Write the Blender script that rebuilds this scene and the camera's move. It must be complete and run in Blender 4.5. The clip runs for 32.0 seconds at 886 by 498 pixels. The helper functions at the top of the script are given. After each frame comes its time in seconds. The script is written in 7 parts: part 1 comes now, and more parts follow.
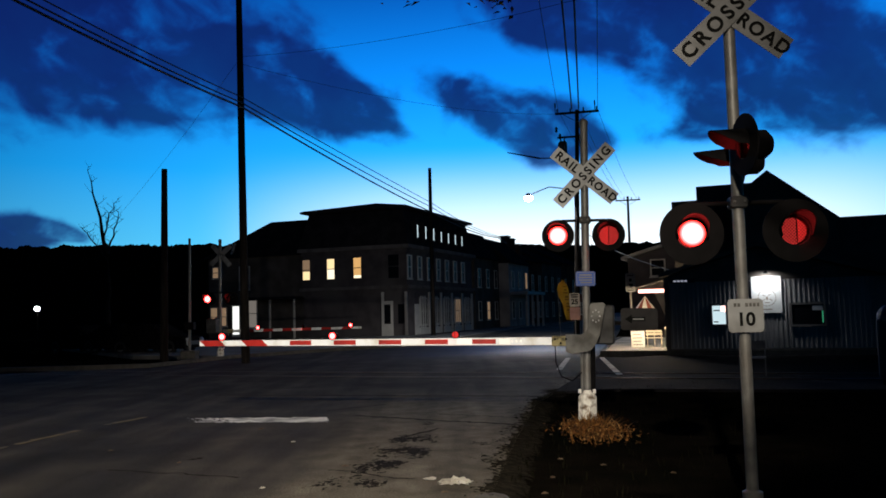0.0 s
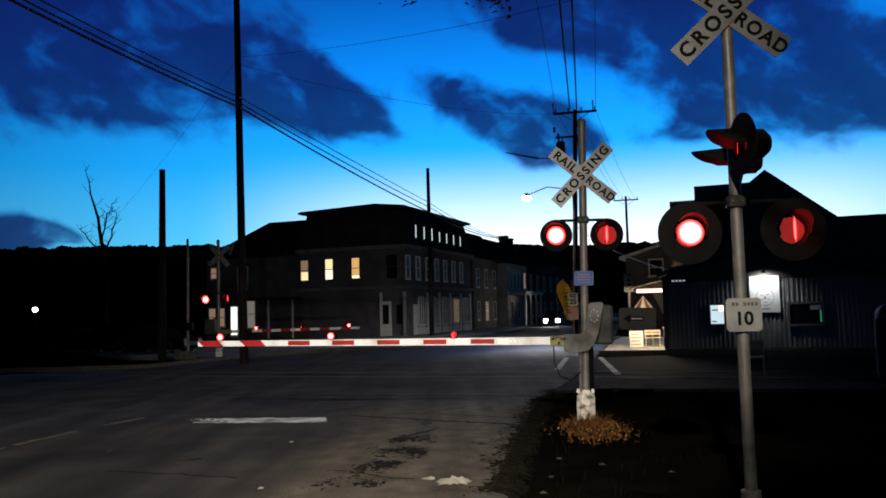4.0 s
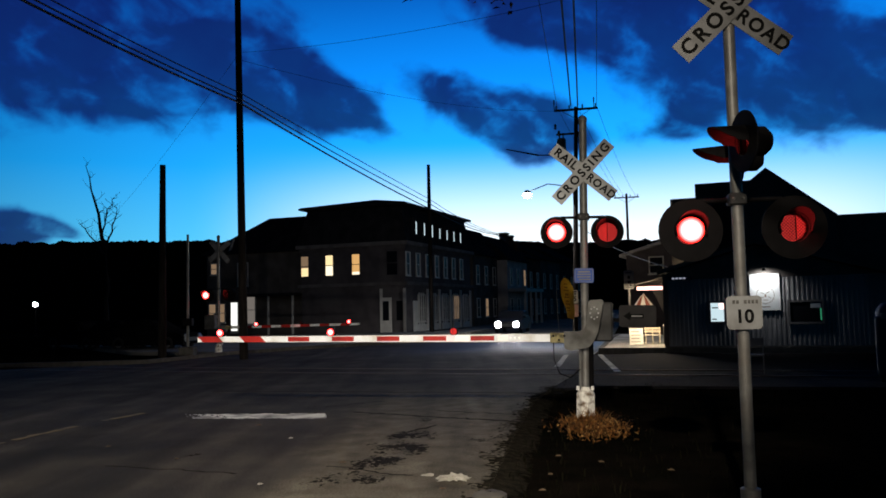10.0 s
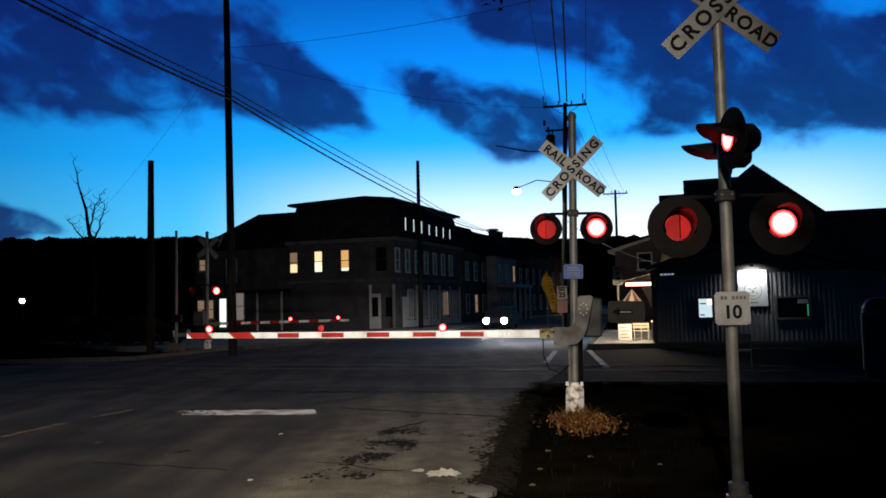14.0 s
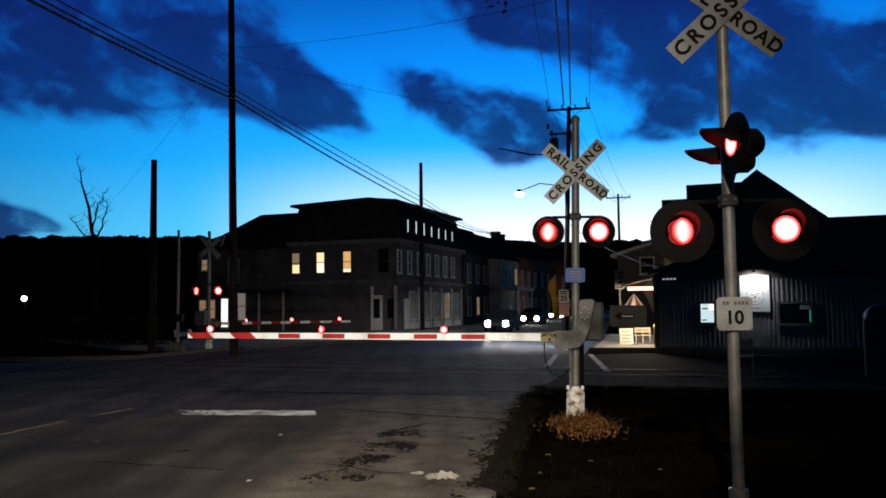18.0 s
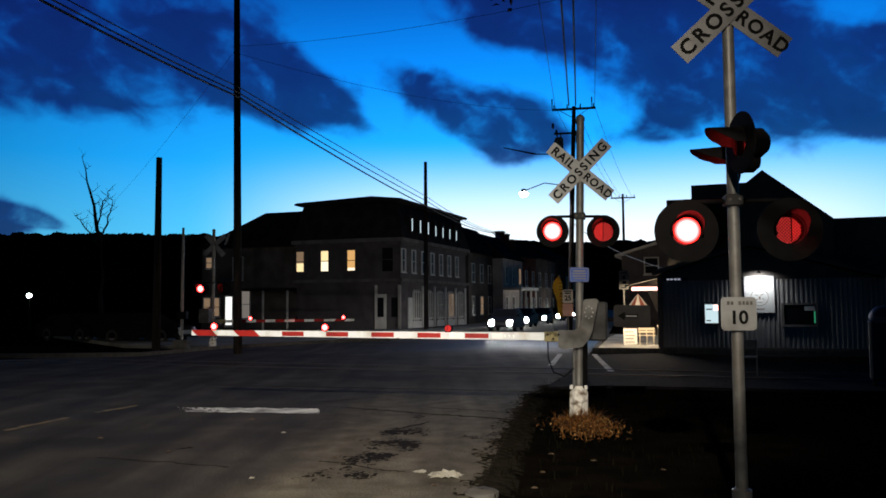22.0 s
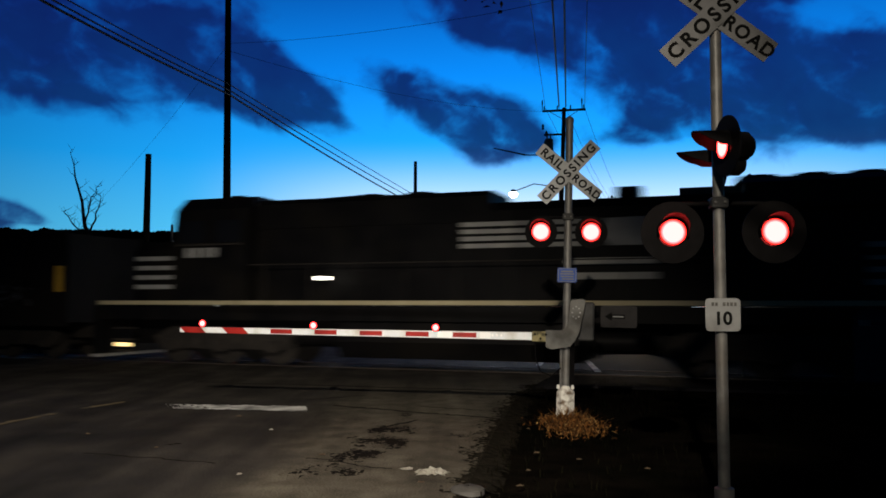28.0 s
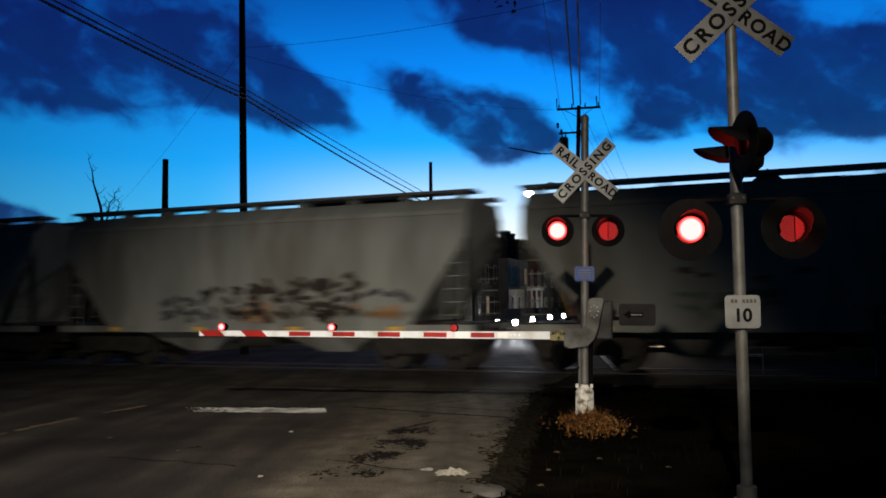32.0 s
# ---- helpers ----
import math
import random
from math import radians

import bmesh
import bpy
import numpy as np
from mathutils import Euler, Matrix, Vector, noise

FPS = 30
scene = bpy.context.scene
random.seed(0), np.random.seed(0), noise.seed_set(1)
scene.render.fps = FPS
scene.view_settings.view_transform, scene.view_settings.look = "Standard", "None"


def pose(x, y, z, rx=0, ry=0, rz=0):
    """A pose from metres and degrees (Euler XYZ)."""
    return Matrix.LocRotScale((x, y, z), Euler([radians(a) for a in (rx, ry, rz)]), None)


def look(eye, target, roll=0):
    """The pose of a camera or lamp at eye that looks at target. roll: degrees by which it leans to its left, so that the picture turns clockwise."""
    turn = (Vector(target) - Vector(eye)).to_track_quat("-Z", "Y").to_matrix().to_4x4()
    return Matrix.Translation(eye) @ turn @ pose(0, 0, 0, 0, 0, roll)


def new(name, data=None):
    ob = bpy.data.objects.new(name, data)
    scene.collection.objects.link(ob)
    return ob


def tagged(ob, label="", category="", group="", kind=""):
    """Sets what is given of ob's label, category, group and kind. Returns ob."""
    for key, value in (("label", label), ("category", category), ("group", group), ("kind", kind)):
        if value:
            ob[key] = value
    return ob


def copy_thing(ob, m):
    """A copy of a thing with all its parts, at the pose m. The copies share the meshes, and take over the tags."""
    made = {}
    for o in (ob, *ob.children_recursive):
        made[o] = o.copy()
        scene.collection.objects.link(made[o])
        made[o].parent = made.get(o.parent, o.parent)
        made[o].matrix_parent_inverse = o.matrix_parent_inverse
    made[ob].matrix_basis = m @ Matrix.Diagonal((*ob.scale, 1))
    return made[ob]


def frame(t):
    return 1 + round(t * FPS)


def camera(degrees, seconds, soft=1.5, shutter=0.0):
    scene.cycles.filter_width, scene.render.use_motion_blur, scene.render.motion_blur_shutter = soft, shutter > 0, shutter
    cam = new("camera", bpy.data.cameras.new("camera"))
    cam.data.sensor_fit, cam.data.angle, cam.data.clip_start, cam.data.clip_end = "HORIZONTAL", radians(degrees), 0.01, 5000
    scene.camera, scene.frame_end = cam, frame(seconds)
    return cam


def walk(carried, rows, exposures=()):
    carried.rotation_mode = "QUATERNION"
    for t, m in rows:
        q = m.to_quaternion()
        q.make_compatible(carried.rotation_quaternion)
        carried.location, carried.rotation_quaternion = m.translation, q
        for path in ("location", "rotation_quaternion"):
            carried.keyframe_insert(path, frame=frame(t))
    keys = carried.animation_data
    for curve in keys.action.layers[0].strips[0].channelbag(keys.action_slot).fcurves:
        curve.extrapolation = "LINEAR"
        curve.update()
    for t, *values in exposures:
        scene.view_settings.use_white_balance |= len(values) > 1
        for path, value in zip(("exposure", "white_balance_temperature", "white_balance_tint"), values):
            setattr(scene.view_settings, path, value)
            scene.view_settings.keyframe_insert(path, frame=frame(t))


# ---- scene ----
cam = camera(56.0, 32.0, soft=1.7, shutter=1.0)
# seconds, x, y, z, yaw, pitch, roll of the hand-held camera
WALK = (
    (0.0, 0.001, -0.000, 1.649, 0.924, 4.335, 1.410),
    (0.5, 0.009, 0.006, 1.652, 0.995, 4.240, 1.465),
    (1.0, -0.004, -0.006, 1.645, 1.118, 4.337, 1.559),
    (1.5, -0.000, 0.005, 1.644, 1.139, 4.339, 1.584),
    (2.0, -0.001, -0.007, 1.647, 1.163, 4.251, 1.385),
    (2.5, 0.007, 0.011, 1.646, 1.104, 4.231, 1.326),
    (3.0, 0.003, 0.004, 1.639, 0.758, 4.307, 1.412),
    (3.5, 0.001, 0.001, 1.643, 0.740, 4.356, 1.509),
    (5.5, 0.001, 0.006, 1.647, 1.190, 4.278, 1.543),
    (6.0, -0.002, -0.000, 1.641, 1.281, 4.255, 1.659),
    (6.5, -0.002, 0.011, 1.645, 1.300, 4.167, 1.548),
    (7.0, -0.002, 0.009, 1.641, 1.249, 4.271, 1.458),
    (7.5, -0.003, 0.007, 1.646, 1.409, 4.213, 1.492),
    (8.0, 0.002, 0.018, 1.641, 1.470, 4.075, 1.473),
    (8.5, 0.007, 0.023, 1.640, 1.154, 4.071, 1.348),
    (9.0, 0.001, 0.006, 1.641, 1.051, 3.860, 1.412),
    (9.5, -0.004, 0.048, 1.654, 0.947, 4.035, 1.414),
    (10.0, 0.003, 0.017, 1.645, 0.817, 4.115, 1.279),
    (10.5, 0.001, 0.005, 1.652, 0.855, 4.219, 1.422),
    (11.0, -0.001, 0.007, 1.643, 0.666, 4.065, 1.487),
    (11.5, -0.006, 0.003, 1.639, 0.870, 4.022, 1.376),
    (12.0, -0.006, 0.001, 1.641, 0.689, 4.079, 1.412),
    (12.5, -0.000, 0.007, 1.648, 0.490, 4.011, 1.394),
    (13.0, -0.005, 0.002, 1.641, 0.336, 4.025, 1.429),
    (13.5, -0.001, 0.009, 1.642, 0.095, 3.922, 1.355),
    (14.0, -0.006, 0.000, 1.645, 0.075, 3.828, 1.330),
    (14.5, -0.002, 0.037, 1.640, 0.137, 3.949, 1.337),
    (16.5, -0.001, 0.010, 1.642, 0.021, 4.344, 0.691),
    (17.0, 0.002, 0.007, 1.640, -0.116, 4.105, 0.648),
    (17.5, -0.006, 0.005, 1.638, 0.008, 4.094, 0.718),
    (18.0, -0.001, 0.015, 1.645, 0.190, 3.984, 0.717),
    (18.5, -0.004, 0.003, 1.643, 0.429, 3.924, 0.690),
    (19.0, 0.004, 0.012, 1.639, 0.325, 3.897, 0.649),
    (19.5, -0.004, 0.001, 1.639, 0.399, 4.016, 0.584),
    (20.0, 0.003, 0.012, 1.636, 0.339, 3.850, 0.528),
    (20.5, -0.005, 0.005, 1.640, 0.174, 3.726, 0.500),
    (21.0, 0.001, 0.015, 1.646, 0.549, 3.751, 0.614),
    (21.5, 0.002, 0.020, 1.639, 0.596, 3.833, 0.606),
    (22.0, 0.002, 0.022, 1.637, 0.459, 3.939, 0.386),
    (22.5, 0.003, 0.023, 1.647, 0.645, 3.839, 0.490),
    (23.0, 0.000, 0.007, 1.645, 0.452, 3.965, 0.360),
    (23.5, -0.003, 0.012, 1.646, 0.558, 3.983, 0.347),
    (24.0, -0.006, 0.008, 1.638, 0.455, 4.009, 0.299),
    (24.5, 0.009, 0.007, 1.648, 0.484, 3.910, 0.318),
    (25.0, -0.003, 0.012, 1.640, 0.184, 3.909, 0.152),
    (25.5, 0.003, -0.034, 1.626, 0.118, 3.953, 0.049),
    (27.5, 0.005, -0.039, 1.630, -0.219, 3.842, 0.088),
    (28.0, 0.006, -0.039, 1.626, -0.321, 3.924, -0.139),
    (28.5, 0.001, -0.041, 1.628, 0.082, 3.980, 0.142),
    (29.0, 0.001, -0.037, 1.624, -0.089, 3.978, 0.285),
    (29.5, 0.001, -0.039, 1.624, -0.221, 3.977, 0.268),
    (30.0, 0.002, -0.041, 1.630, 0.130, 3.955, 0.380),
    (30.5, 0.004, -0.038, 1.623, 0.522, 4.068, 0.229),
    (31.0, -0.002, -0.032, 1.625, 0.730, 4.004, 0.348),
    (31.5, -0.005, -0.043, 1.629, 0.840, 4.042, 0.409),
    (32.0, 0.001, -0.041, 1.630, 0.854, 3.945, 0.629),
)
walk(cam, [(r[0], pose(r[1], r[2], r[3], 90 + r[5], r[6], r[4])) for r in WALK], exposures=[(0, 0.0), (23, 0.0), (26, -0.18), (32, -0.18)])

from math import cos, sin, pi, tan, atan2, exp, floor

# ------------------------------------------------------------------ world and light
GLOW = Vector((0.16, 0.98, 0.10)).normalized()      # where the sun went down


def make_world():
    w = bpy.data.worlds.new("dusk_sky")
    scene.world = w
    w.use_nodes = True
    nt = w.node_tree
    nt.nodes.clear()
    N, L = nt.nodes.new, nt.links.new
    out, bg = N("ShaderNodeOutputWorld"), N("ShaderNodeBackground")
    tc, sep = N("ShaderNodeTexCoord"), N("ShaderNodeSeparateXYZ")
    L(tc.outputs["Generated"], sep.inputs[0])
    ramp = N("ShaderNodeValToRGB")
    el = ramp.color_ramp.elements
    stops = [(0.0, (0.004, 0.006, 0.012)), (0.015, (0.20, 0.68, 1.02)), (0.09, (0.09, 0.61, 1.06)), (0.17, (0.014, 0.43, 1.08)),
             (0.27, (0.003, 0.25, 0.92)), (0.36, (0.002, 0.11, 0.50)), (0.5, (0.001, 0.022, 0.11)), (1.0, (0.001, 0.008, 0.035))]
    el[0].position, el[0].color = stops[0][0], (*stops[0][1], 1)
    el[1].position, el[1].color = stops[-1][0], (*stops[-1][1], 1)
    for p, c in stops[1:-1]:
        e = el.new(p)
        e.color = (*c, 1)
    L(sep.outputs["Z"], ramp.inputs[0])
    # the afterglow round the place where the sun went down
    dot = N("ShaderNodeVectorMath")
    dot.operation = "DOT_PRODUCT"
    dot.inputs[1].default_value = GLOW
    L(tc.outputs["Generated"], dot.inputs[0])
    mr = N("ShaderNodeMapRange")
    mr.interpolation_type = "SMOOTHSTEP"
    mr.inputs["From Min"].default_value, mr.inputs["From Max"].default_value = 0.89, 0.995
    L(dot.outputs["Value"], mr.inputs["Value"])
    up = N("ShaderNodeMapRange")
    up.interpolation_type = "SMOOTHSTEP"
    up.inputs["From Min"].default_value, up.inputs["From Max"].default_value = 0.20, 0.05
    L(sep.outputs["Z"], up.inputs["Value"])
    mul = N("ShaderNodeMath")
    mul.operation = "MULTIPLY"
    L(mr.outputs[0], mul.inputs[0])
    L(up.outputs[0], mul.inputs[1])
    fl = N("ShaderNodeMath")
    fl.operation = "GREATER_THAN"
    fl.inputs[1].default_value = 0.0
    L(sep.outputs["Z"], fl.inputs[0])
    mul2 = N("ShaderNodeMath")
    mul2.operation = "MULTIPLY"
    L(mul.outputs[0], mul2.inputs[0])
    L(fl.outputs[0], mul2.inputs[1])
    mix = N("ShaderNodeMix")
    mix.data_type = "RGBA"
    mix.inputs[7].default_value = (1.0, 1.06, 1.08, 1)
    L(mul2.outputs[0], mix.inputs[0])
    L(ramp.outputs[0], mix.inputs[6])
    # the sky darkens away from the afterglow
    away = N("ShaderNodeMapRange")
    away.inputs["From Min"].default_value, away.inputs["From Max"].default_value = 0.60, 0.98
    away.inputs["To Min"].default_value, away.inputs["To Max"].default_value = 0.05, 1.25
    L(dot.outputs["Value"], away.inputs["Value"])
    L(mix.outputs[2], bg.inputs["Color"])
    L(away.outputs[0], bg.inputs["Strength"])
    L(bg.outputs[0], out.inputs[0])


make_world()


def spot(name, at, to, watts, colour, angle, blend=0.6, radius=0.08):
    d = bpy.data.lights.new(name, "SPOT")
    d.energy, d.color, d.spot_size, d.spot_blend, d.shadow_soft_size = watts, colour, radians(angle), blend, radius
    ob = new(name, d)
    ob.matrix_world = look(at, to)
    return ob


def point(name, at, watts, colour, radius=0.1):
    d = bpy.data.lights.new(name, "POINT")
    d.energy, d.color, d.shadow_soft_size = watts, colour, radius
    ob = new(name, d)
    ob.location = at
    return ob


# unseen lamps added behind the camera: one high on the pole, two as car beams
spot("street_spot", (-1.1, -6.9, 8.6), (-2.4, 8.9, 0.2), 18500, (1.0, 0.88, 0.70), 50, 1.0, 0.15)
spot("unseen_low_spot", (-0.9, -2.2, 0.75), (-2.5, 14.0, 0.70), 2000, (1.0, 0.94, 0.86), 34, 1.0)
spot("unseen_low_spot", (0.4, -2.2, 0.75), (-1.4, 14.0, 0.70), 2000, (1.0, 0.94, 0.86), 34, 1.0)
# the street lamp on the pole in the middle distance
spot("street_spot", (4.75, 47.9, 7.95), (4.3, 46.0, 0.0), 2300, (0.98, 0.97, 0.95), 172, 0.35, 0.2)
# the strip light under the awning
point("awning_light", (7.3, 31.0, 2.0), 330, (1.0, 0.79, 0.52), 0.25)


# ------------------------------------------------------------------ materials
ROAD = radians(12.0)        # the street runs 12 degrees to the right of straight ahead


def material(name, build=None, colour=(0.5, 0.5, 0.5), rough=0.7, metal=0.0, spec=0.5):
    m = bpy.data.materials.new(name)
    m.use_nodes = True
    b = m.node_tree.nodes["Principled BSDF"]
    b.inputs["Base Color"].default_value = (*colour, 1)
    b.inputs["Roughness"].default_value, b.inputs["Metallic"].default_value = rough, metal
    b.inputs["Specular IOR Level"].default_value = spec
    if build:
        build(m.node_tree, b)
    return m


def grained(name, c1, c2, scale=6.0, rough=0.7, metal=0.0, bump=0.15, fine=60.0, stain=None, stain_scale=1.3, spec=0.25, stretch=(1, 1, 1), random=0.0):
    """Two colours mixed by noise, darker stains at a larger scale and a fine relief, in object space."""
    def build(nt, b):
        N, L = nt.nodes.new, nt.links.new
        tc, mp = N("ShaderNodeTexCoord"), N("ShaderNodeMapping")
        mp.inputs["Scale"].default_value = stretch
        L(tc.outputs["Object"], mp.inputs[0])
        n1, n2 = N("ShaderNodeTexNoise"), N("ShaderNodeTexNoise")
        n1.inputs["Scale"].default_value, n1.inputs["Detail"].default_value = scale, 8
        n2.inputs["Scale"].default_value, n2.inputs["Detail"].default_value = fine, 3
        L(mp.outputs[0], n1.inputs["Vector"])
        L(mp.outputs[0], n2.inputs["Vector"])
        r = N("ShaderNodeValToRGB")
        r.color_ramp.elements[0].position, r.color_ramp.elements[0].color = 0.35, (*c1, 1)
        r.color_ramp.elements[1].position, r.color_ramp.elements[1].color = 0.68, (*c2, 1)
        L(n1.outputs[0], r.inputs[0])
        col = r.outputs[0]
        if stain:
            n3, r3, mx = N("ShaderNodeTexNoise"), N("ShaderNodeMapRange"), N("ShaderNodeMix")
            n3.inputs["Scale"].default_value, n3.inputs["Detail"].default_value = stain_scale, 6
            L(mp.outputs[0], n3.inputs["Vector"])
            r3.inputs["From Min"].default_value, r3.inputs["From Max"].default_value = 0.48, 0.66
            L(n3.outputs[0], r3.inputs["Value"])
            mx.data_type = "RGBA"
            L(r3.outputs[0], mx.inputs[0])
            L(col, mx.inputs[6])
            mx.inputs[7].default_value = (*stain, 1)
            col = mx.outputs[2]
        if random:
            oi, hs, ma = N("ShaderNodeObjectInfo"), N("ShaderNodeHueSaturation"), N("ShaderNodeMapRange")
            ma.inputs["To Min"].default_value, ma.inputs["To Max"].default_value = 1 - random, 1 + random
            L(oi.outputs["Random"], ma.inputs["Value"])
            L(ma.outputs[0], hs.inputs["Value"])
            L(col, hs.inputs["Color"])
            col = hs.outputs[0]
        L(col, b.inputs["Base Color"])
        rr = N("ShaderNodeMapRange")
        rr.inputs["To Min"].default_value, rr.inputs["To Max"].default_value = max(0.05, rough - 0.12), min(1.0, rough + 0.12)
        L(n1.outputs[0], rr.inputs["Value"])
        L(rr.outputs[0], b.inputs["Roughness"])
        bp = N("ShaderNodeBump")
        bp.inputs["Strength"].default_value, bp.inputs["Distance"].default_value = bump, 0.02
        L(n2.outputs[0], bp.inputs["Height"])
        L(bp.outputs[0], b.inputs["Normal"])
    return material(name, build, c1, rough, metal, spec)


def glowing(name, colour, strength):
    m = bpy.data.materials.new(name)
    m.use_nodes = True
    nt = m.node_tree
    nt.nodes.clear()
    e, o = nt.nodes.new("ShaderNodeEmission"), nt.nodes.new("ShaderNodeOutputMaterial")
    e.inputs[0].default_value, e.inputs[1].default_value = (*colour, 1), strength
    nt.links.new(e.outputs[0], o.inputs[0])
    return m


def glass(name, colour=(0.9, 0.95, 1.0), rough=0.03):
    return material(name, None, (0.008, 0.009, 0.012), 0.30, 0.0, 0.06)


def asphalt():
    """Dark asphalt; a paler near lane right of a wavering seam also paints in the road's light."""
    m = grained("worn_asphalt", (0.040, 0.036, 0.032), (0.074, 0.066, 0.056), 1.2, 0.78, 0, 0.7, 90, (0.027, 0.025, 0.023), 0.35, spec=0.06)
    nt = m.node_tree
    N, L = nt.nodes.new, nt.links.new
    b = nt.nodes["Principled BSDF"]
    old = b.inputs["Base Color"].links[0].from_socket
    tc, sep = N("ShaderNodeTexCoord"), N("ShaderNodeSeparateXYZ")
    L(tc.outputs["Object"], sep.inputs[0])
    nz, gr, sp = N("ShaderNodeTexNoise"), N("ShaderNodeTexNoise"), N("ShaderNodeTexNoise")
    nz.inputs["Scale"].default_value, nz.inputs["Detail"].default_value = 0.5, 5
    gr.inputs["Scale"].default_value, gr.inputs["Detail"].default_value = 3.0, 9
    sp.inputs["Scale"].default_value, sp.inputs["Detail"].default_value = 55.0, 4
    for n in (nz, gr, sp):
        L(tc.outputs["Object"], n.inputs["Vector"])
    add = N("ShaderNodeMath")
    add.operation = "MULTIPLY_ADD"
    add.inputs[1].default_value = 1.6
    L(nz.outputs[0], add.inputs[0])
    L(sep.outputs["X"], add.inputs[2])
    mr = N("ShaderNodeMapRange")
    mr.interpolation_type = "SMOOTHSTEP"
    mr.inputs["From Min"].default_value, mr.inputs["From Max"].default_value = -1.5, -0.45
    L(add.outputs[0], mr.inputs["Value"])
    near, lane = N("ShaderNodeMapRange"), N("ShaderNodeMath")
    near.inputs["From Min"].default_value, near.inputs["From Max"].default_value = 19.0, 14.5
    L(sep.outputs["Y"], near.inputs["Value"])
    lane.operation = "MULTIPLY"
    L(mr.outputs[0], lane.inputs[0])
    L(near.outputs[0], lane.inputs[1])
    # lane colours, lightened partly to paint in the lit stretch of road
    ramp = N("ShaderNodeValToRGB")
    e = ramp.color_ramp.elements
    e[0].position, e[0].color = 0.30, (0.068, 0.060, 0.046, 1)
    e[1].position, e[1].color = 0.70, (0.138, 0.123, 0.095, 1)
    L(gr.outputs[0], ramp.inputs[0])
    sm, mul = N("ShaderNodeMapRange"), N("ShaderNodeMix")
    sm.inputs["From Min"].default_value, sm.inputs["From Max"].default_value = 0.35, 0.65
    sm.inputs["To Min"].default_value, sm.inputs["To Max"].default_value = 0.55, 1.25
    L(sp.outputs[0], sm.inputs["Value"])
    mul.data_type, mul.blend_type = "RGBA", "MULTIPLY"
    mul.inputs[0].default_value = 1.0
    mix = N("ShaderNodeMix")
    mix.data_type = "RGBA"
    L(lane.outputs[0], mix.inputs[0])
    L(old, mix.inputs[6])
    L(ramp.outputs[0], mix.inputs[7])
    # long worn streaks along the wheel tracks
    mp, st, sr, streak = N("ShaderNodeMapping"), N("ShaderNodeTexNoise"), N("ShaderNodeMapRange"), N("ShaderNodeMix")
    mp.inputs["Rotation"].default_value = (0, 0, ROAD)
    mp.inputs["Scale"].default_value = (1.5, 0.10, 1)
    L(tc.outputs["Object"], mp.inputs[0])
    L(mp.outputs[0], st.inputs["Vector"])
    st.inputs["Scale"].default_value, st.inputs["Detail"].default_value = 1.0, 7
    sr.inputs["From Min"].default_value, sr.inputs["From Max"].default_value = 0.34, 0.66
    sr.inputs["To Min"].default_value, sr.inputs["To Max"].default_value = 0.62, 1.38
    L(st.outputs[0], sr.inputs["Value"])
    streak.data_type, streak.blend_type = "RGBA", "MULTIPLY"
    streak.inputs[0].default_value = 1.0
    L(mix.outputs[2], streak.inputs[6])
    L(sr.outputs[0], streak.inputs[7])
    L(streak.outputs[2], mul.inputs[6])
    L(sm.outputs[0], mul.inputs[7])
    L(mul.outputs[2], b.inputs["Base Color"])
    rough, polish = b.inputs["Roughness"].links[0].from_socket, N("ShaderNodeMix")
    L(near.outputs[0], polish.inputs[0])
    lane_x, glossy = N("ShaderNodeMapRange"), N("ShaderNodeMix")
    lane_x.inputs["From Min"].default_value, lane_x.inputs["From Max"].default_value = -6.0, -1.0
    L(sep.outputs["X"], lane_x.inputs["Value"])
    L(lane_x.outputs[0], glossy.inputs[0])
    glossy.inputs[2].default_value = 0.92
    far, smooth = N("ShaderNodeMapRange"), N("ShaderNodeMapRange")
    smooth.inputs["From Min"].default_value, smooth.inputs["From Max"].default_value = 28.0, 34.0
    smooth.inputs["To Min"].default_value, smooth.inputs["To Max"].default_value = 0.80, 0.40
    L(sep.outputs["Y"], smooth.inputs["Value"])
    dusty, worst = N("ShaderNodeMapRange"), N("ShaderNodeMath")
    dusty.inputs["From Min"].default_value, dusty.inputs["From Max"].default_value = 42.0, 47.0
    dusty.inputs["To Max"].default_value = 0.97
    worst.operation = "MAXIMUM"
    L(sep.outputs["Y"], dusty.inputs["Value"])
    L(smooth.outputs[0], worst.inputs[0])
    L(dusty.outputs[0], worst.inputs[1])
    L(worst.outputs[0], glossy.inputs[3])
    L(glossy.outputs[0], polish.inputs[2])
    bump = [n for n in nt.nodes if n.type == "BUMP"][0]
    far.inputs["From Min"].default_value, far.inputs["From Max"].default_value = 22.0, 31.0
    far.inputs["To Min"].default_value, far.inputs["To Max"].default_value = 0.7, 0.20
    L(sep.outputs["Y"], far.inputs["Value"])
    L(far.outputs[0], bump.inputs["Strength"])
    L(rough, polish.inputs[3])
    L(polish.outputs[0], b.inputs["Roughness"])
    return m


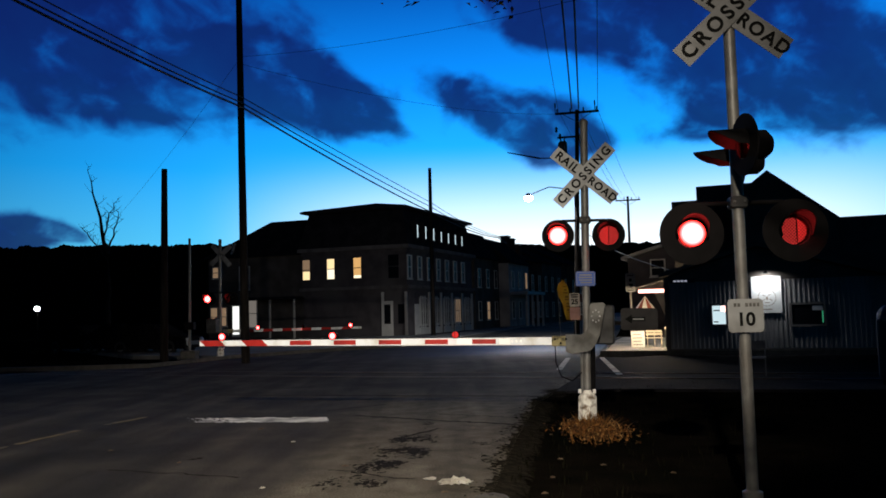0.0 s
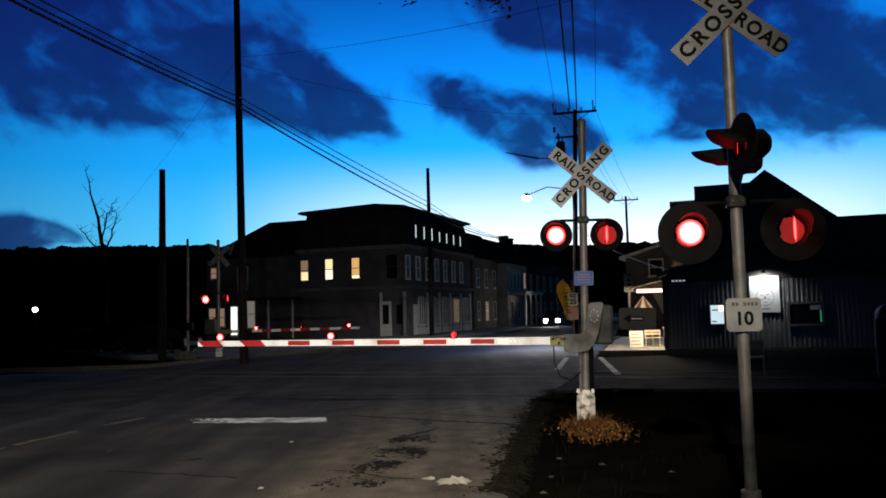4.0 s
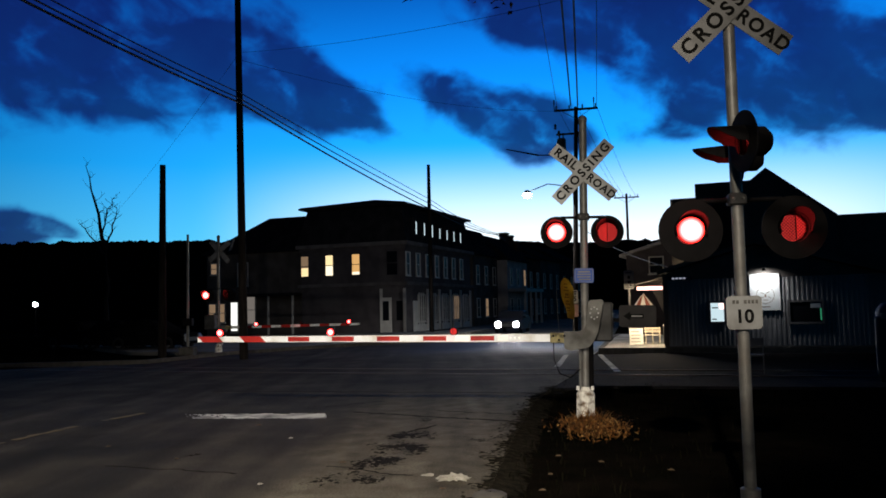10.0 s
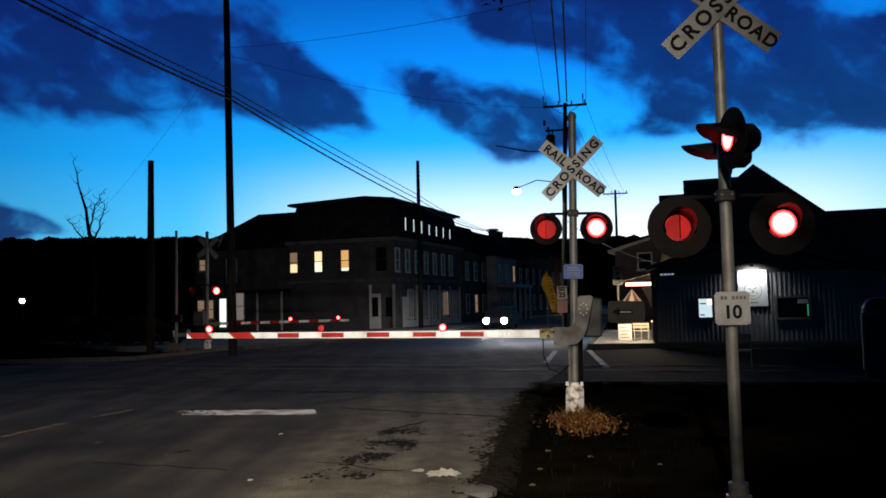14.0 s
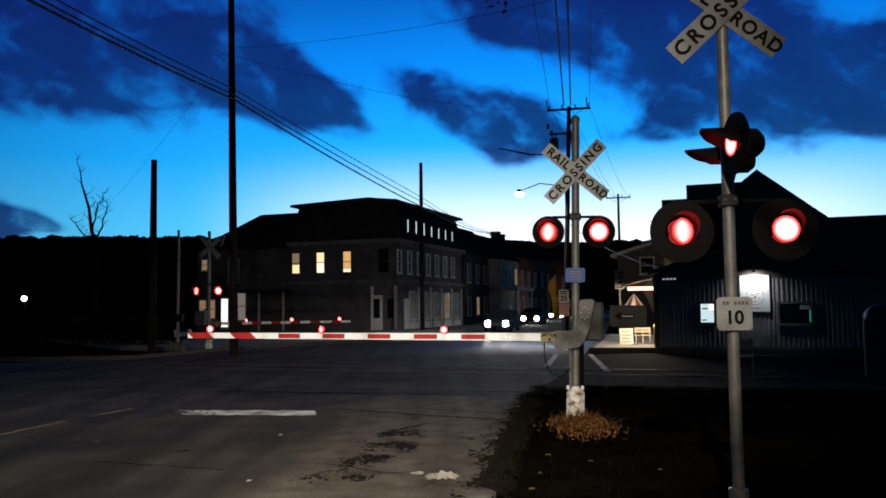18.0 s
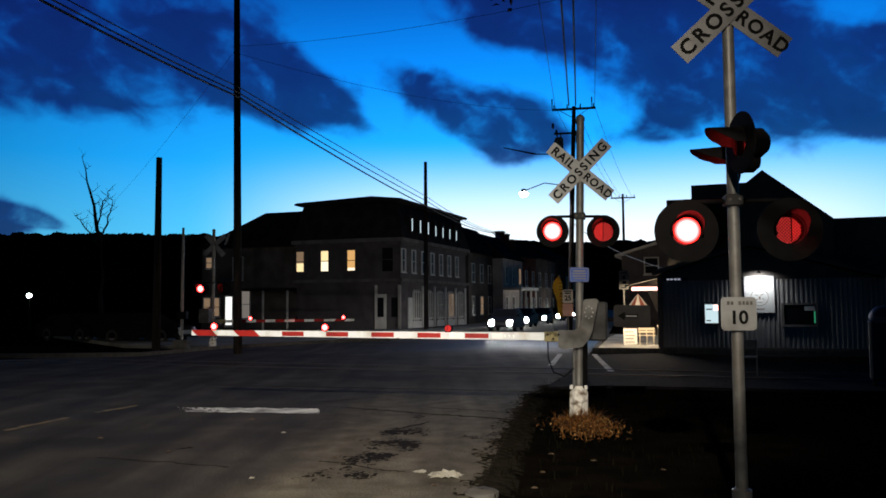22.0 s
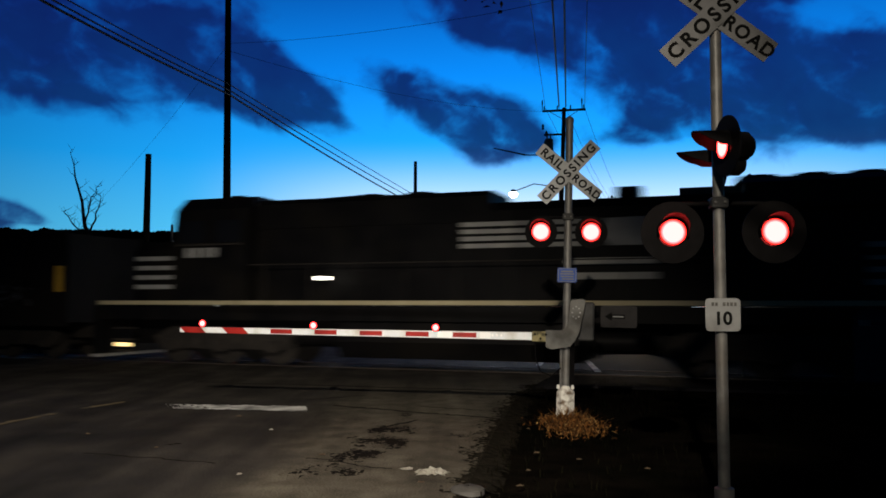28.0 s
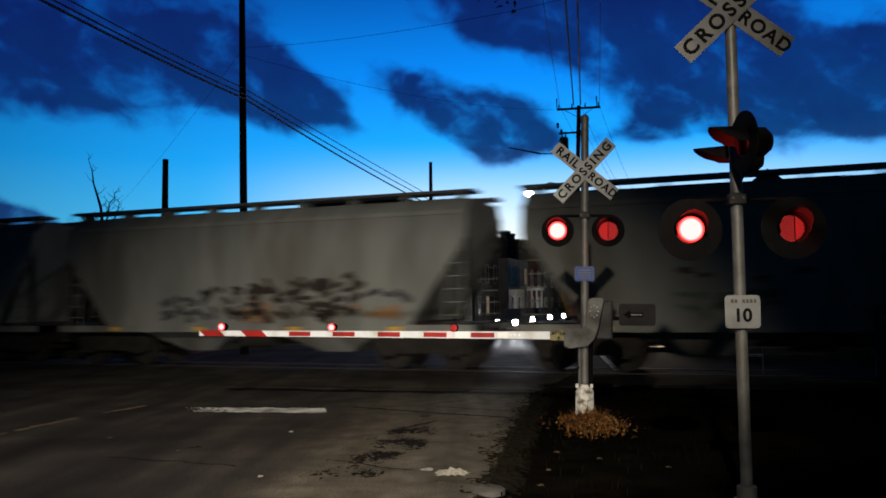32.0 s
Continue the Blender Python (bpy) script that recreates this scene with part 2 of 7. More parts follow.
ASPHALT = asphalt()
# the apron's shade is put into a near-black asphalt colour
APRON = grained("shaded_apron_asphalt", (0.010, 0.010, 0.012), (0.017, 0.016, 0.019), 1.5, 0.9, 0, 0.5, 70, (0.010, 0.010, 0.011), 0.6, spec=0.02)
ASPHALT_DARK = grained("tar_patch", (0.008, 0.0065, 0.005), (0.018, 0.0145, 0.011), 3.0, 0.9, 0, 0.5, 70, spec=0.04)
# far darker than real soil: the verge's lack of light is put in here
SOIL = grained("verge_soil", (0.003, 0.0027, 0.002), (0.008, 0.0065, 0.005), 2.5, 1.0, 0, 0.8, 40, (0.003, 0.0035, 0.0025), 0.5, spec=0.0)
CONCRETE = grained("sidewalk_concrete", (0.26, 0.25, 0.23), (0.38, 0.36, 0.33), 2.0, 0.85, 0, 0.3, 60, (0.18, 0.17, 0.155), 0.8)
KERB = grained("kerb_stone", (0.06, 0.057, 0.052), (0.10, 0.095, 0.088), 5, 0.9, 0, 0.4, 50, spec=0.1)
PAINT_W = grained("worn_road_paint", (0.64, 0.64, 0.62), (0.82, 0.82, 0.79), 5.0, 0.8, 0, 0.4, 60, (0.16, 0.155, 0.15), 2.2)
PAINT_OLD = grained("faded_road_paint", (0.48, 0.48, 0.46), (0.66, 0.66, 0.63), 5.0, 0.8, 0, 0.4, 60, (0.10, 0.098, 0.095), 2.6)
PAINT_Y = grained("worn_yellow_road_paint", (0.13, 0.10, 0.055), (0.20, 0.15, 0.075), 5.0, 0.85, 0, 0.4, 60, (0.06, 0.055, 0.045), 4.0)
STEEL = grained("galvanised_steel", (0.125, 0.123, 0.12), (0.195, 0.192, 0.186), 9.0, 0.5, 0.4, 0.08, 120, (0.13, 0.12, 0.11), 3.0)
ALU = grained("grey_painted_casting", (0.10, 0.10, 0.095), (0.15, 0.148, 0.14), 7.0, 0.6, 0.1, 0.1, 90, (0.07, 0.066, 0.06), 4.0)
ALU_D = grained("dark_grey_housing", (0.035, 0.035, 0.036), (0.055, 0.055, 0.056), 7.0, 0.65, 0.1, 0.1, 90, (0.025, 0.024, 0.022), 4.0)
CLAMP_Y = grained("dull_yellow_clamp", (0.20, 0.17, 0.08), (0.30, 0.26, 0.13), 9, 0.7, 0, 0.2, 60, (0.03, 0.028, 0.02), 14.0)
BASE_W = grained("chipped_white_paint", (0.62, 0.60, 0.55), (0.78, 0.77, 0.73), 8.0, 0.7, 0, 0.3, 60, (0.14, 0.10, 0.07), 9.0)
BLACK = grained("black_paint", (0.0035, 0.0032, 0.0035), (0.006, 0.0055, 0.006), 10, 0.7, 0, 0.05, 90, spec=0.04)
RAILSTEEL = grained("rail_steel", (0.04, 0.03, 0.025), (0.07, 0.055, 0.045), 6, 0.7, 0.3, 0.1, 80)
RAILTOP = grained("polished_rail_head", (0.05, 0.045, 0.045), (0.09, 0.085, 0.085), 12, 0.6, 1.0, 0.03, 80)
SIGN_W = grained("dimmed_reflective_white", (0.155, 0.155, 0.16), (0.20, 0.20, 0.205), 5, 0.65, 0, 0.03, 90, (0.115, 0.115, 0.115), 3.0, spec=0.12)
SIGN_T = grained("dull_white_plate", (0.21, 0.215, 0.22), (0.27, 0.275, 0.28), 5, 0.65, 0, 0.03, 90, (0.16, 0.16, 0.16), 3.0, spec=0.12)
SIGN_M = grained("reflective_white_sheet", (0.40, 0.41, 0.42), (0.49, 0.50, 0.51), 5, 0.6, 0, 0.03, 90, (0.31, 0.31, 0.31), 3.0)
SIGN_S = grained("reflective_sign_white", (0.70, 0.69, 0.66), (0.80, 0.79, 0.76), 5, 0.5, 0, 0.03, 90)
SIGN_BRIGHT = grained("bright_reflective_sheet", (0.88, 0.88, 0.86), (0.93, 0.93, 0.92), 5, 0.35, 0, 0.03, 90, spec=0.5)
SIGN_P = grained("faded_pink_sign", (0.62, 0.36, 0.32), (0.72, 0.44, 0.40), 5, 0.5, 0, 0.03, 90)
SIGN_K = material("sign_black", None, (0.006, 0.006, 0.006), 0.8, 0.0, 0.05)
SIGN_B = grained("sign_blue", (0.020, 0.060, 0.27), (0.03, 0.08, 0.32), 6, 0.5, 0, 0.03, 90)
SIGN_Y = grained("sign_yellow", (0.34, 0.24, 0.035), (0.50, 0.35, 0.055), 4, 0.6, 0, 0.05, 60, (0.35, 0.2, 0.03), 2)
ARM_W = grained("gate_arm_white", (0.70, 0.73, 0.76), (0.78, 0.81, 0.83), 4, 0.5, 0, 0.03, 80, (0.55, 0.54, 0.50), 3)
ARM_R = grained("gate_arm_red", (0.30, 0.014, 0.011), (0.38, 0.020, 0.015), 4, 0.5, 0, 0.03, 80, (0.22, 0.012, 0.010), 3)
WOOD = grained("weathered_pole_wood", (0.012, 0.010, 0.0095), (0.026, 0.022, 0.020), 3.0, 0.95, 0, 0.6, 30, (0.009, 0.0075, 0.007), 1.0, stretch=(6, 6, 0.5), spec=0.03)
WIRE = material("wire_black", None, (0.008, 0.008, 0.009), 0.7)
BARK = grained("bark", (0.020, 0.016, 0.013), (0.045, 0.038, 0.030), 8, 0.95, 0, 0.8, 40, stretch=(4, 4, 1))
# near-black grass colour, again painting in the unlit verge
VERGE = grained("dark_verge_grass", (0.0035, 0.0035, 0.002), (0.008, 0.007, 0.004), 6, 1.0, spec=0.0)
LEAF = grained("dark_leaf", (0.004, 0.005, 0.0025), (0.009, 0.008, 0.004), 5, 0.9, 0, 0.2, 60, spec=0.0)
def weed_material():
    """Dried weeds: every blade its own shade of brown."""
    def build(nt, b):
        N, L = nt.nodes.new, nt.links.new
        g, r = N("ShaderNodeNewGeometry"), N("ShaderNodeValToRGB")
        e = r.color_ramp.elements
        e[0].position, e[0].color = 0.0, (0.035, 0.022, 0.010, 1)
        e[1].position, e[1].color = 1.0, (0.38, 0.24, 0.10, 1)
        for q, c in ((0.35, (0.085, 0.036, 0.012)), (0.65, (0.15, 0.062, 0.016)), (0.85, (0.22, 0.105, 0.032))):
            e.new(q).color = (*c, 1)
        L(g.outputs["Random Per Island"], r.inputs[0])
        L(r.outputs[0], b.inputs["Base Color"])
    return material("dried_weeds", build, (0.2, 0.1, 0.03), 0.9, 0, 0.08)


DRYLEAF = weed_material()
HILLM = grained("wooded_hillside", (0.006, 0.008, 0.006), (0.016, 0.016, 0.012), 0.15, 1.0, 0, 0.5, 2.0, spec=0.0)
ROOFM = grained("slate_roof", (0.020, 0.020, 0.023), (0.036, 0.035, 0.038), 1.4, 0.8, 0, 0.3, 20, spec=0.0)
CLAP = grained("painted_clapboard_grey", (0.088, 0.078, 0.083), (0.130, 0.116, 0.120), 1.2, 0.8, 0, 0.2, 30, (0.135, 0.125, 0.125), 0.5, spec=0.0)
CLAP_P = grained("pale_painted_clapboard", (0.38, 0.35, 0.34), (0.50, 0.47, 0.45), 1.2, 0.8, 0, 0.2, 30, (0.30, 0.28, 0.27), 0.5, spec=0.0)
CLAP_D = grained("dark_shingle_siding", (0.10, 0.088, 0.080), (0.15, 0.132, 0.12), 1.2, 0.85, 0, 0.3, 30, (0.08, 0.07, 0.062), 0.5, spec=0.0)
BRICK = grained("brick_red", (0.12, 0.05, 0.038), (0.19, 0.085, 0.06), 3.0, 0.9, 0, 0.4, 30, (0.09, 0.045, 0.035), 0.7, spec=0.0)
CORNICE = grained("grey_cornice_paint", (0.15, 0.14, 0.14), (0.22, 0.205, 0.20), 1.6, 0.85, 0, 0.2, 40, (0.12, 0.11, 0.11), 0.7, spec=0.0)
TRIM = grained("off_white_trim", (0.60, 0.58, 0.54), (0.72, 0.70, 0.66), 2, 0.7, 0, 0.1, 40, spec=0.06)
SIDING = grained("corrugated_grey_steel", (0.22, 0.212, 0.215), (0.30, 0.288, 0.29), 1.4, 0.55, 0.2, 0.08, 60, (0.16, 0.15, 0.15), 0.8, stretch=(1, 1, 0.4))
GLASS = glass("dark_window_glass")
CURTAIN = grained("pale_net_curtain", (0.42, 0.40, 0.38), (0.55, 0.53, 0.50), 8, 0.95, 0, 0.2, 40, spec=0.0, stretch=(6, 6, 1))
FADED = grained("faded_print", (0.22, 0.21, 0.20), (0.32, 0.31, 0.29), 20)
GRAF_INK = grained("brown_ink", (0.22, 0.15, 0.10), (0.34, 0.25, 0.18), 20)
LIT = glowing("lit_window_shade", (1.0, 0.77, 0.40), 1.15)
LIT_PALE = glowing("lit_window_blind", (1.0, 0.90, 0.66), 1.3)
LIT_AMBER = glowing("lit_amber_window", (1.0, 0.56, 0.20), 0.75)
LIT_DOOR = glowing("lit_white_doorway", (0.95, 0.98, 0.92), 1.3)
LIT_DIM = glowing("half_lit_window", (1.0, 0.66, 0.40), 0.22)
LIT_GREY = glowing("curtained_window_glow", (1.0, 0.88, 0.78), 0.16)
LIT_COOL = glowing("cool_window_glow", (0.72, 0.93, 1.0), 0.85)
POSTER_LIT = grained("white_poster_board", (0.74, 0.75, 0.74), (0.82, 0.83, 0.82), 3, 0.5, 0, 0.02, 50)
CANOPY = glowing("canopy_strip_light", (1.0, 0.46, 0.38), 4.0)
CLOTH = grained("umbrella_cloth", (0.26, 0.08, 0.06), (0.34, 0.11, 0.08), 5, 0.9)
PALLETW = grained("pale_pallet_wood", (0.52, 0.46, 0.35), (0.66, 0.60, 0.48), 4, 0.85, 0, 0.3, 40, stretch=(1, 6, 6))
PLASTIC = grained("dark_plastic", (0.03, 0.03, 0.032), (0.05, 0.05, 0.052), 6, 0.5)
TOTEBLUE = grained("blue_plastic", (0.012, 0.02, 0.045), (0.02, 0.03, 0.06), 6, 0.5)
SCRAP = grained("dry_leaf_brown", (0.10, 0.07, 0.045), (0.18, 0.13, 0.085), 14, 0.9, 0, 0.4, 60)
LITTER = grained("crumpled_paper", (0.40, 0.38, 0.32), (0.54, 0.52, 0.46), 14, 0.9, 0, 0.4, 60)
ENGINE = grained("locomotive_black", (0.0035, 0.0035, 0.004), (0.007, 0.0065, 0.007), 1.5, 0.5, 0, 0.06, 50, (0.009, 0.008, 0.007), 0.6, spec=0.10)
ENGINE_W = grained("locomotive_white", (0.26, 0.26, 0.255), (0.36, 0.36, 0.35), 3, 0.5, 0, 0.04, 60, (0.40, 0.39, 0.36), 1.4)
ENGINE_Y = grained("sill_stripe_cream", (0.40, 0.35, 0.22), (0.50, 0.44, 0.28), 2, 0.5, 0, 0.04, 60, (0.42, 0.36, 0.22), 1.4)
TRUCK = grained("running_gear_grime", (0.016, 0.014, 0.013), (0.034, 0.029, 0.025), 4, 0.9, 0, 0.3, 40)
HOPPER = grained("hopper_grey_paint", (0.20, 0.212, 0.20), (0.31, 0.318, 0.295), 0.7, 0.75, 0, 0.1, 30, (0.17, 0.165, 0.145), 0.6, spec=0.12, stretch=(1.6, 1, 0.35))
GRAF_D = grained("dark_spray_paint", (0.025, 0.02, 0.018), (0.06, 0.045, 0.035), 3, 0.6, 0, 0.02, 60)
GRAF_P = grained("grey_spray_paint", (0.05, 0.05, 0.056), (0.095, 0.095, 0.105), 3, 0.7, 0, 0.02, 60)
GRAF_G = grained("green_spray_paint", (0.05, 0.10, 0.07), (0.09, 0.15, 0.10), 3, 0.6, 0, 0.02, 60)
GRAF_O = grained("orange_spray_paint", (0.26, 0.15, 0.08), (0.34, 0.20, 0.11), 3, 0.6, 0, 0.02, 60)
REFLECT_Y = grained("yellow_reflective_tape", (0.66, 0.38, 0.04), (0.76, 0.46, 0.06), 6, 0.4, 0, 0.02, 60)
DARKCAR = grained("dark_freight_paint", (0.010, 0.009, 0.009), (0.018, 0.015, 0.014), 1.2, 0.7, 0, 0.1, 40, (0.008, 0.0075, 0.007), 0.6, spec=0.06)
CARPAINT = material("dark_car_paint", None, (0.008, 0.008, 0.010), 0.45, 0.0, 0.04)
RUBBER = material("tyre_rubber", None, (0.015, 0.015, 0.016), 0.9)
HEADLAMP = glowing("headlamp_white", (1.0, 0.97, 0.90), 190.0)
ENGLAMP = glowing("locomotive_headlamp", (1.0, 0.90, 0.68), 230.0)
ENGSTEP = glowing("pilot_step_lamp", (1.0, 0.93, 0.78), 10.0)
RED_ON = glowing("red_flasher_lit", (1.0, 0.044, 0.042), 25.0)
RED_PINK = glowing("red_flasher_ring", (1.0, 0.040, 0.042), 12.0)
RED_RIM = glowing("red_flasher_rim", (1.0, 0.020, 0.015), 6.0)
RED_DIM = glowing("red_flasher_afterglow", (0.70, 0.040, 0.036), 1.0)
LENS_GRID = material("red_lens_rib", None, (0.05, 0.002, 0.002), 0.8, 0.0, 0.1)
STREETLIT = glowing("street_lamp_white", (0.92, 0.98, 1.0), 40.0)
YARDLIT = glowing("yard_lamp_white", (0.92, 0.97, 1.0), 22.0)


# ------------------------------------------------------------------ mesh tools
def quad_faces(bm, vs, faces):
    bv = [bm.verts.new(v) for v in vs]
    for f in faces:
        try:
            bm.faces.new([bv[i] for i in f])
        except ValueError:
            pass
    return bv


BOXF = ((0, 3, 2, 1), (4, 5, 6, 7), (0, 1, 5, 4), (1, 2, 6, 5), (2, 3, 7, 6), (3, 0, 4, 7))


def box(bm, x0, y0, z0, x1, y1, z1, m=None, chamfer=0.0):
    """A box between two corners; m places it. chamfer cuts its upright edges and its rims."""
    if chamfer:
        c = chamfer
        ring = [(x0 + c, y0), (x1 - c, y0), (x1, y0 + c), (x1, y1 - c), (x1 - c, y1), (x0 + c, y1), (x0, y1 - c), (x0, y0 + c)]
        cx, cy = (x0 + x1) / 2, (y0 + y1) / 2
        sx, sy = (abs(x1 - x0) / 2 - c) / (abs(x1 - x0) / 2), (abs(y1 - y0) / 2 - c) / (abs(y1 - y0) / 2)
        small = [(cx + (x - cx) * sx, cy + (y - cy) * sy) for x, y in ring]
        levels = [(small, z0), (ring, z0 + c), (ring, z1 - c), (small, z1)]
        vs = [(x, y, z) for r, z in levels for x, y in r]
        fs = [tuple(range(7, -1, -1)), tuple(range(24, 32))]
        for k in range(3):
            fs += [(k * 8 + i, k * 8 + (i + 1) % 8, k * 8 + 8 + (i + 1) % 8, k * 8 + 8 + i) for i in range(8)]
    else:
        vs = [(x0, y0, z0), (x1, y0, z0), (x1, y1, z0), (x0, y1, z0), (x0, y0, z1), (x1, y0, z1), (x1, y1, z1), (x0, y1, z1)]
        fs = BOXF
    if m is not None:
        vs = [m @ Vector(v) for v in vs]
    return quad_faces(bm, vs, fs)


def tube(bm, p0, p1, r0, r1=None, seg=12, caps=True):
    """A straight tapered round bar between two points."""
    r1 = r0 if r1 is None else r1
    p0, p1 = Vector(p0), Vector(p1)
    q = (p1 - p0).to_track_quat("Z", "Y").to_matrix()
    vs = [p + q @ Vector((r * cos(2 * pi * i / seg), r * sin(2 * pi * i / seg), 0)) for p, r in ((p0, r0), (p1, r1)) for i in range(seg)]
    fs = [(i, (i + 1) % seg, seg + (i + 1) % seg, seg + i) for i in range(seg)]
    if caps:
        fs += [tuple(range(seg - 1, -1, -1)), tuple(range(seg, 2 * seg))]
    return quad_faces(bm, vs, fs)


def lathe(bm, profile, at=(0, 0, 0), axis=(0, 0, 1), seg=20, start=0.0, sweep=2 * pi):
    """Turns a profile of (radius, height) about an axis."""
    q = Vector(axis).to_track_quat("Z", "Y").to_matrix()
    n = seg if sweep >= 2 * pi - 1e-6 else seg + 1
    vs = [Vector(at) + q @ Vector((r * cos(start + sweep * i / seg), r * sin(start + sweep * i / seg), h)) for r, h in profile for i in range(n)]
    fs = []
    for k in range(len(profile) - 1):
        for i in range(seg):
            j = (i + 1) % n
            fs.append((k * n + i, k * n + j, k * n + n + j, k * n + n + i))
    return quad_faces(bm, vs, fs)


def prism(bm, outline, depth0, depth1, m=None):
    """An outline in x, z pushed along y from depth0 to depth1."""
    n = len(outline)
    vs = [(x, y, z) for y in (depth0, depth1) for x, z in outline]
    fs = [tuple(range(n)), tuple(range(2 * n - 1, n - 1, -1))] + [(i, n + i, n + (i + 1) % n, (i + 1) % n) for i in range(n)]
    if m is not None:
        vs = [m @ Vector(v) for v in vs]
    return quad_faces(bm, vs, fs)


def slab(bm, outline, z0, z1):
    """A flat outline in x, y with a thickness."""
    n = len(outline)
    vs = [(x, y, z) for z in (z0, z1) for x, y in outline]
    fs = [tuple(range(n - 1, -1, -1)), tuple(range(n, 2 * n))] + [(i, (i + 1) % n, n + (i + 1) % n, n + i) for i in range(n)]
    return quad_faces(bm, vs, fs)


def finish(name, bm, mat, parent=None, label="", smooth=False, m=None):
    bmesh.ops.recalc_face_normals(bm, faces=bm.faces)
    me = bpy.data.meshes.new(name)
    bm.to_mesh(me)
    bm.free()
    me.materials.append(mat)
    if smooth:
        for p in me.polygons:
            p.use_smooth = True
        me.set_sharp_from_angle(angle=radians(40))
    ob = new(name, me)
    if parent is not None:
        ob.parent = parent
    if m is not None:
        ob.matrix_basis = m
    if label:
        tagged(ob, label)
    return ob


def part(name, bm, mat, parent, label="", smooth=False, m=None):
    return finish(name, bm, mat, parent, label, smooth, m)


def thing(name, m, label, category, group="", kind=""):
    ob = new(name)
    ob.empty_display_size = 0.2
    ob.matrix_basis = m
    return tagged(ob, label, category, group, kind)


def built(fn, *a, **k):
    bm = bmesh.new()
    fn(bm, *a, **k)
    return bm


def lettering(name, text, size, mat, parent, m, label="", depth=0.002, spacing=1.0):
    """Words in the built-in font, as a mesh standing in the local x, z plane and facing -y."""
    cu = bpy.data.curves.new(name, "FONT")
    cu.body, cu.size, cu.extrude, cu.align_x, cu.align_y = text, size, depth, "CENTER", "CENTER"
    cu.space_character = spacing
    cu.offset = size * 0.030
    tmp = new("text_tmp", cu)
    me = bpy.data.meshes.new_from_object(tmp.evaluated_get(bpy.context.evaluated_depsgraph_get()))
    bpy.data.objects.remove(tmp)
    bpy.data.curves.remove(cu)
    me.materials.clear()
    me.materials.append(mat)
    ob = new(name, me)
    ob.parent = parent
    ob.matrix_basis = m @ pose(0, 0, 0, 90)
    if label:
        tagged(ob, label)
    return ob


FLASH = []          # (emitter, rest pose, phase) of every flashing lamp


# ------------------------------------------------------------------ ground, road, track
RD = Vector((sin(ROAD), cos(ROAD), 0))
RN = Vector((cos(ROAD), -sin(ROAD), 0))
TRK = radians(20.0)         # the track runs to the right and 20 degrees nearer
TU = Vector((cos(TRK), -sin(TRK), 0))
TN = Vector((sin(TRK), cos(TRK), 0))
T0 = Vector((0, 22.0, 0))   # track centre straight ahead


def ground():
    bm = bmesh.new()
    n = 60
    size = [-2500, -600, -200] + [-100 + i * 200 / n for i in range(n + 1)] + [200, 600, 2500]
    grid = {}
    for i, x in enumerate(size):
        for j, y in enumerate(size):
            z = -0.06 + (0.02 * noise.noise(Vector((x * 0.3, y * 0.3, 0))) if abs(x) < 90 and abs(y) < 90 else 0)
            grid[i, j] = bm.verts.new((x, y + 30, z))
    for i in range(len(size) - 1):
        for j in range(len(size) - 1):
            bm.faces.new((grid[i, j], grid[i + 1, j], grid[i + 1, j + 1], grid[i, j + 1]))
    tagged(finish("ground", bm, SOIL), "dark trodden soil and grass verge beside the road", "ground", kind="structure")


def road():
    right = [(-6.5, -30), (-1.6, -4), (-0.75, 2), (0.37, 8.5), (0.75, 11.2), (1.4, 15.2), (2.6, 19.5), (4.6, 28.0), (7.6, 41), (21, 105), (60, 290), (52, 292), (12.3, 105), (-1.2, 45), (-3.0, 40.5),
             (-5.2, 38.8), (-9.1, 33.6), (-10.6, 28.6), (-16, 26.5), (-60, 42), (-60, 22), (-30, 8), (-16, -30)]
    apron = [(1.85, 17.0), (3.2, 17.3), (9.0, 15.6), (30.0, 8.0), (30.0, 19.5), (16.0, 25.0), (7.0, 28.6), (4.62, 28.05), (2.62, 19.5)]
    tagged(finish("apron", built(slab, apron, -0.3, -0.004), APRON), "asphalt apron before the restaurant, coloured dark for its shade", "road", kind="structure")
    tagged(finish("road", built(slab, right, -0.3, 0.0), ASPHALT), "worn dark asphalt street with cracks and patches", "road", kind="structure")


def ribbon(bm, points, width, z0, z1, jitter=0.0):
    pts = [Vector((*p, 0)) for p in points]
    prev = None
    for i, p in enumerate(pts):
        d = (pts[min(i + 1, len(pts) - 1)] - pts[max(i - 1, 0)]).normalized()
        n = Vector((-d.y, d.x, 0))
        w = width / 2 * (1 + jitter * (random.random() - 0.5) * 2)
        cur = [bm.verts.new(q) for q in ((*(p + n * w).xy, z1), (*(p - n * w).xy, z1), (*(p - n * w).xy, z0), (*(p + n * w).xy, z0))]
        if prev:
            for a in range(4):
                bm.faces.new((prev[a], prev[(a + 1) % 4], cur[(a + 1) % 4], cur[a]))
        prev = cur


def wander(p, q, n, amount, seed):
    r = random.Random(seed)
    out = []
    for i in range(n + 1):
        t = i / n
        e = amount * min(1, 6 * t, 6 * (1 - t))
        out.append((p[0] + (q[0] - p[0]) * t + r.uniform(-e, e), p[1] + (q[1] - p[1]) * t + r.uniform(-e, e)))
    return out


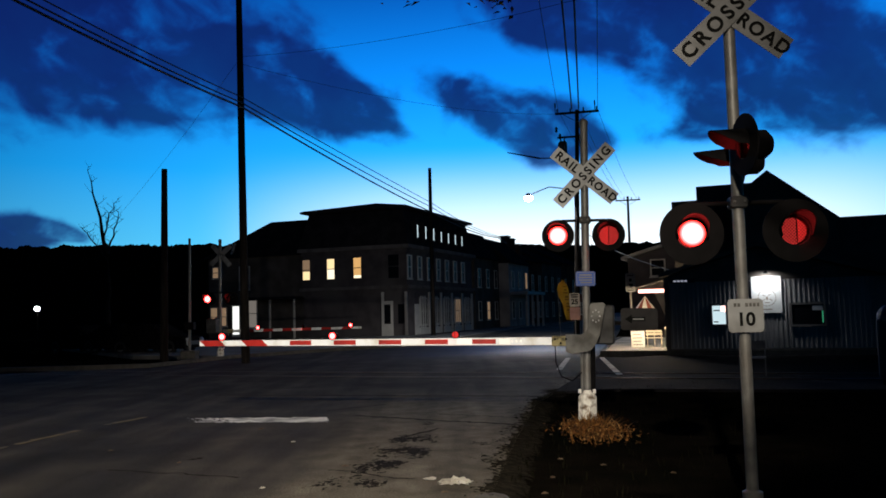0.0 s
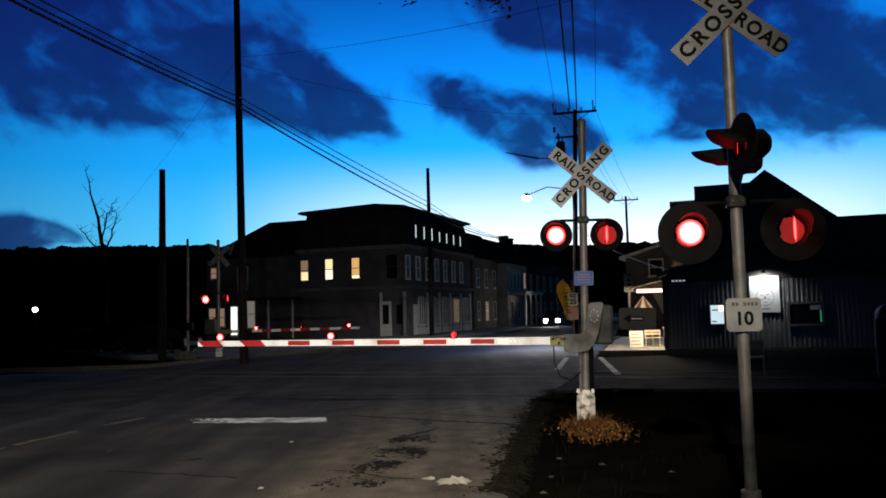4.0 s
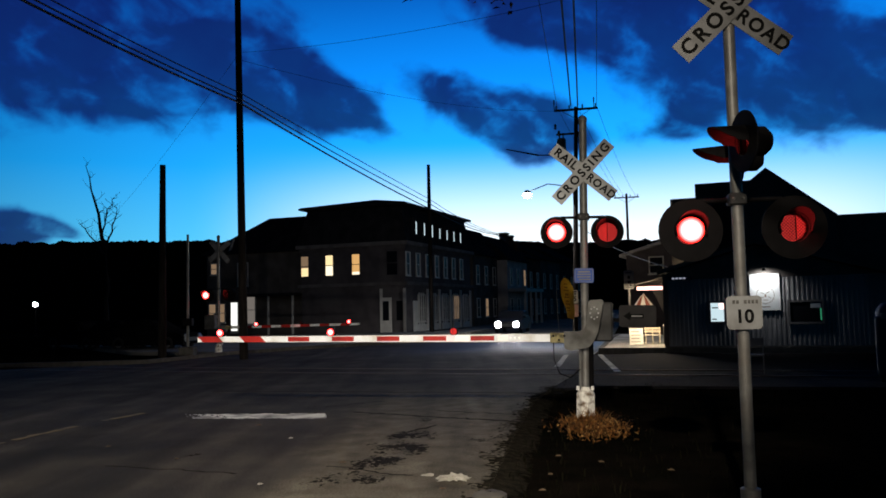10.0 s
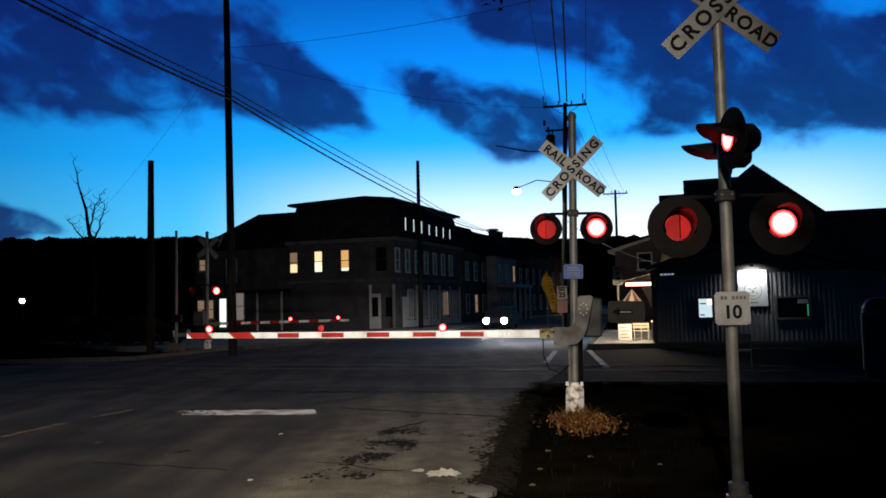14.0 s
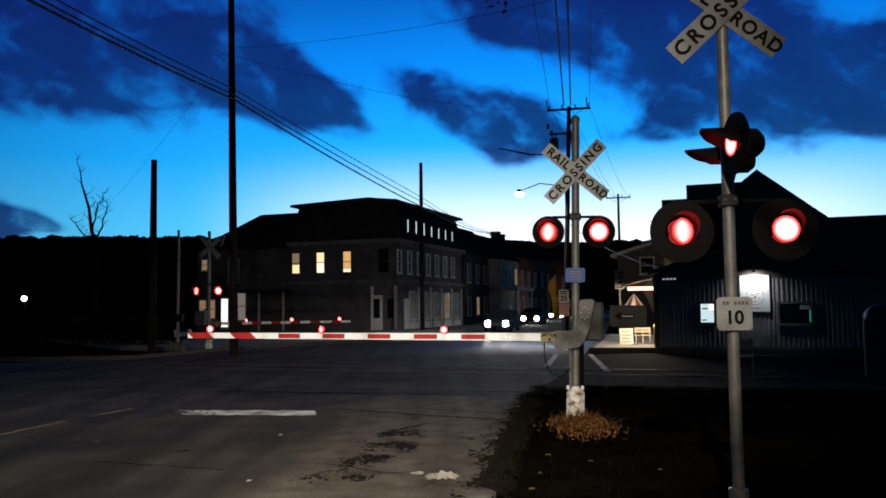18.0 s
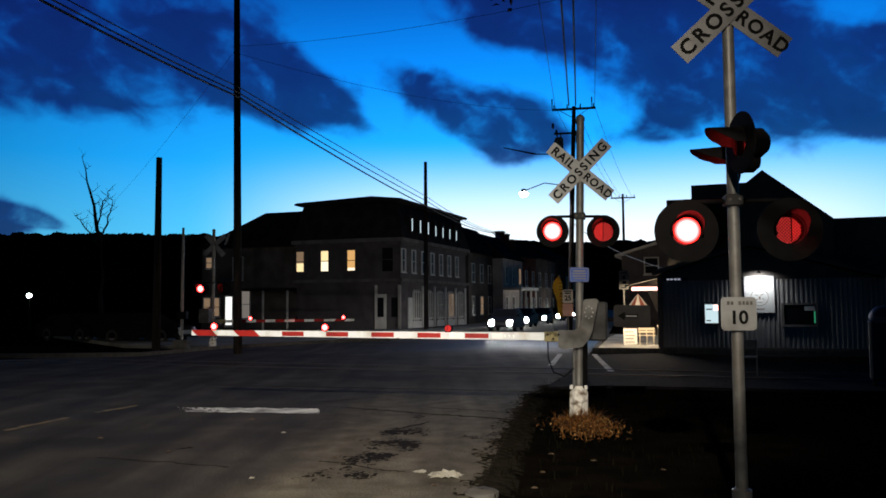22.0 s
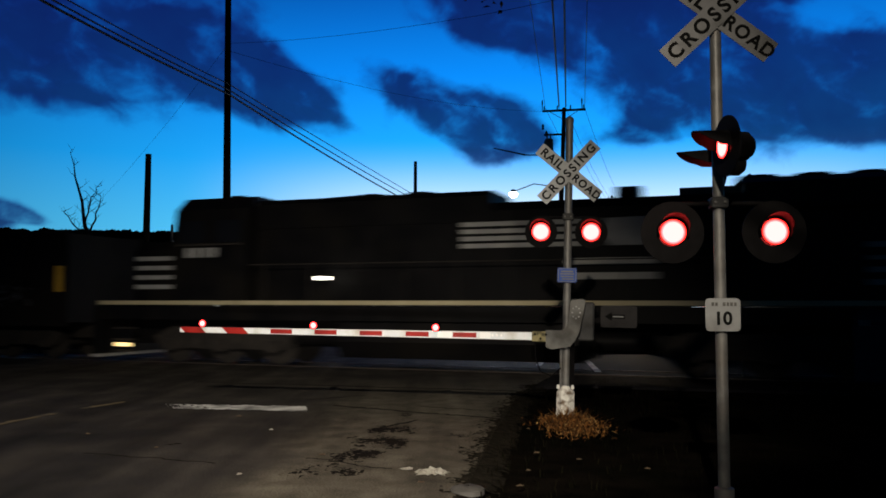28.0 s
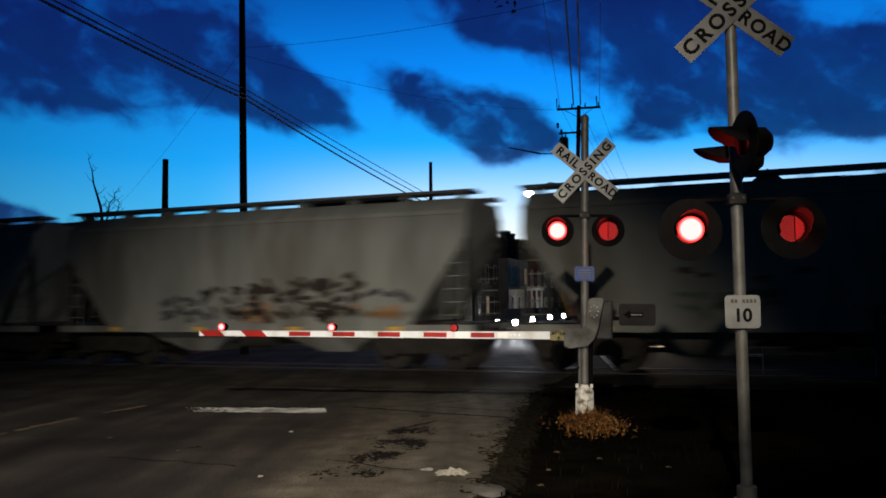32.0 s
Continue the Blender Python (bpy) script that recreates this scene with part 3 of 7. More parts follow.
def track():
    bm = bmesh.new()
    a, b = T0 - TU * 150, T0 + TU * 150
    ribbon(bm, [(a.x, a.y), (b.x, b.y)], 3.4, -0.30, -0.03)
    bed = tagged(finish("railway_track", bm, grained("ballast", (0.02, 0.018, 0.016), (0.045, 0.04, 0.036), 14, 1.0, 0, 1.0, 40, spec=0.0)),
                 "single railway track with two steel rails crossing the street", "railway track", kind="structure")
    for side in (-1, 1):
        o = TN * (0.7525 * side)
        bm = bmesh.new()
        m = Matrix(((TU.x, TN.x, 0, T0.x + o.x), (TU.y, TN.y, 0, T0.y + o.y), (0, 0, 1, 0), (0, 0, 0, 1)))
        prism(bm, [(-0.036, -0.02), (0.036, -0.02), (0.036, 0.016), (-0.036, 0.016)], -150, 150, m @ pose(0, 0, 0, 0, 0, -90))
        rail = part("rail", bm, RAILSTEEL, bed, "worn steel rail")
        bm = bmesh.new()
        prism(bm, [(-0.03, 0.016), (0.03, 0.016), (0.03, 0.020), (-0.03, 0.020)], -150, 150, m @ pose(0, 0, 0, 0, 0, -90))
        part("rail_head", bm, RAILTOP, rail, "polished running surface")
    bm = bmesh.new()
    for i in range(-60, 61):
        if -13 < i * 0.55 < 5.5:
            continue
        p = T0 + TU * (i * 0.55)
        m = Matrix(((TU.x, TN.x, 0, p.x), (TU.y, TN.y, 0, p.y), (0, 0, 1, 0), (0, 0, 0, 1)))
        box(bm, -0.11, -1.3, -0.04, 0.11, 1.3, -0.015, m)
    tagged(part("sleepers", bm, grained("tarred_timber", (0.012, 0.010, 0.009), (0.03, 0.025, 0.021), 6, 1.0, 0, 0.5, 40, spec=0.0), bed, "dark timber sleepers"), kind="stuff")


ground()
road()
track()


def marks():
    """Paint and seams on the street."""
    bm = bmesh.new()
    a, b, c, d = Vector((-4.75, 14.05, 0.003)), Vector((-2.12, 13.62, 0.003)), Vector((-2.0, 12.95, 0.003)), Vector((-4.3, 13.30, 0.003))
    nu, nv = 130, 20
    at = lambda u, v: a.lerp(b, u).lerp(d.lerp(c, u), v)
    for i in range(nu):
        for j in range(nv):
            u, v = i / nu, j / nv
            f = 0.6 * noise.noise(Vector((u * 9, v * 1.6, 1))) + 0.5 * noise.noise(Vector((u * 34, v * 5, 3))) + 0.35 * noise.noise(Vector((u * 80, v * 13, 6)))
            e = min(u * 14, (1 - u) * 25, v * 5 + 0.15, (1 - v) * 5 + 0.1, 1.0)
            if f + 0.75 * e - 0.55 > (0.16 - 0.60 * u if u < 0.62 else -0.35):
                bm.faces.new([bm.verts.new(at(p / nu, q / nv)) for p, q in ((i, j), (i, j + 1), (i + 1, j + 1), (i + 1, j))])
    bmesh.ops.remove_doubles(bm, verts=bm.verts[:], dist=0.0005)
    tagged(finish("stop_line", bm, PAINT_W), "worn white stop line painted across the lane", "road marking", kind="structure")
    bm = bmesh.new()
    for a, b, w in (((2.78, 23.1), (3.73, 28.4), 0.16), ((4.0, 20.9), (4.83, 28.2), 0.16)):
        ribbon(bm, [a, b], w, 0.001, 0.005)
    tagged(finish("edge_lines", bm, PAINT_OLD), "worn white edge lines beyond the track", "road marking", kind="structure")
    for k, (a, b, w) in enumerate((((-5.2, 17.9), (2.0, 16.0), 0.07), ((-1.7, 13.75), (1.0, 12.1), 0.06), ((-0.3, 12.0), (-0.9, 11.0), 0.04))):
        bm = bmesh.new()
        ribbon(bm, wander(a, b, 30, 0.05, k), w, 0.001, 0.004, 0.5)
        tagged(finish("tar_seam", bm, ASPHALT_DARK), "black tar seam across the asphalt", "road seam", kind="structure")


marks()


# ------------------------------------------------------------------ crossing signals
CAMERA_XY = Vector((0.0, 0.0))      # the camera's ground position


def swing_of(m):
    """The turn in degrees that sets a lamp's dish edge-on to the camera."""
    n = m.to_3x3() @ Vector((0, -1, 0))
    c = CAMERA_XY - m.translation.xy
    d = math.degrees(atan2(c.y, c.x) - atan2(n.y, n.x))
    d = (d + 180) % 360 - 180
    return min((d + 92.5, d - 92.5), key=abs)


def reflector(owner, r, rest):
    """The lit dish of a lamp: a white-hot middle, a pink ring, a red rim, and a dim back."""
    bm = bmesh.new()
    lathe(bm, [(0.0, -0.002), (r * 0.45, -0.002), (r * 0.80, -0.0018), (r * 0.91, -0.0016), (r, -0.0014), (r, 0.0005), (0.0, 0.001)], (0, 0, 0), (0, 1, 0), 28)
    ob = part("lit_reflector", bm, RED_ON, owner, "glowing red reflector dish", False, rest)
    for mt in (RED_PINK, RED_RIM, LENS_GRID):
        ob.data.materials.append(mt)
    for f in ob.data.polygons:
        c = f.center
        d = (c.x ** 2 + c.z ** 2) ** 0.5
        f.material_index = 3 if c.y > -0.0008 else 2 if d > r * 0.90 else 1 if d > r * 0.78 else 0
    return ob


def flasher(owner, m, r_back, visor, phase, droop=0.0, lens=0.15, arc=(-25, 205)):
    """One round crossing lamp facing local -y: backing disc, hood, and a lit reflector turned edge-on to the camera for
    off.
    """
    back = part("backing_disc", built(lathe, [(lens + 0.005, 0.02), (r_back - 0.012, 0.02), (r_back, 0.012), (r_back, 0.0), (lens + 0.01, -0.006), (lens + 0.005, 0.015)], (0, 0, 0), (0, 1, 0), 32), BLACK, owner, "round black backing disc", True, m)
    bm = bmesh.new()
    lathe(bm, [(lens + 0.012, 0.0), (lens + 0.012, 0.15), (lens - 0.03, 0.20), (0.0, 0.20)], (0, 0.02, 0), (0, 1, 0), 24)
    part("housing", bm, BLACK, back, "", True)
    bm = bmesh.new()
    n = 18
    rr = lens + 0.016
    vs, fs = [], []
    for t in (0.0, 0.006):
        for i in range(n + 1):
            a = radians(arc[0]) + radians(arc[1] - arc[0]) * i / n
            ln = visor * (0.35 + 0.65 * max(0.0, sin(a)) ** 0.6)
            vs += [((rr + t) * cos(a), 0.0, (rr + t) * sin(a)), ((rr + t) * cos(a), -ln, (rr + t) * sin(a) + 0.02 - droop * ln)]
    k = 2 * (n + 1)
    for i in range(n):
        fs += [(2 * i, 2 * i + 2, 2 * i + 3, 2 * i + 1), (k + 2 * i, k + 2 * i + 1, k + 2 * i + 3, k + 2 * i + 2), (2 * i + 1, 2 * i + 3, k + 2 * i + 3, k + 2 * i + 1)]
    quad_faces(bm, vs, fs)
    part("visor", bm, BLACK, back, "black hood over the lens", True)
    bm = bmesh.new()
    lathe(bm, [(0.0, 0.05), (lens * 0.6, 0.06), (lens - 0.002, 0.09)], (0, 0, 0), (0, 1, 0), 24)
    part("lens", bm, RED_DIM, back, "dim red lens", True)
    bm = bmesh.new()
    step = lens / 6
    for i in range(-5, 6):
        w = (lens ** 2 - (i * step) ** 2) ** 0.5 - 0.004
        c = i * step
        for s in (1, -1):
            mm = pose(0, 0, 0, 0, 45 * s, 0)
            box(bm, -w, 0.044, c - 0.003, w, 0.048, c + 0.003, mm)
    part("lens_ribs", bm, LENS_GRID, back, "cross-hatched ribs of the lens")
    em = reflector(back, lens * 0.96, pose(0, -0.03, 0))
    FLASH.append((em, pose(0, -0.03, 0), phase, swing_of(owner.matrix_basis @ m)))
    return back


def crossbuck(owner, m, rail_tilt, cross_tilt, length=1.15, width=0.20):
    # high blades take a darker white that paints in their dimmer light
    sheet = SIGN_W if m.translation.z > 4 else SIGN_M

    def blade(tilt, y, words):
        mm = m @ pose(0, y, 0, 0, -tilt, 0)
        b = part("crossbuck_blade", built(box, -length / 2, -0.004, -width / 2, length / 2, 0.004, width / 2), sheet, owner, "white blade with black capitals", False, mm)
        for word, x in words:
            lettering("lettering", word, 0.160 if word == "ROAD" else 0.175, SIGN_K, b, pose(x, -0.0065, -0.004), "black capitals", 0.002, 1.38 if word == "CROSSING" else 1.18)
        return b
    blade(cross_tilt, 0.0, (("CROSSING", 0.0),))
    blade(rail_tilt, 0.012, (("RAIL", -0.32), ("ROAD", 0.345)))


def mast(name, at, yaw, height, radius, lamp_z, lamp_dx, buck_z, label, base=True, r_back=0.25, visor=0.24, flash=(0, 1), buck=True, tilts=(-40, 47), lens=0.14, lean=0.0):
    m = pose(at[0], at[1], 0, 0, 0, yaw) @ pose(0, 0, 0, 0, lean, 0)
    t = thing(name, m, label, "crossing signal", "railway crossing signals")
    bm = bmesh.new()
    tube(bm, (0, 0, 0.05), (0, 0, height), radius, radius, 20)
    part("mast", bm, STEEL, t, "galvanised steel pole", True)
    part("cap", built(lathe, [(0.0, 0.05), (radius * 0.7, 0.035), (radius * 1.12, 0.0), (radius * 1.12, -0.05)], (0, 0, height), (0, 0, 1), 16), STEEL, t, "", True)
    if base == "flange":
        bm = bmesh.new()
        lathe(bm, [(0.0, 0.0), (0.105, 0.0), (0.105, 0.02), (0.082, 0.03), (0.082, 0.12), (radius + 0.004, 0.135)], (0, 0, 0), (0, 0, 1), 12)
        part("base", bm, STEEL, t, "steel flange base", True)
    elif base:
        bm = bmesh.new()
        lathe(bm, [(0.155, 0.0), (0.155, 0.05), (0.14, 0.06), (0.14, 0.36), (0.10, 0.43), (radius + 0.01, 0.46)], (0, 0, 0), (0, 0, 1), 8, radians(22.5))
        bs = part("base", bm, BASE_W, t, "chipped white base casting")
        for a in (-1, 1):
            part("bolt", built(lathe, [(0.0, 0.06), (0.022, 0.055), (0.025, 0.0)], (0.105 * a, -0.10, 0.42), (0, 0, 1), 8), SIGN_S, bs, "pale bolt cap")
    arm_z = lamp_z + r_back - 0.005
    bm = bmesh.new()
    tube(bm, (lamp_dx[0] + 0.05, 0.05, arm_z), (lamp_dx[1] - 0.05, 0.05, arm_z), 0.021, seg=12)
    for k, dx in zip((1, -1), lamp_dx):
        tube(bm, (dx + k * 0.05, 0.05, arm_z), (dx, 0.06, arm_z - 0.03), 0.021, seg=10)
        tube(bm, (dx, 0.06, arm_z - 0.03), (dx, 0.09, lamp_z + 0.08), 0.021, seg=10)
    part("crossarm", bm, BLACK, t, "black lamp crossarm", True)
    bm = bmesh.new()
    box(bm, -radius - 0.022, -radius - 0.022, arm_z - 0.05, radius + 0.022, 0.085, arm_z + 0.05, chamfer=0.012)
    cl = part("clamp", bm, ALU_D, t, "crossarm clamp")
    for k in (-1, 1):
        part("bolt", built(lathe, [(0, -0.016), (0.011, -0.013), (0.013, 0.0)], (k * radius * 0.8, -radius - 0.022, arm_z), (0, 1, 0), 8), STEEL, cl, "bolt head")
    for dx, ph in zip(lamp_dx, flash):
        flasher(t, pose(dx, -0.10, lamp_z), r_back, visor, ph, 0.0, lens)
    if buck:
        crossbuck(t, pose(0, -radius - 0.02, buck_z), *tilts)
        bm = bmesh.new()
        box(bm, -0.09, -radius - 0.012, buck_z - 0.06, 0.09, radius + 0.03, buck_z + 0.06)
        part("bracket", bm, STEEL, t, "sign bracket")
    return t


YAW = -12
NEAR_POST = mast("crossing_signal", (2.39, 7.0), -6, 4.30, 0.049, 2.25, (-0.405, 0.425), 4.14, "grey steel crossing signal mast with crossbuck and twin red flashers", visor=0.20, r_back=0.262, base="flange", tilts=(-39, 43), lens=0.112)
GATE_POST = mast("gate_signal", (1.885, 12.40), YAW, 4.45, 0.058, 2.73, (-0.395, 0.345), 3.63, "steel gate mast with crossbuck, twin red flashers and lowered gate", r_back=0.24, lean=1.3)


# small plates on the masts
def plate(owner, name, x, z, w, h, y, mat, label, m=None):
    c = min(w, h) * 0.12
    out = [(sx * (w / 2 - c) + c * cos(radians(a + b)), sz * (h / 2 - c) + c * sin(radians(a + b)))
           for sx, sz, a in ((1, -1, -90), (1, 1, 0), (-1, 1, 90), (-1, -1, 180)) for b in (0, 30, 60, 90)]
    mm = pose(x, y, z) if m is None else m
    p = part(name, built(prism, out, -0.003, 0.003), mat, owner, label, False, mm)
    return p


def bars(owner, rows, mat, y=-0.006):
    """Unreadable writing: plain bars (x, z, width, height)."""
    for x, z, w, h in rows:
        part("text_bar", built(box, x - w / 2, y - 0.001, z - h / 2, x + w / 2, y + 0.001, z + h / 2), mat, owner, "plain bar of writing")


pl = plate(NEAR_POST, "track_speed_plate", 0.0, 1.56, 0.285, 0.275, -0.075, SIGN_T, "white sign plate with a black number")
lettering("lettering", "10", 0.15, SIGN_K, pl, pose(0, -0.0055, -0.035), "black numerals")
bars(pl, [(-0.082, 0.088, 0.022, 0.030), (-0.052, 0.088, 0.022, 0.030), (0.010, 0.088, 0.024, 0.030), (0.041, 0.088, 0.020, 0.030), (0.071, 0.088, 0.022, 0.030), (0.101, 0.088, 0.020, 0.030)], grained("worn_black_print", (0.06, 0.058, 0.055), (0.12, 0.115, 0.11), 60))
pl = plate(GATE_POST, "emergency_sign", 0.0, 2.09, 0.285, 0.215, -0.075, SIGN_B, "blue notice plate with white border")
bars(pl, [(0, 0.095, 0.25, 0.008), (0, -0.095, 0.25, 0.008), (-0.128, 0, 0.008, 0.17), (0.128, 0, 0.008, 0.17), (0, 0.055, 0.18, 0.022), (0, 0.018, 0.20, 0.018), (0, -0.02, 0.19, 0.018), (0.01, -0.058, 0.17, 0.02)], SIGN_W)


# the pair of flashers that faces the side street, on the near mast
def side_pair():
    bm = bmesh.new()
    tube(bm, (0.06, -0.40, 2.88), (0.13, 0.54, 2.88), 0.024)
    part("side_crossarm", bm, BLACK, NEAR_POST, "short crossarm for the side lamps", True)
    for x, y, ph, turn, hood in ((-0.015, -0.36, 1, -78, 0.28), (0.12, 0.46, 0, -90, 0.38)):
        flasher(NEAR_POST, pose(x, y, 2.93, 0, 0, turn), 0.25, hood, ph, 0.12, 0.107, (-8, 188))


side_pair()


def gate_arm(owner, z, length, lights, first, w0=0.115, w1=0.085, tip_slope=0.0, stripe=0.405, both=False):
    """The lowered arm in local -x from the mast, with its mechanism box and lamps."""
    bm = bmesh.new()
    prism(bm, [(-0.30, z + 0.09), (-0.29, z - 0.16), (-0.20, z - 0.19), (0.06, z - 0.14), (0.14, z - 0.05), (0.20, z + 0.10), (0.24, z + 0.30), (0.28, z + 0.53), (0.25, z + 0.56), (0.09, z + 0.55), (0.06, z + 0.52), (0.04, z + 0.25), (0.0, z + 0.13), (-0.08, z + 0.09)], -0.16, -0.08)
    part("counterweight_arm", bm, ALU, owner, "grey cast gate arm support")
    bm = bmesh.new()
    box(bm, -0.02, 0.075, z - 0.06, 0.40, 0.42, z + 0.52, chamfer=0.025)
    mb = part("mechanism_box", bm, ALU_D, owner, "dark grey gate mechanism box")
    for i in range(8):
        part("bolt", built(lathe, [(0, -0.012), (0.010, -0.010), (0.012, 0.0)], (0.145 + 0.058 * cos(i * pi / 4), -0.16, z + 0.36 + 0.085 * sin(i * pi / 4), ), (0, 1, 0), 8), SIGN_M, mb, "pale bolt head")
    m = pose(0, -0.11, z, 0, tip_slope, 0)
    arm = part("gate_arm", built(prism, [(-0.28, -w0 / 2), (-0.28, w0 / 2), (-length, w1 / 2), (-length, -w1 / 2)], -0.028, 0.028), ARM_W, owner, "white fibreglass gate arm with red stripes", False, m)
    bm = bmesh.new()
    box(bm, -0.50, -0.045, -0.075, -0.24, 0.04, 0.075, chamfer=0.01)
    part("arm_clamp", bm, CLAMP_Y, arm, "arm clamp with bolts")
    for i in range(3):
        part("clamp_bolt", built(lathe, [(0, -0.02), (0.016, -0.016), (0.018, 0)], (-0.45 + 0.08 * i, -0.045, 0.03 * (1 - 2 * (i % 2))), (0, 1, 0), 8), BLACK, arm)
    x, k = first, 0
    while x < length - 0.02:
        e = min(x + stripe * 0.98, length - 0.002)
        h = lambda q: (w0 + (w1 - w0) * (q - 0.28) / (length - 0.28)) / 2 + 0.0015
        lean = 0.0 if x < length - 1.3 else 0.10
        if not lean and not both:
            h = lambda q: 0.036
        part("red_stripe", built(prism, [(-x - lean, h(x)), (-x, -h(x)), (-min(e, length), -h(e)), (-min(e + lean, length), h(e))], -0.0305, 0.0305), ARM_R, arm, "red stripe")
        x += 2 * stripe
        k += 1
    for lx, ph in lights:
        bm = bmesh.new()
        box(bm, -lx - 0.05, -0.03, w1 / 2, -lx + 0.05, 0.03, w1 / 2 + 0.05, chamfer=0.008)
        lathe(bm, [(0.056, -0.05), (0.056, 0.05), (0.0, 0.055), (0.0, 0.05), (0.052, 0.045), (0.052, -0.05)], (-lx, 0, 0.105), (0, 1, 0), 16)
        lamp = part("arm_lamp", bm, BLACK, arm, "small red gate arm lamp")
        part("lens", built(lathe, [(0, -0.038), (0.050, -0.034)], (-lx, 0, 0.105), (0, 1, 0), 14), RED_DIM, lamp)
        rest = pose(-lx, -0.085, 0.105)
        em = reflector(lamp, 0.052, rest)
        if ph is not None:
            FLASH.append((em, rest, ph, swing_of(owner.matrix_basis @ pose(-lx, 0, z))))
        if both:
            rest = pose(-lx, 0.085, 0.105, 0, 0, 180)
            em = reflector(lamp, 0.066, rest)
            if ph is not None:
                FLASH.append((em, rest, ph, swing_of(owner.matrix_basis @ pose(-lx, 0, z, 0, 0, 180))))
    return arm


gate_arm(GATE_POST, 1.18, 6.20, ((5.78, None), (3.90, 0), (1.95, 1)), 1.332, tip_slope=-0.75, stripe=0.3675)


def gate_conduits():
    for x, y, z0, z1 in ((0.075, -0.045, 0.40, 1.15), (-0.072, -0.05, 0.40, 1.10), (0.10, 0.05, 0.3, 1.2)):
        bm = bmesh.new()
        tube(bm, (x, y, z0), (x * 1.0, y, z1), 0.020, seg=8)
        part("conduit", bm, BLACK if x > 0 else STEEL, GATE_POST, "vertical cable conduit", True)
    bm = bmesh.new()
    pts = [Vector((-0.45, -0.14, 1.12)), Vector((-0.44, -0.16, 0.86)), Vector((-0.36, -0.17, 0.66)), Vector((-0.20, -0.15, 0.60)), Vector((-0.07, -0.08, 0.72))]
    for a, b in zip(pts, pts[1:]):
        tube(bm, a, b, 0.009, seg=6)
    part("lamp_cable", bm, BLACK, GATE_POST, "slack lamp cable", True)


gate_conduits()


def arm_plates():
    """Bright reflective sheets near the gate arm's root, with three bolt heads."""
    arm = [c for c in GATE_POST.children if c.name.startswith("gate_arm")][0]
    for x0, x1 in ((-1.93, -1.71), (-1.28, -1.12)):
        part("reflective_plate", built(box, x0, -0.0335, -0.044, x1, -0.029, 0.044), SIGN_BRIGHT, arm, "bright reflective sheet")
    for k in range(3):
        part("plate_bolt", built(lathe, [(0, -0.012), (0.015, -0.010), (0.018, 0)], (-1.09 + 0.065 * k, -0.029, 0.0), (0, 1, 0), 8), SIGN_BRIGHT, arm, "pale bolt head")


arm_plates()
# the signal on the other side of the track; it faces the other way
FAR_POST = mast("gate_signal", (-9.42, 33.2), 168, 4.75, 0.062, 2.40, (-0.48, 0.48), 4.15, "steel gate mast beyond the track with its gate lowered", visor=0.24)
[flasher(FAR_POST, pose(dx, 0.12, 2.40, 0, 0, 180), 0.25, 0.24, ph) for dx, ph in ((-0.48, 1), (0.48, 0))]
gate_arm(FAR_POST, 1.10, 5.85, ((5.45, None), (3.50, 1), (1.60, 0)), 1.0, tip_slope=0.4, both=True)


def plain_post():
    t = thing("steel_post", pose(-10.65, 33.2, 0), "pale steel post with grey base beyond the track", "post")
    part("pole", built(tube, (0, 0, 0), (0, 0, 4.85), 0.06, 0.05, 12), STEEL, t, "pale steel pole", True)
    part("base", built(box, -0.3, -0.3, 0, 0.3, 0.3, 0.38, None, 0.05), KERB, t, "grey concrete base")
    part("collar", built(box, -0.16, -0.16, 1.2, 0.2, 0.16, 1.5), BLACK, t, "black collar box")


plain_post()


# ------------------------------------------------------------------ poles and wires
def wire(name, points, r, sag, label="black overhead wire", n=24, mat=None):
    """A wire through points; sag, one for all spans or one a span."""
    bm = bmesh.new()
    sags = sag if isinstance(sag, tuple) else (sag,) * (len(points) - 1)
    for a, b, sag in zip(points, points[1:], sags):
        a, b = Vector(a), Vector(b)
        prev = None
        for i in range(n + 1):
            t = i / n
            p = a.lerp(b, t) - Vector((0, 0, sag * 4 * t * (1 - t)))
            ring = [bm.verts.new(p + Vector((r * cos(k * 2 * pi / 5), 0.3 * r * sin(k * 2 * pi / 5), r * sin(k * 2 * pi / 5)))) for k in range(5)]
            if prev:
                for k in range(5):
                    bm.faces.new((prev[k], prev[(k + 1) % 5], ring[(k + 1) % 5], ring[k]))
            prev = ring
    return tagged(finish(name, bm, mat or WIRE), label, "overhead wire", "overhead wires")


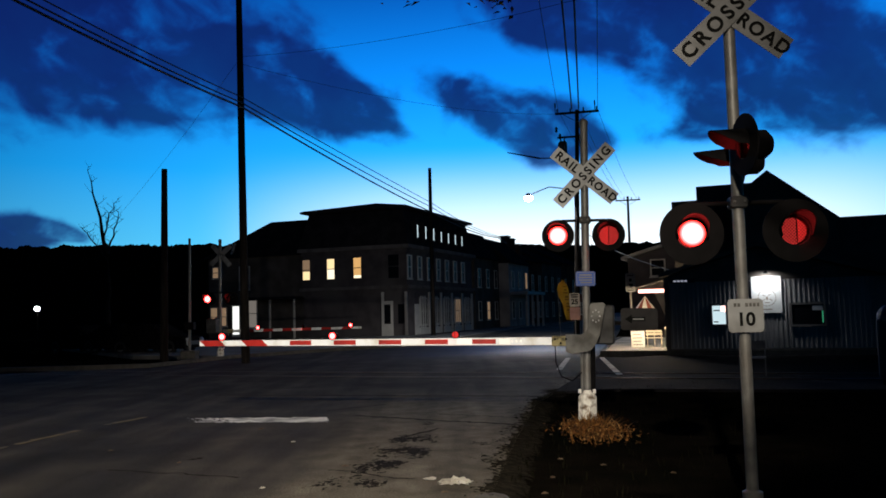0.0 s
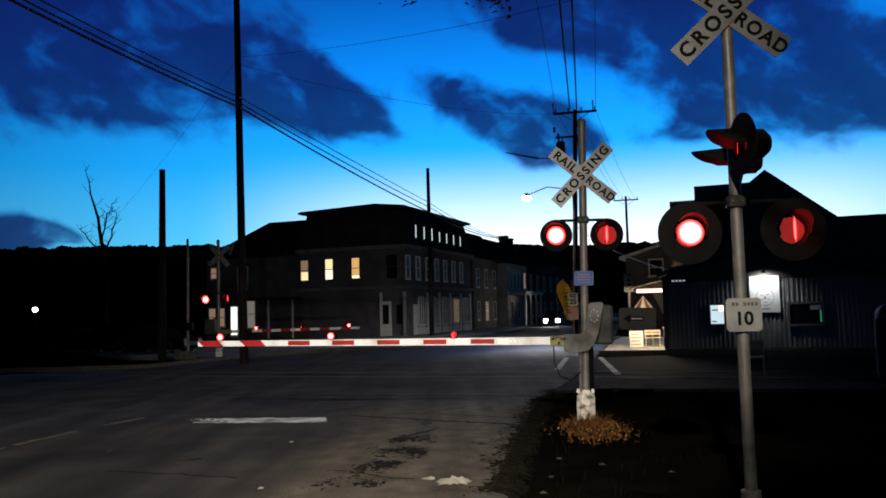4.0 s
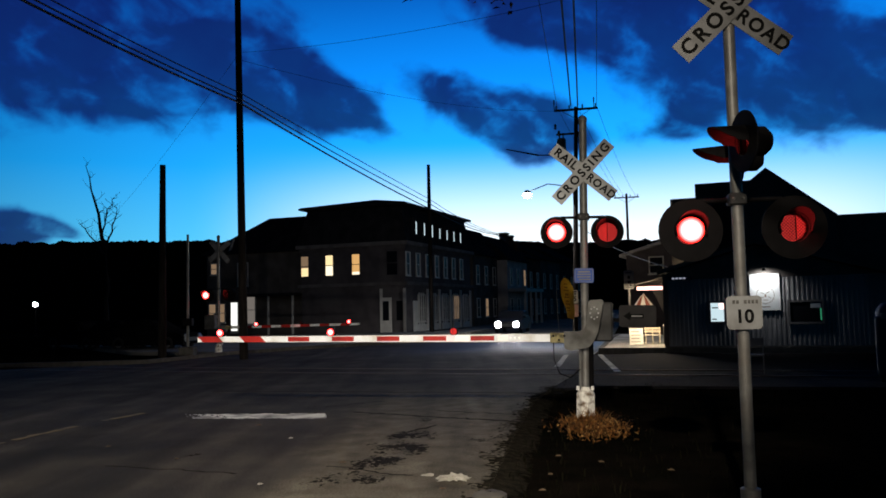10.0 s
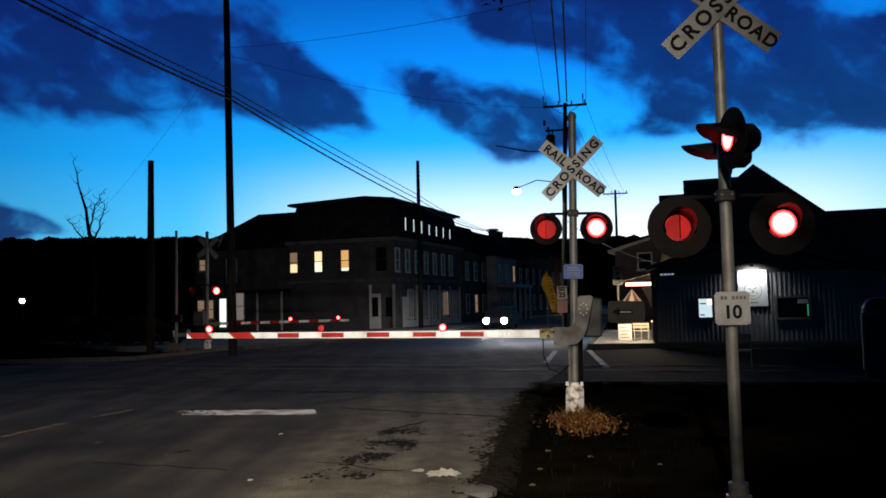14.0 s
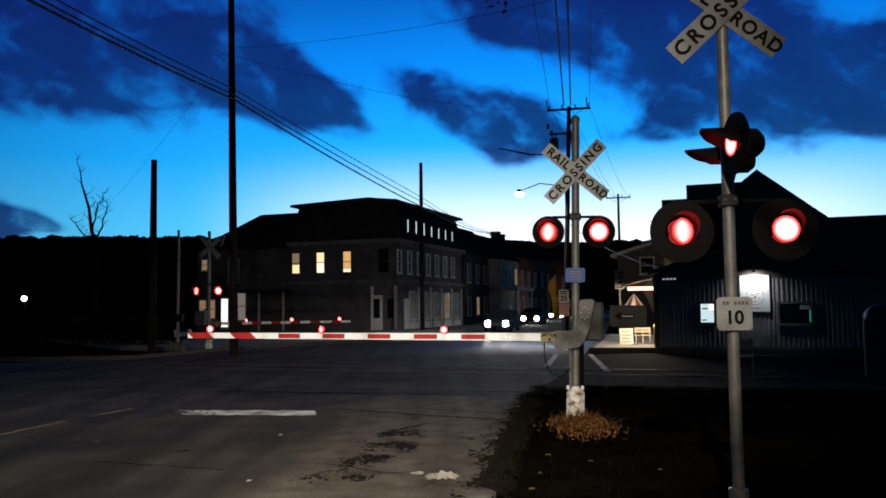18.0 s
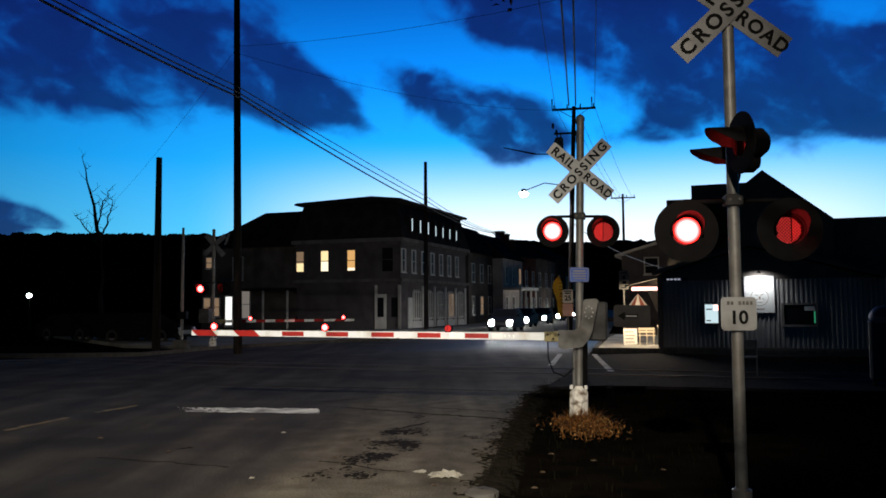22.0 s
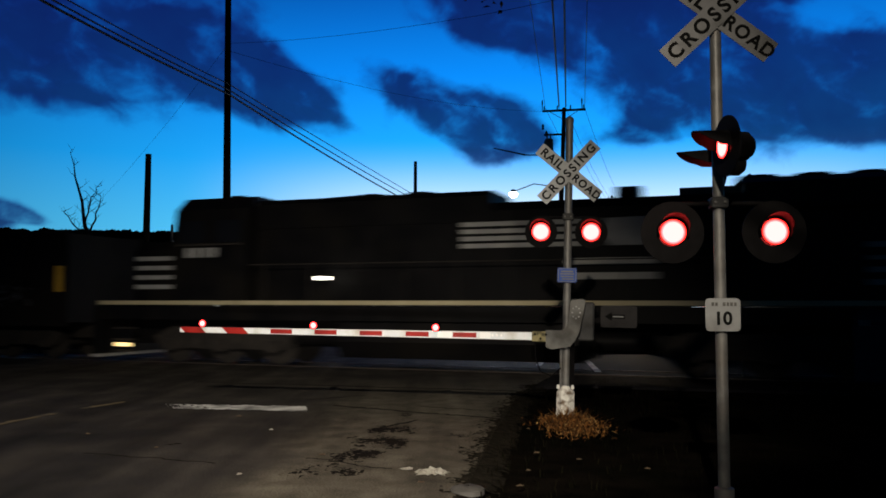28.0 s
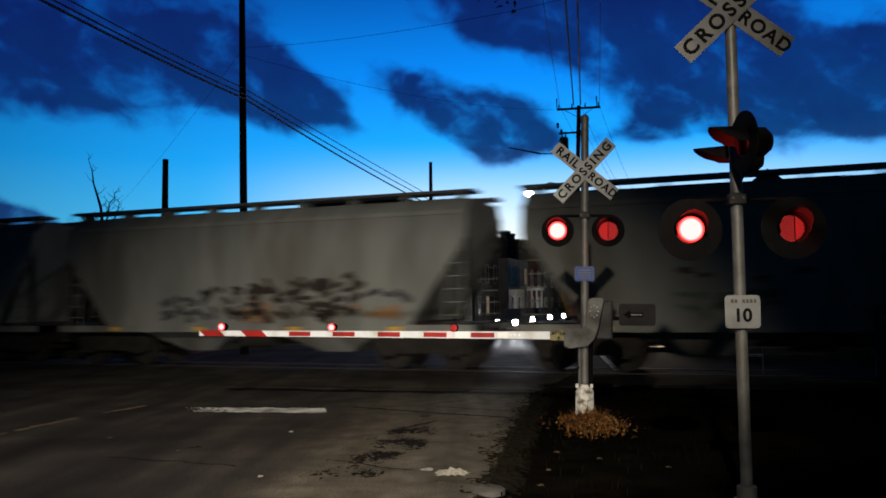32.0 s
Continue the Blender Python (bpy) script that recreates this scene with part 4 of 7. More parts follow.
def pole(at, height, r, label, arms=(), lean=(0, 0), yaw=-12):
    t = thing("utility_pole", pose(at[0], at[1], 0, 0, 0, yaw), label, "utility pole", "utility poles")
    bm = bmesh.new()
    tube(bm, (0, 0, -0.1), (lean[0], lean[1], height), r, r * 0.68, 14)
    part("trunk", bm, WOOD, t, "round weathered timber pole", True)
    for z, w in arms:
        o = lean[0]
        a = part("crossarm", built(box, o - w / 2, -r - 0.10, z - 0.06, o + w / 2, -r, z + 0.06), WOOD, t, "timber crossarm")
        for i in range(4):
            x = o - w / 2 + 0.12 + i * (w - 0.24) / 3
            part("insulator", built(lathe, [(0.0, 0.24), (0.03, 0.22), (0.05, 0.15), (0.03, 0.12), (0.055, 0.05), (0.02, 0.0)], (x, -r - 0.05, z + 0.06), (0, 0, 1), 8), STEEL, a, "pin insulator", True)
        bm = bmesh.new()
        for s in (-1, 1):
            tube(bm, (o + s * w * 0.33, -r - 0.05, z - 0.05), (o, -r, z - 0.55), 0.018, seg=6)
        part("brace", bm, STEEL, a, "steel brace")
    return t


pole((-7.60, 30.0), 14.5, 0.16, "tall dark timber utility pole beside the street", (), (-0.20, 0))
pole((-11.0, 31.3), 7.35, 0.16, "short dark timber pole stub near the track")
pole((-1.6, 57.0), 11.6, 0.17, "dark timber utility pole in front of the hotel")
MAINPOLE = pole((6.86, 48.0), 13.2, 0.17, "timber utility pole with crossarm, transformer and street light", ((13.0, 2.5),), (0.47, 0))
pole((17.2, 82.0), 12.6, 0.16, "distant timber utility pole with crossarm", ((12.2, 2.4),))
BACKPOLE = pole((-1.9, -9.0), 12.5, 0.16, "unseen timber utility pole with crossarm behind the camera", ((12.0, 2.4),))
for za, zb, zc, sag, r in ((9.65, 9.15, 9.20, 0.03, 0.022), (9.44, 8.85, 9.10, 0.10, 0.028), (9.28, 8.50, 9.00, 0.15, 0.04)):
    wire("cable", [(-13.6, 3.0, za + 0.67), (-7.62, 29.8, za), (-1.52, 56.8, zb), (4.4, 84, zc), (10.5, 112, zc)], r, (0.44, sag, 0.3, 0.3), label="black overhead cable along the street")
pole((-13.7, 3.0), 10.5, 0.16, "timber utility pole beside the street")
for xn, xf, r in ((-2.75, 6.2, 0.014), (-1.95, 7.0, 0.042), (-1.45, 7.4, 0.042), (-1.2, 8.5, 0.014)):
    wire("cable", [(xn, -9.0, 12.2), (xf, 47.8, 13.25)], r, 0.4, label="black overhead power line above the street")
    wire("cable", [(xf, 47.8, 13.2), (xf + 9.6, 82, 12.4)], 0.012, 0.5, label="black overhead power line above the street")
wire("drop_wire", [(-7.6, 29.9, 10.9), (7.2, 48.0, 13.0)], 0.008, 0.6, label="thin black wire across the street")
wire("drop_wire", [(-7.75, 29.9, 11.1), (-23.75, 58.0, 8.9)], 0.007, 0.25, label="thin black wire across the yard")
wire("drop_wire", [(-7.75, 29.9, 11.2), (1.26, 20.0, 8.81), (12.0, 8.2, 7.6)], 0.007, 0.15, label="thin black wire across the street")


wire("service_cable", [(7.25, 48.0, 6.3), (7.62, 28.55, 2.80)], 0.022, 0.3, "grey service cable from the pole to the restaurant", 24, ALU)


def pole_gear():
    """The street lamp, transformer, and small gear on the middle pole, in the pole's own space."""
    t = MAINPOLE
    bm = bmesh.new()
    tube(bm, (0, -0.1, 8.55), (-1.3, -0.15, 8.75), 0.03, seg=8)
    tube(bm, (-1.3, -0.15, 8.75), (-2.4, -0.2, 8.35), 0.03, seg=8)
    arm = part("lamp_arm", bm, STEEL, t, "bent steel lamp arm", True)
    part("lamp_head", built(lathe, [(0.0, 0.18), (0.12, 0.15), (0.22, 0.0), (0.2, -0.03)], (-2.5, -0.2, 8.28), (0, 0, 1), 14), STEEL, arm, "street lamp head", True)
    part("lamp_bowl", built(lathe, [(0.24, -0.03), (0.27, -0.14), (0.18, -0.27), (0.0, -0.33)], (-2.5, -0.2, 8.28), (0, 0, 1), 14), STREETLIT, arm, "glowing white lamp bowl", True)
    tr = part("transformer", built(lathe, [(0.0, 1.0), (0.2, 0.97), (0.26, 0.9), (0.26, 0.05), (0.2, 0.0), (0, 0)], (-0.42, -0.1, 10.4), (0, 0, 1), 16), ALU, t, "grey cylindrical transformer", True)
    for k in range(2):
        part("bushing", built(lathe, [(0.0, 0.3), (0.03, 0.3), (0.05, 0.2), (0.03, 0.15), (0.05, 0.05), (0.03, 0.0)], (-0.52 + 0.2 * k, -0.1, 11.4), (0, 0, 1), 8), STEEL, tr, "", True)
    for x in (-0.78, 1.5):
        part("end_pin", built(lathe, [(0.0, 0.62), (0.03, 0.60), (0.05, 0.5), (0.03, 0.45), (0.05, 0.38), (0.025, 0.3), (0.025, 0.0)], (x, -0.2, 13.05), (0, 0, 1), 8), STEEL, t, "tall pin insulator", True)
    for x, z in ((-0.75, 11.9), (-0.55, 11.5), (-0.62, 10.9), (0.62, 12.1), (0.75, 11.4)):
        part("insulator", built(lathe, [(0.0, 0.34), (0.05, 0.32), (0.09, 0.2), (0.05, 0.16), (0.09, 0.06), (0.03, 0.0)], (x, -0.2, z), (0, 0, 1), 8), ALU_D, t, "dark insulator", True)
    part("fuse", built(box, 0.55, -0.3, 11.0, 0.68, -0.15, 11.7), BLACK, t, "fuse cutout")
    part("fuse_bracket", built(box, -0.7, -0.24, 11.55, 0.75, -0.14, 11.65), WOOD, t)
    bm = bmesh.new()
    tube(bm, (0, -0.1, 10.4), (-1.75, -0.4, 10.42), 0.035, seg=8)
    tube(bm, (-1.75, -0.4, 10.42), (-3.6, -0.6, 10.85), 0.055, 0.03, seg=8)
    part("side_arm", bm, BLACK, t, "dark slanting side arm", True)
    part("riser", built(box, 0.13, -0.08, 0.2, 0.2, 0.08, 10.0), PLASTIC, t, "cable riser pipe")


pole_gear()


# ------------------------------------------------------------------ buildings
def frame_of(o, along_dir):
    """A building's own space: x along its front, y into it."""
    d = Vector((*along_dir, 0)).normalized()
    n = Vector((-d.y, d.x, 0))
    return Matrix(((d.x, n.x, 0, o[0]), (d.y, n.y, 0, o[1]), (0, 0, 1, 0), (0, 0, 0, 1)))


def window(owner, m, w, h, pane, trim=TRIM, sash=True, sill=True):
    """A sash window standing in local x, z, centred, facing -y."""
    bm = bmesh.new()
    f = 0.07
    box(bm, -w / 2 - f, -0.05, -h / 2 - f, -w / 2, 0.03, h / 2 + f, m)
    box(bm, w / 2, -0.05, -h / 2 - f, w / 2 + f, 0.03, h / 2 + f, m)
    box(bm, -w / 2, -0.05, h / 2, w / 2, 0.03, h / 2 + f, m)
    box(bm, -w / 2, -0.05, -h / 2 - f, w / 2, 0.03, -h / 2, m)
    if sash:
        box(bm, -w / 2, -0.035, -0.025, w / 2, 0.02, 0.025, m)
    wn = part("window", bm, trim, owner, "framed sash window")
    part("pane", built(box, -w / 2, -0.012, -h / 2, w / 2, 0.0, h / 2, m), pane, wn, "window pane")
    if sill:
        part("sill", built(box, -w / 2 - 0.12, -0.10, -h / 2 - f - 0.06, w / 2 + 0.12, 0.02, -h / 2 - f, m), trim, wn)
    return wn


def hotel():
    o = (-3.6, 59.8)
    t = thing("hotel_building", pose(0, 0, 0), "three-storey grey corner building with mansard roof and lit windows", "building", "street buildings")
    ms = frame_of(o, (0.342, 0.94))           # street front: x away from us, y into the block is to the left
    D, W, cut = 14.7, 8.4, 1.9
    # body with the cut corner
    out = [(cut * 0.1, 0), (D, 0), (D, W), (0, W), (0, cut)]
    bm = bmesh.new()
    vs = [(x, y, z) for z in (0.0, 6.5) for x, y in out]
    n = len(out)
    quad_faces(bm, [ms @ Vector(v) for v in vs], [tuple(range(n)), tuple(range(n, 2 * n))] + [(i, (i + 1) % n, n + (i + 1) % n, n + i) for i in range(n)])
    part("wall", bm, CLAP, t, "grey painted clapboard walls")

    def ring(z0, z1, g, mat, name, label=""):
        o2 = [(cut * 0.1 - g, -g), (D + g, -g), (D + g, W + g), (-g, W + g), (-g, cut - g)]
        bm = bmesh.new()
        vs = [(x, y, z) for z in (z0, z1) for x, y in o2]
        quad_faces(bm, [ms @ Vector(v) for v in vs], [tuple(range(n)), tuple(range(n, 2 * n))] + [(i, (i + 1) % n, n + (i + 1) % n, n + i) for i in range(n)])
        return part(name, bm, mat, t, label)
    ring(6.35, 6.62, 0.32, CORNICE, "cornice", "grey projecting cornice")
    ring(6.12, 6.35, 0.12, CLAP, "frieze")
    ring(3.45, 3.68, 0.22, CORNICE, "belt_cornice", "grey belt cornice")
    ring(3.20, 3.45, 0.08, CLAP, "frieze")
    # mansard and hip
    bm = bmesh.new()
    lv = [(0.28, 6.62), (-0.35, 9.2), (0.05, 9.3), (0.05, 9.5)]
    vs = []
    for g, z in lv:
        vs += [ms @ Vector((x, y, z)) for x, y in ((cut * 0.1 - g, -g), (D + g, -g), (D + g, W + g), (-g, W + g), (-g, cut - g))]
    vs += [ms @ Vector((W * 0.5, W * 0.5, 10.35)), ms @ Vector((D - W * 0.5, W * 0.5, 10.35))]
    fs = [(k * n + i, k * n + (i + 1) % n, k * n + n + (i + 1) % n, k * n + n + i) for k in range(3) for i in range(n)]
    b = 3 * n
    fs += [(b, b + 1, b + n + 1, b + n), (b + 1, b + 2, b + n + 1), (b + 2, b + 3, b + n, b + n + 1), (b + 3, b + 4, b + n), (b + 4, b, b + n)]
    quad_faces(bm, vs, fs)
    part("mansard_roof", bm, ROOFM, t, "dark slate mansard roof")
    ring(9.3, 9.45, 0.15, ROOFM, "roof_edge")
    # street front windows: x along the street
    face = ms @ pose(0, 0, 0)
    for i in range(7):
        x = 0.72 + i * 1.93
        wn = window(t, face @ pose(x, -0.02, 5.0), 0.72, 1.6, GLASS)
        for k in (-1, 1):
            part("curtain", built(prism, [(k * 0.35, -0.79), (k * 0.14, -0.79), (k * 0.22, 0.10), (k * 0.16, 0.79), (k * 0.35, 0.79)], -0.020, -0.014, face @ pose(x, -0.02, 5.0)), CURTAIN, wn, "pale drawn curtain")
    for i in range(7):
        x = 1.85 + i * 1.63
        zt = 8.15 if i < 3 else 8.02
        dorm = part("dormer", built(box, x - 0.42, -0.25, 6.95, x + 0.42, 0.9, 8.45, ms), ROOFM, t, "small roof dormer")
        # pane glows to imitate the sky reflected in it
        part("dormer_window", built(box, x - 0.075, -0.27, 7.22, x + 0.075, -0.252, zt, ms), LIT_COOL, dorm, "dormer window glowing in place of reflected sky")
    # shop front
    for i in range(5):
        x = 3.2 + i * 2.5
        window(t, face @ pose(x, -0.02, 1.75), 1.35, 1.9, GLASS if i != 3 else LIT_DIM)
        for k in range(3):
            part("shopfront_mullion", built(box, x - 0.62 + 0.42 * k, -0.10, 0.55, x - 0.50 + 0.42 * k, -0.03, 2.9, ms), TRIM, t, "white shopfront mullion")
        part("stall_riser", built(box, x - 0.8, -0.09, 0.05, x + 0.85, -0.03, 0.55, ms), TRIM, t, "white panel under the shop window")
        part("pilaster", built(box, x + 1.05, -0.12, 0.05, x + 1.3, 0.0, 3.2, ms), TRIM, t, "pale shopfront pilaster")
    part("shop_door", built(box, 1.55, -0.06, 0.05, 2.35, 0.0, 2.3, ms), TRIM, t, "white door")
    # corner door in the cut
    p0, p1 = ms @ Vector((cut * 0.1, 0, 0)), ms @ Vector((0, cut, 0))
    mc = frame_of(p1.xy, (p0 - p1).xy)
    ln = (p0 - p1).length
    part("corner_door", built(box, ln / 2 - 0.95, -0.07, 0.05, ln / 2 - 0.1, 0.0, 2.55, mc), TRIM, t, "white corner door")
    part("corner_door", built(box, ln / 2 + 0.1, -0.07, 0.05, ln / 2 + 0.95, 0.0, 2.55, mc), CLAP, t, "grey corner door")
    for x in (ln / 2 - 0.525, ln / 2 + 0.525):
        part("door_pane", built(box, x - 0.24, -0.078, 0.9, x + 0.24, -0.072, 2.3, mc), GLASS, t, "dark glazed door panel")
    window(t, mc @ pose(ln / 2, -0.02, 5.05), 0.8, 1.7, GLASS, CLAP)
    for x in (-0.02, ln - 0.16):
        part("corner_post", built(box, x, -0.08, 0, x + 0.2, 0.02, 3.2, mc), TRIM, t, "pale corner post")
    # front toward the crossing: local frame along the left-going side
    a = ms @ Vector((0, W, 0))
    mf = frame_of(a.xy, (p1 - a).xy)
    L = (p1 - a).length
    for x, pane, blind, h in ((L - 6.2, LIT_DIM, LIT, 0.62), (L - 4.12, LIT, LIT_PALE, 0.70), (L - 1.92, LIT_AMBER, LIT_PALE, 0.20)):
        w = window(t, mf @ pose(x, -0.02, 5.05), 0.62, 1.5, pane, CLAP)
        part("blind", built(box, -0.29, -0.020, -0.74, 0.29, -0.014, -0.74 + h, mf @ pose(x, -0.02, 5.05)), blind, w, "pale lit blind")
    # lower wing further left
    w2 = thing("hotel_wing", pose(0, 0, 0), "lower dark wing with hipped roof beside the corner building", "building", "street buildings")
    b0 = mf @ Vector((-9.0, 0.6, 0))
    mw = frame_of(b0.xy, (p1 - a).xy)
    part("wall", built(box, 0, 0, 0, 8.98, 9, 6.3, mw), CLAP_D, w2, "dark shingled walls")
    bm = bmesh.new()
    quad_faces(bm, [mw @ Vector(v) for v in ((-0.4, -0.4, 6.3), (9.0, -0.4, 6.3), (9.0, 9.4, 6.3), (-0.4, 9.4, 6.3), (4.2, 2.6, 9.3), (9.0, 2.6, 9.3), (9.0, 6.4, 9.3), (4.2, 6.4, 9.3))],
               [(0, 1, 2, 3), (4, 5, 6, 7), (0, 1, 5, 4), (1, 2, 6, 5), (2, 3, 7, 6), (3, 0, 4, 7)])
    part("hip_roof", bm, ROOFM, w2, "dark hipped roof")
    for x, z, w, h, pane in ((0.7, 5.2, 0.5, 0.8, LIT_DIM), (3.4, 4.7, 0.85, 1.7, GLASS), (0.55, 1.7, 0.6, 1.4, LIT_DIM), (1.4, 1.7, 0.6, 1.4, LIT_DIM), (4.1, 1.9, 0.8, 2.1, LIT_GREY)):
        window(w2, mw @ pose(x, -0.02, z), w, h, pane)
    dr = part("doorway", built(box, 2.22, -0.05, 0.1, 2.97, -0.01, 2.58, mw), TRIM, w2, "white door surround")
    part("lit_door_pane", built(box, 2.30, -0.058, 0.3, 2.89, -0.052, 2.50, mw), LIT_DOOR, dr, "glowing white doorway")
    # added white tube imitates the far crossbuck's lit blade end
    bm = bmesh.new()
    tube(bm, mw @ Vector((2.2, 0.0, 6.6)), mw @ Vector((2.5, 0.05, 7.5)), 0.11, 0.09, 10)
    part("vent_pipe", bm, BASE_W, w2, "white tube standing in for a lit crossbuck end", True)
    part("porch_roof", built(box, 4.2, -1.6, 2.9, 8.9, -0.02, 3.1, mw), ROOFM, w2, "low porch roof")
    for x in (4.4, 6.6, 8.7):
        part("porch_post", built(box, x - 0.06, -1.5, 0, x + 0.06, -1.38, 2.9, mw), TRIM, w2, "white porch post")


hotel()


def terrace():
    """The houses further down the street, on the same side as the hotel."""
    ms = frame_of((-3.6, 59.8), (0.342, 0.94))
    s = 16.1
    specs = [(7.5, 6.5, 9.1, CLAP_D, 0.2, "dark terrace house with gabled roof"), (7.5, 6.3, 8.9, CLAP_P, -0.8, "pale terrace house with columned porch"),
             (9.0, 7.0, 9.3, BRICK, 0.0, "brick terrace house with chimneys"), (10.0, 7.2, 9.6, CLAP_D, 0.0, "dark clapboard terrace house with gabled roof"), (14.0, 7.5, 10.0, BRICK, 0.0, "brick house at the street's end")]
    RIDGE = (1.6, 2.6, 4.5, 4.5, 4.5)        # how far behind the front the ridges run
    for k, (w, e, r, mat, fwd, label) in enumerate(specs):
        t = thing("terrace_house", pose(0, 0, 0), label, "house", "street buildings")
        part("wall", built(box, s, fwd, 0, s + w - 0.1, 9, e, ms), mat, t)
        bm = bmesh.new()
        quad_faces(bm, [ms @ Vector(v) for v in ((s - 0.1, fwd - 0.4, e), (s + w, fwd - 0.4, e), (s + w, 9.4, e), (s - 0.1, 9.4, e), (s - 0.1, fwd + RIDGE[k], r), (s + w, fwd + RIDGE[k], r))],
                   [(0, 1, 2, 3), (0, 1, 5, 4), (2, 3, 4, 5), (1, 2, 5), (3, 0, 4)])
        part("roof", bm, ROOFM, t, "dark gabled roof")
        for f in range(2):
            for i in range(3):
                window(t, ms @ pose(s + w * (i + 0.5) / 3, fwd - 0.02, 1.7 + 3.0 * f), 0.75, 1.6, LIT_DIM if (k, f, i) in ((1, 1, 2), (2, 0, 0), (0, 0, 1)) else GLASS)
        if k == 1:
            part("porch_roof", built(box, s + 0.3, fwd - 1.8, 3.2, s + w - 0.3, fwd - 0.01, 3.5, ms), TRIM, t, "white porch roof")
            for i in range(4):
                x = s + 0.6 + i * (w - 1.3) / 3
                bm = bmesh.new()
                tube(bm, ms @ Vector((x, fwd - 1.6, 0)), ms @ Vector((x, fwd - 1.6, 3.2)), 0.13, 0.10, 10)
                part("porch_column", bm, TRIM, t, "white porch column", True)
        if k == 2:
            for x, h in ((s + 0.3, 0.3), (s + 2.2, 0.15), (s + 4.6, -0.3)):
                ch = part("chimney", built(box, x, 1.5, e - 0.2, x + 1.0, 2.3, r + h, ms), BRICK, t, "brick chimney")
                part("chimney_cap", built(box, x - 0.08, 1.42, r + h + 0.002, x + 1.08, 2.38, r + h + 0.14, ms), CONCRETE, ch, "stone chimney cap")
        s += w


terrace()


def restaurant():
    t = thing("roadside_restaurant", pose(0, 0, 0), "grey corrugated single-storey restaurant with lit poster and taller gabled block", "building", "street buildings")
    mw = frame_of((7.2, 28.7), (0.94, -0.342))
    part("wall", built(prism, [(0, 0), (7.4, 0), (7.4, 2.26), (2.95, 3.52), (0, 2.66)], 0.0, 5.0, mw), SIDING, t, "grey corrugated steel walls")
    part("side_wall", built(box, 7.4, 0.1, 0, 16, 5.0, 2.30, mw), SIDING, t, "dark low side wall")
    up = mw @ Matrix(((1, 0, 0, 0), (0, 0, 1, 0), (0, 1, 0, 0), (0, 0, 0, 1)))
    for i in range(50):
        x = 0.10 + i * 0.145
        part("corrugation", built(prism, [(x, 0.0), (x + 0.025, -0.028), (x + 0.065, -0.028), (x + 0.09, 0.0)], 0.23, 2.44, up), SIDING, t)
    part("baseboard", built(box, -0.03, -0.06, 0, 16, -0.002, 0.20, mw), CLAP_D, t, "dark skirting board")
    part("corner_trim", built(box, -0.06, -0.06, 0.20, 0.09, 0.0, 2.66, mw), CLAP_D, t, "dark corner board")
    part("upper_board", built(prism, [(0.0, 2.46), (6.7, 2.46), (2.95, 3.50), (0.0, 2.65)], -0.03, -0.004, mw), CLAP_D, t, "dark smooth gable board")
    for (x0, z0), (x1, z1) in (((-0.2, 2.66), (2.95, 3.58)), ((2.95, 3.58), (7.7, 2.24))):
        part("roof_slope", built(prism, [(x0, z0), (x1, z1), (x1, z1 + 0.10), (x0, z0 + 0.10)], -0.33, 5.2, mw), ROOFM, t, "dark roof slope")
        part("rake_board", built(prism, [(x0, z0 - 0.02), (x1, z1 - 0.02), (x1, z1 + 0.12), (x0, z0 + 0.12)], -0.37, -0.335, mw), CLAP_D, t, "dark rake board")
    part("low_roof", built(box, 7.7, -0.2, 2.31, 16.2, 5.2, 2.42, mw), ROOFM, t, "low dark roof")
    po = part("poster", built(box, 2.74, -0.075, 1.36, 3.66, -0.03, 2.56, mw), POSTER_LIT, t, "white lit poster board with a faint drawing")
    for k in range(18):
        a = 2 * pi * k / 18
        ln = 0.085 if k % 3 else 0.06
        part("drawn_stroke", built(box, -ln / 2, -0.079, -0.009, ln / 2, -0.076, 0.009, mw @ pose(3.21 + 0.27 * cos(a), 0, 1.86 + 0.27 * sin(a), 0, 90 - math.degrees(a) + 12 * (k % 2), 0)), GRAF_INK, po, "thin brown stroke")
    for x, z, w, h, a in ((3.12, 1.93, 0.10, 0.02, 20), (3.29, 1.95, 0.12, 0.02, -25), (3.21, 1.84, 0.05, 0.10, 0), (3.10, 1.78, 0.12, 0.02, -30), (3.33, 1.79, 0.10, 0.02, 35), (3.21, 1.70, 0.16, 0.02, 0), (3.20, 1.48, 0.30, 0.025, 0)):
        part("drawn_stroke", built(box, -w / 2, -0.079, -h / 2, w / 2, -0.076, h / 2, mw @ pose(x, 0, z, 0, a, 0)), GRAF_INK, po, "thin brown stroke")
    part("poster_lamp_shade", built(lathe, [(0.02, 0.12), (0.05, 0.08), (0.09, 0.03)], mw @ Vector((3.2, -0.42, 2.62)), (0, 0, 1), 12), BLACK, t, "small black gooseneck lamp", True)
    window(t, mw @ pose(1.69, -0.045, 1.33), 0.42, 0.62, LIT_COOL, CLAP, False, False)
    window(t, mw @ pose(4.41, -0.045, 1.29), 0.94, 0.64, GLASS, CORNICE, False, False)
    part("shop_notice", built(box, 1.52, -0.066, 1.08, 1.66, -0.060, 1.12, mw), FADED, t, "plain bar of writing")
    part("shop_notice", built(box, 1.52, -0.066, 1.46, 1.72, -0.060, 1.50, mw), FADED, t, "plain bar of writing")
    part("open_sign", built(box, 1.76, -0.075, 1.44, 1.90, -0.066, 1.62, mw), CANOPY, t, "small glowing pink sign")
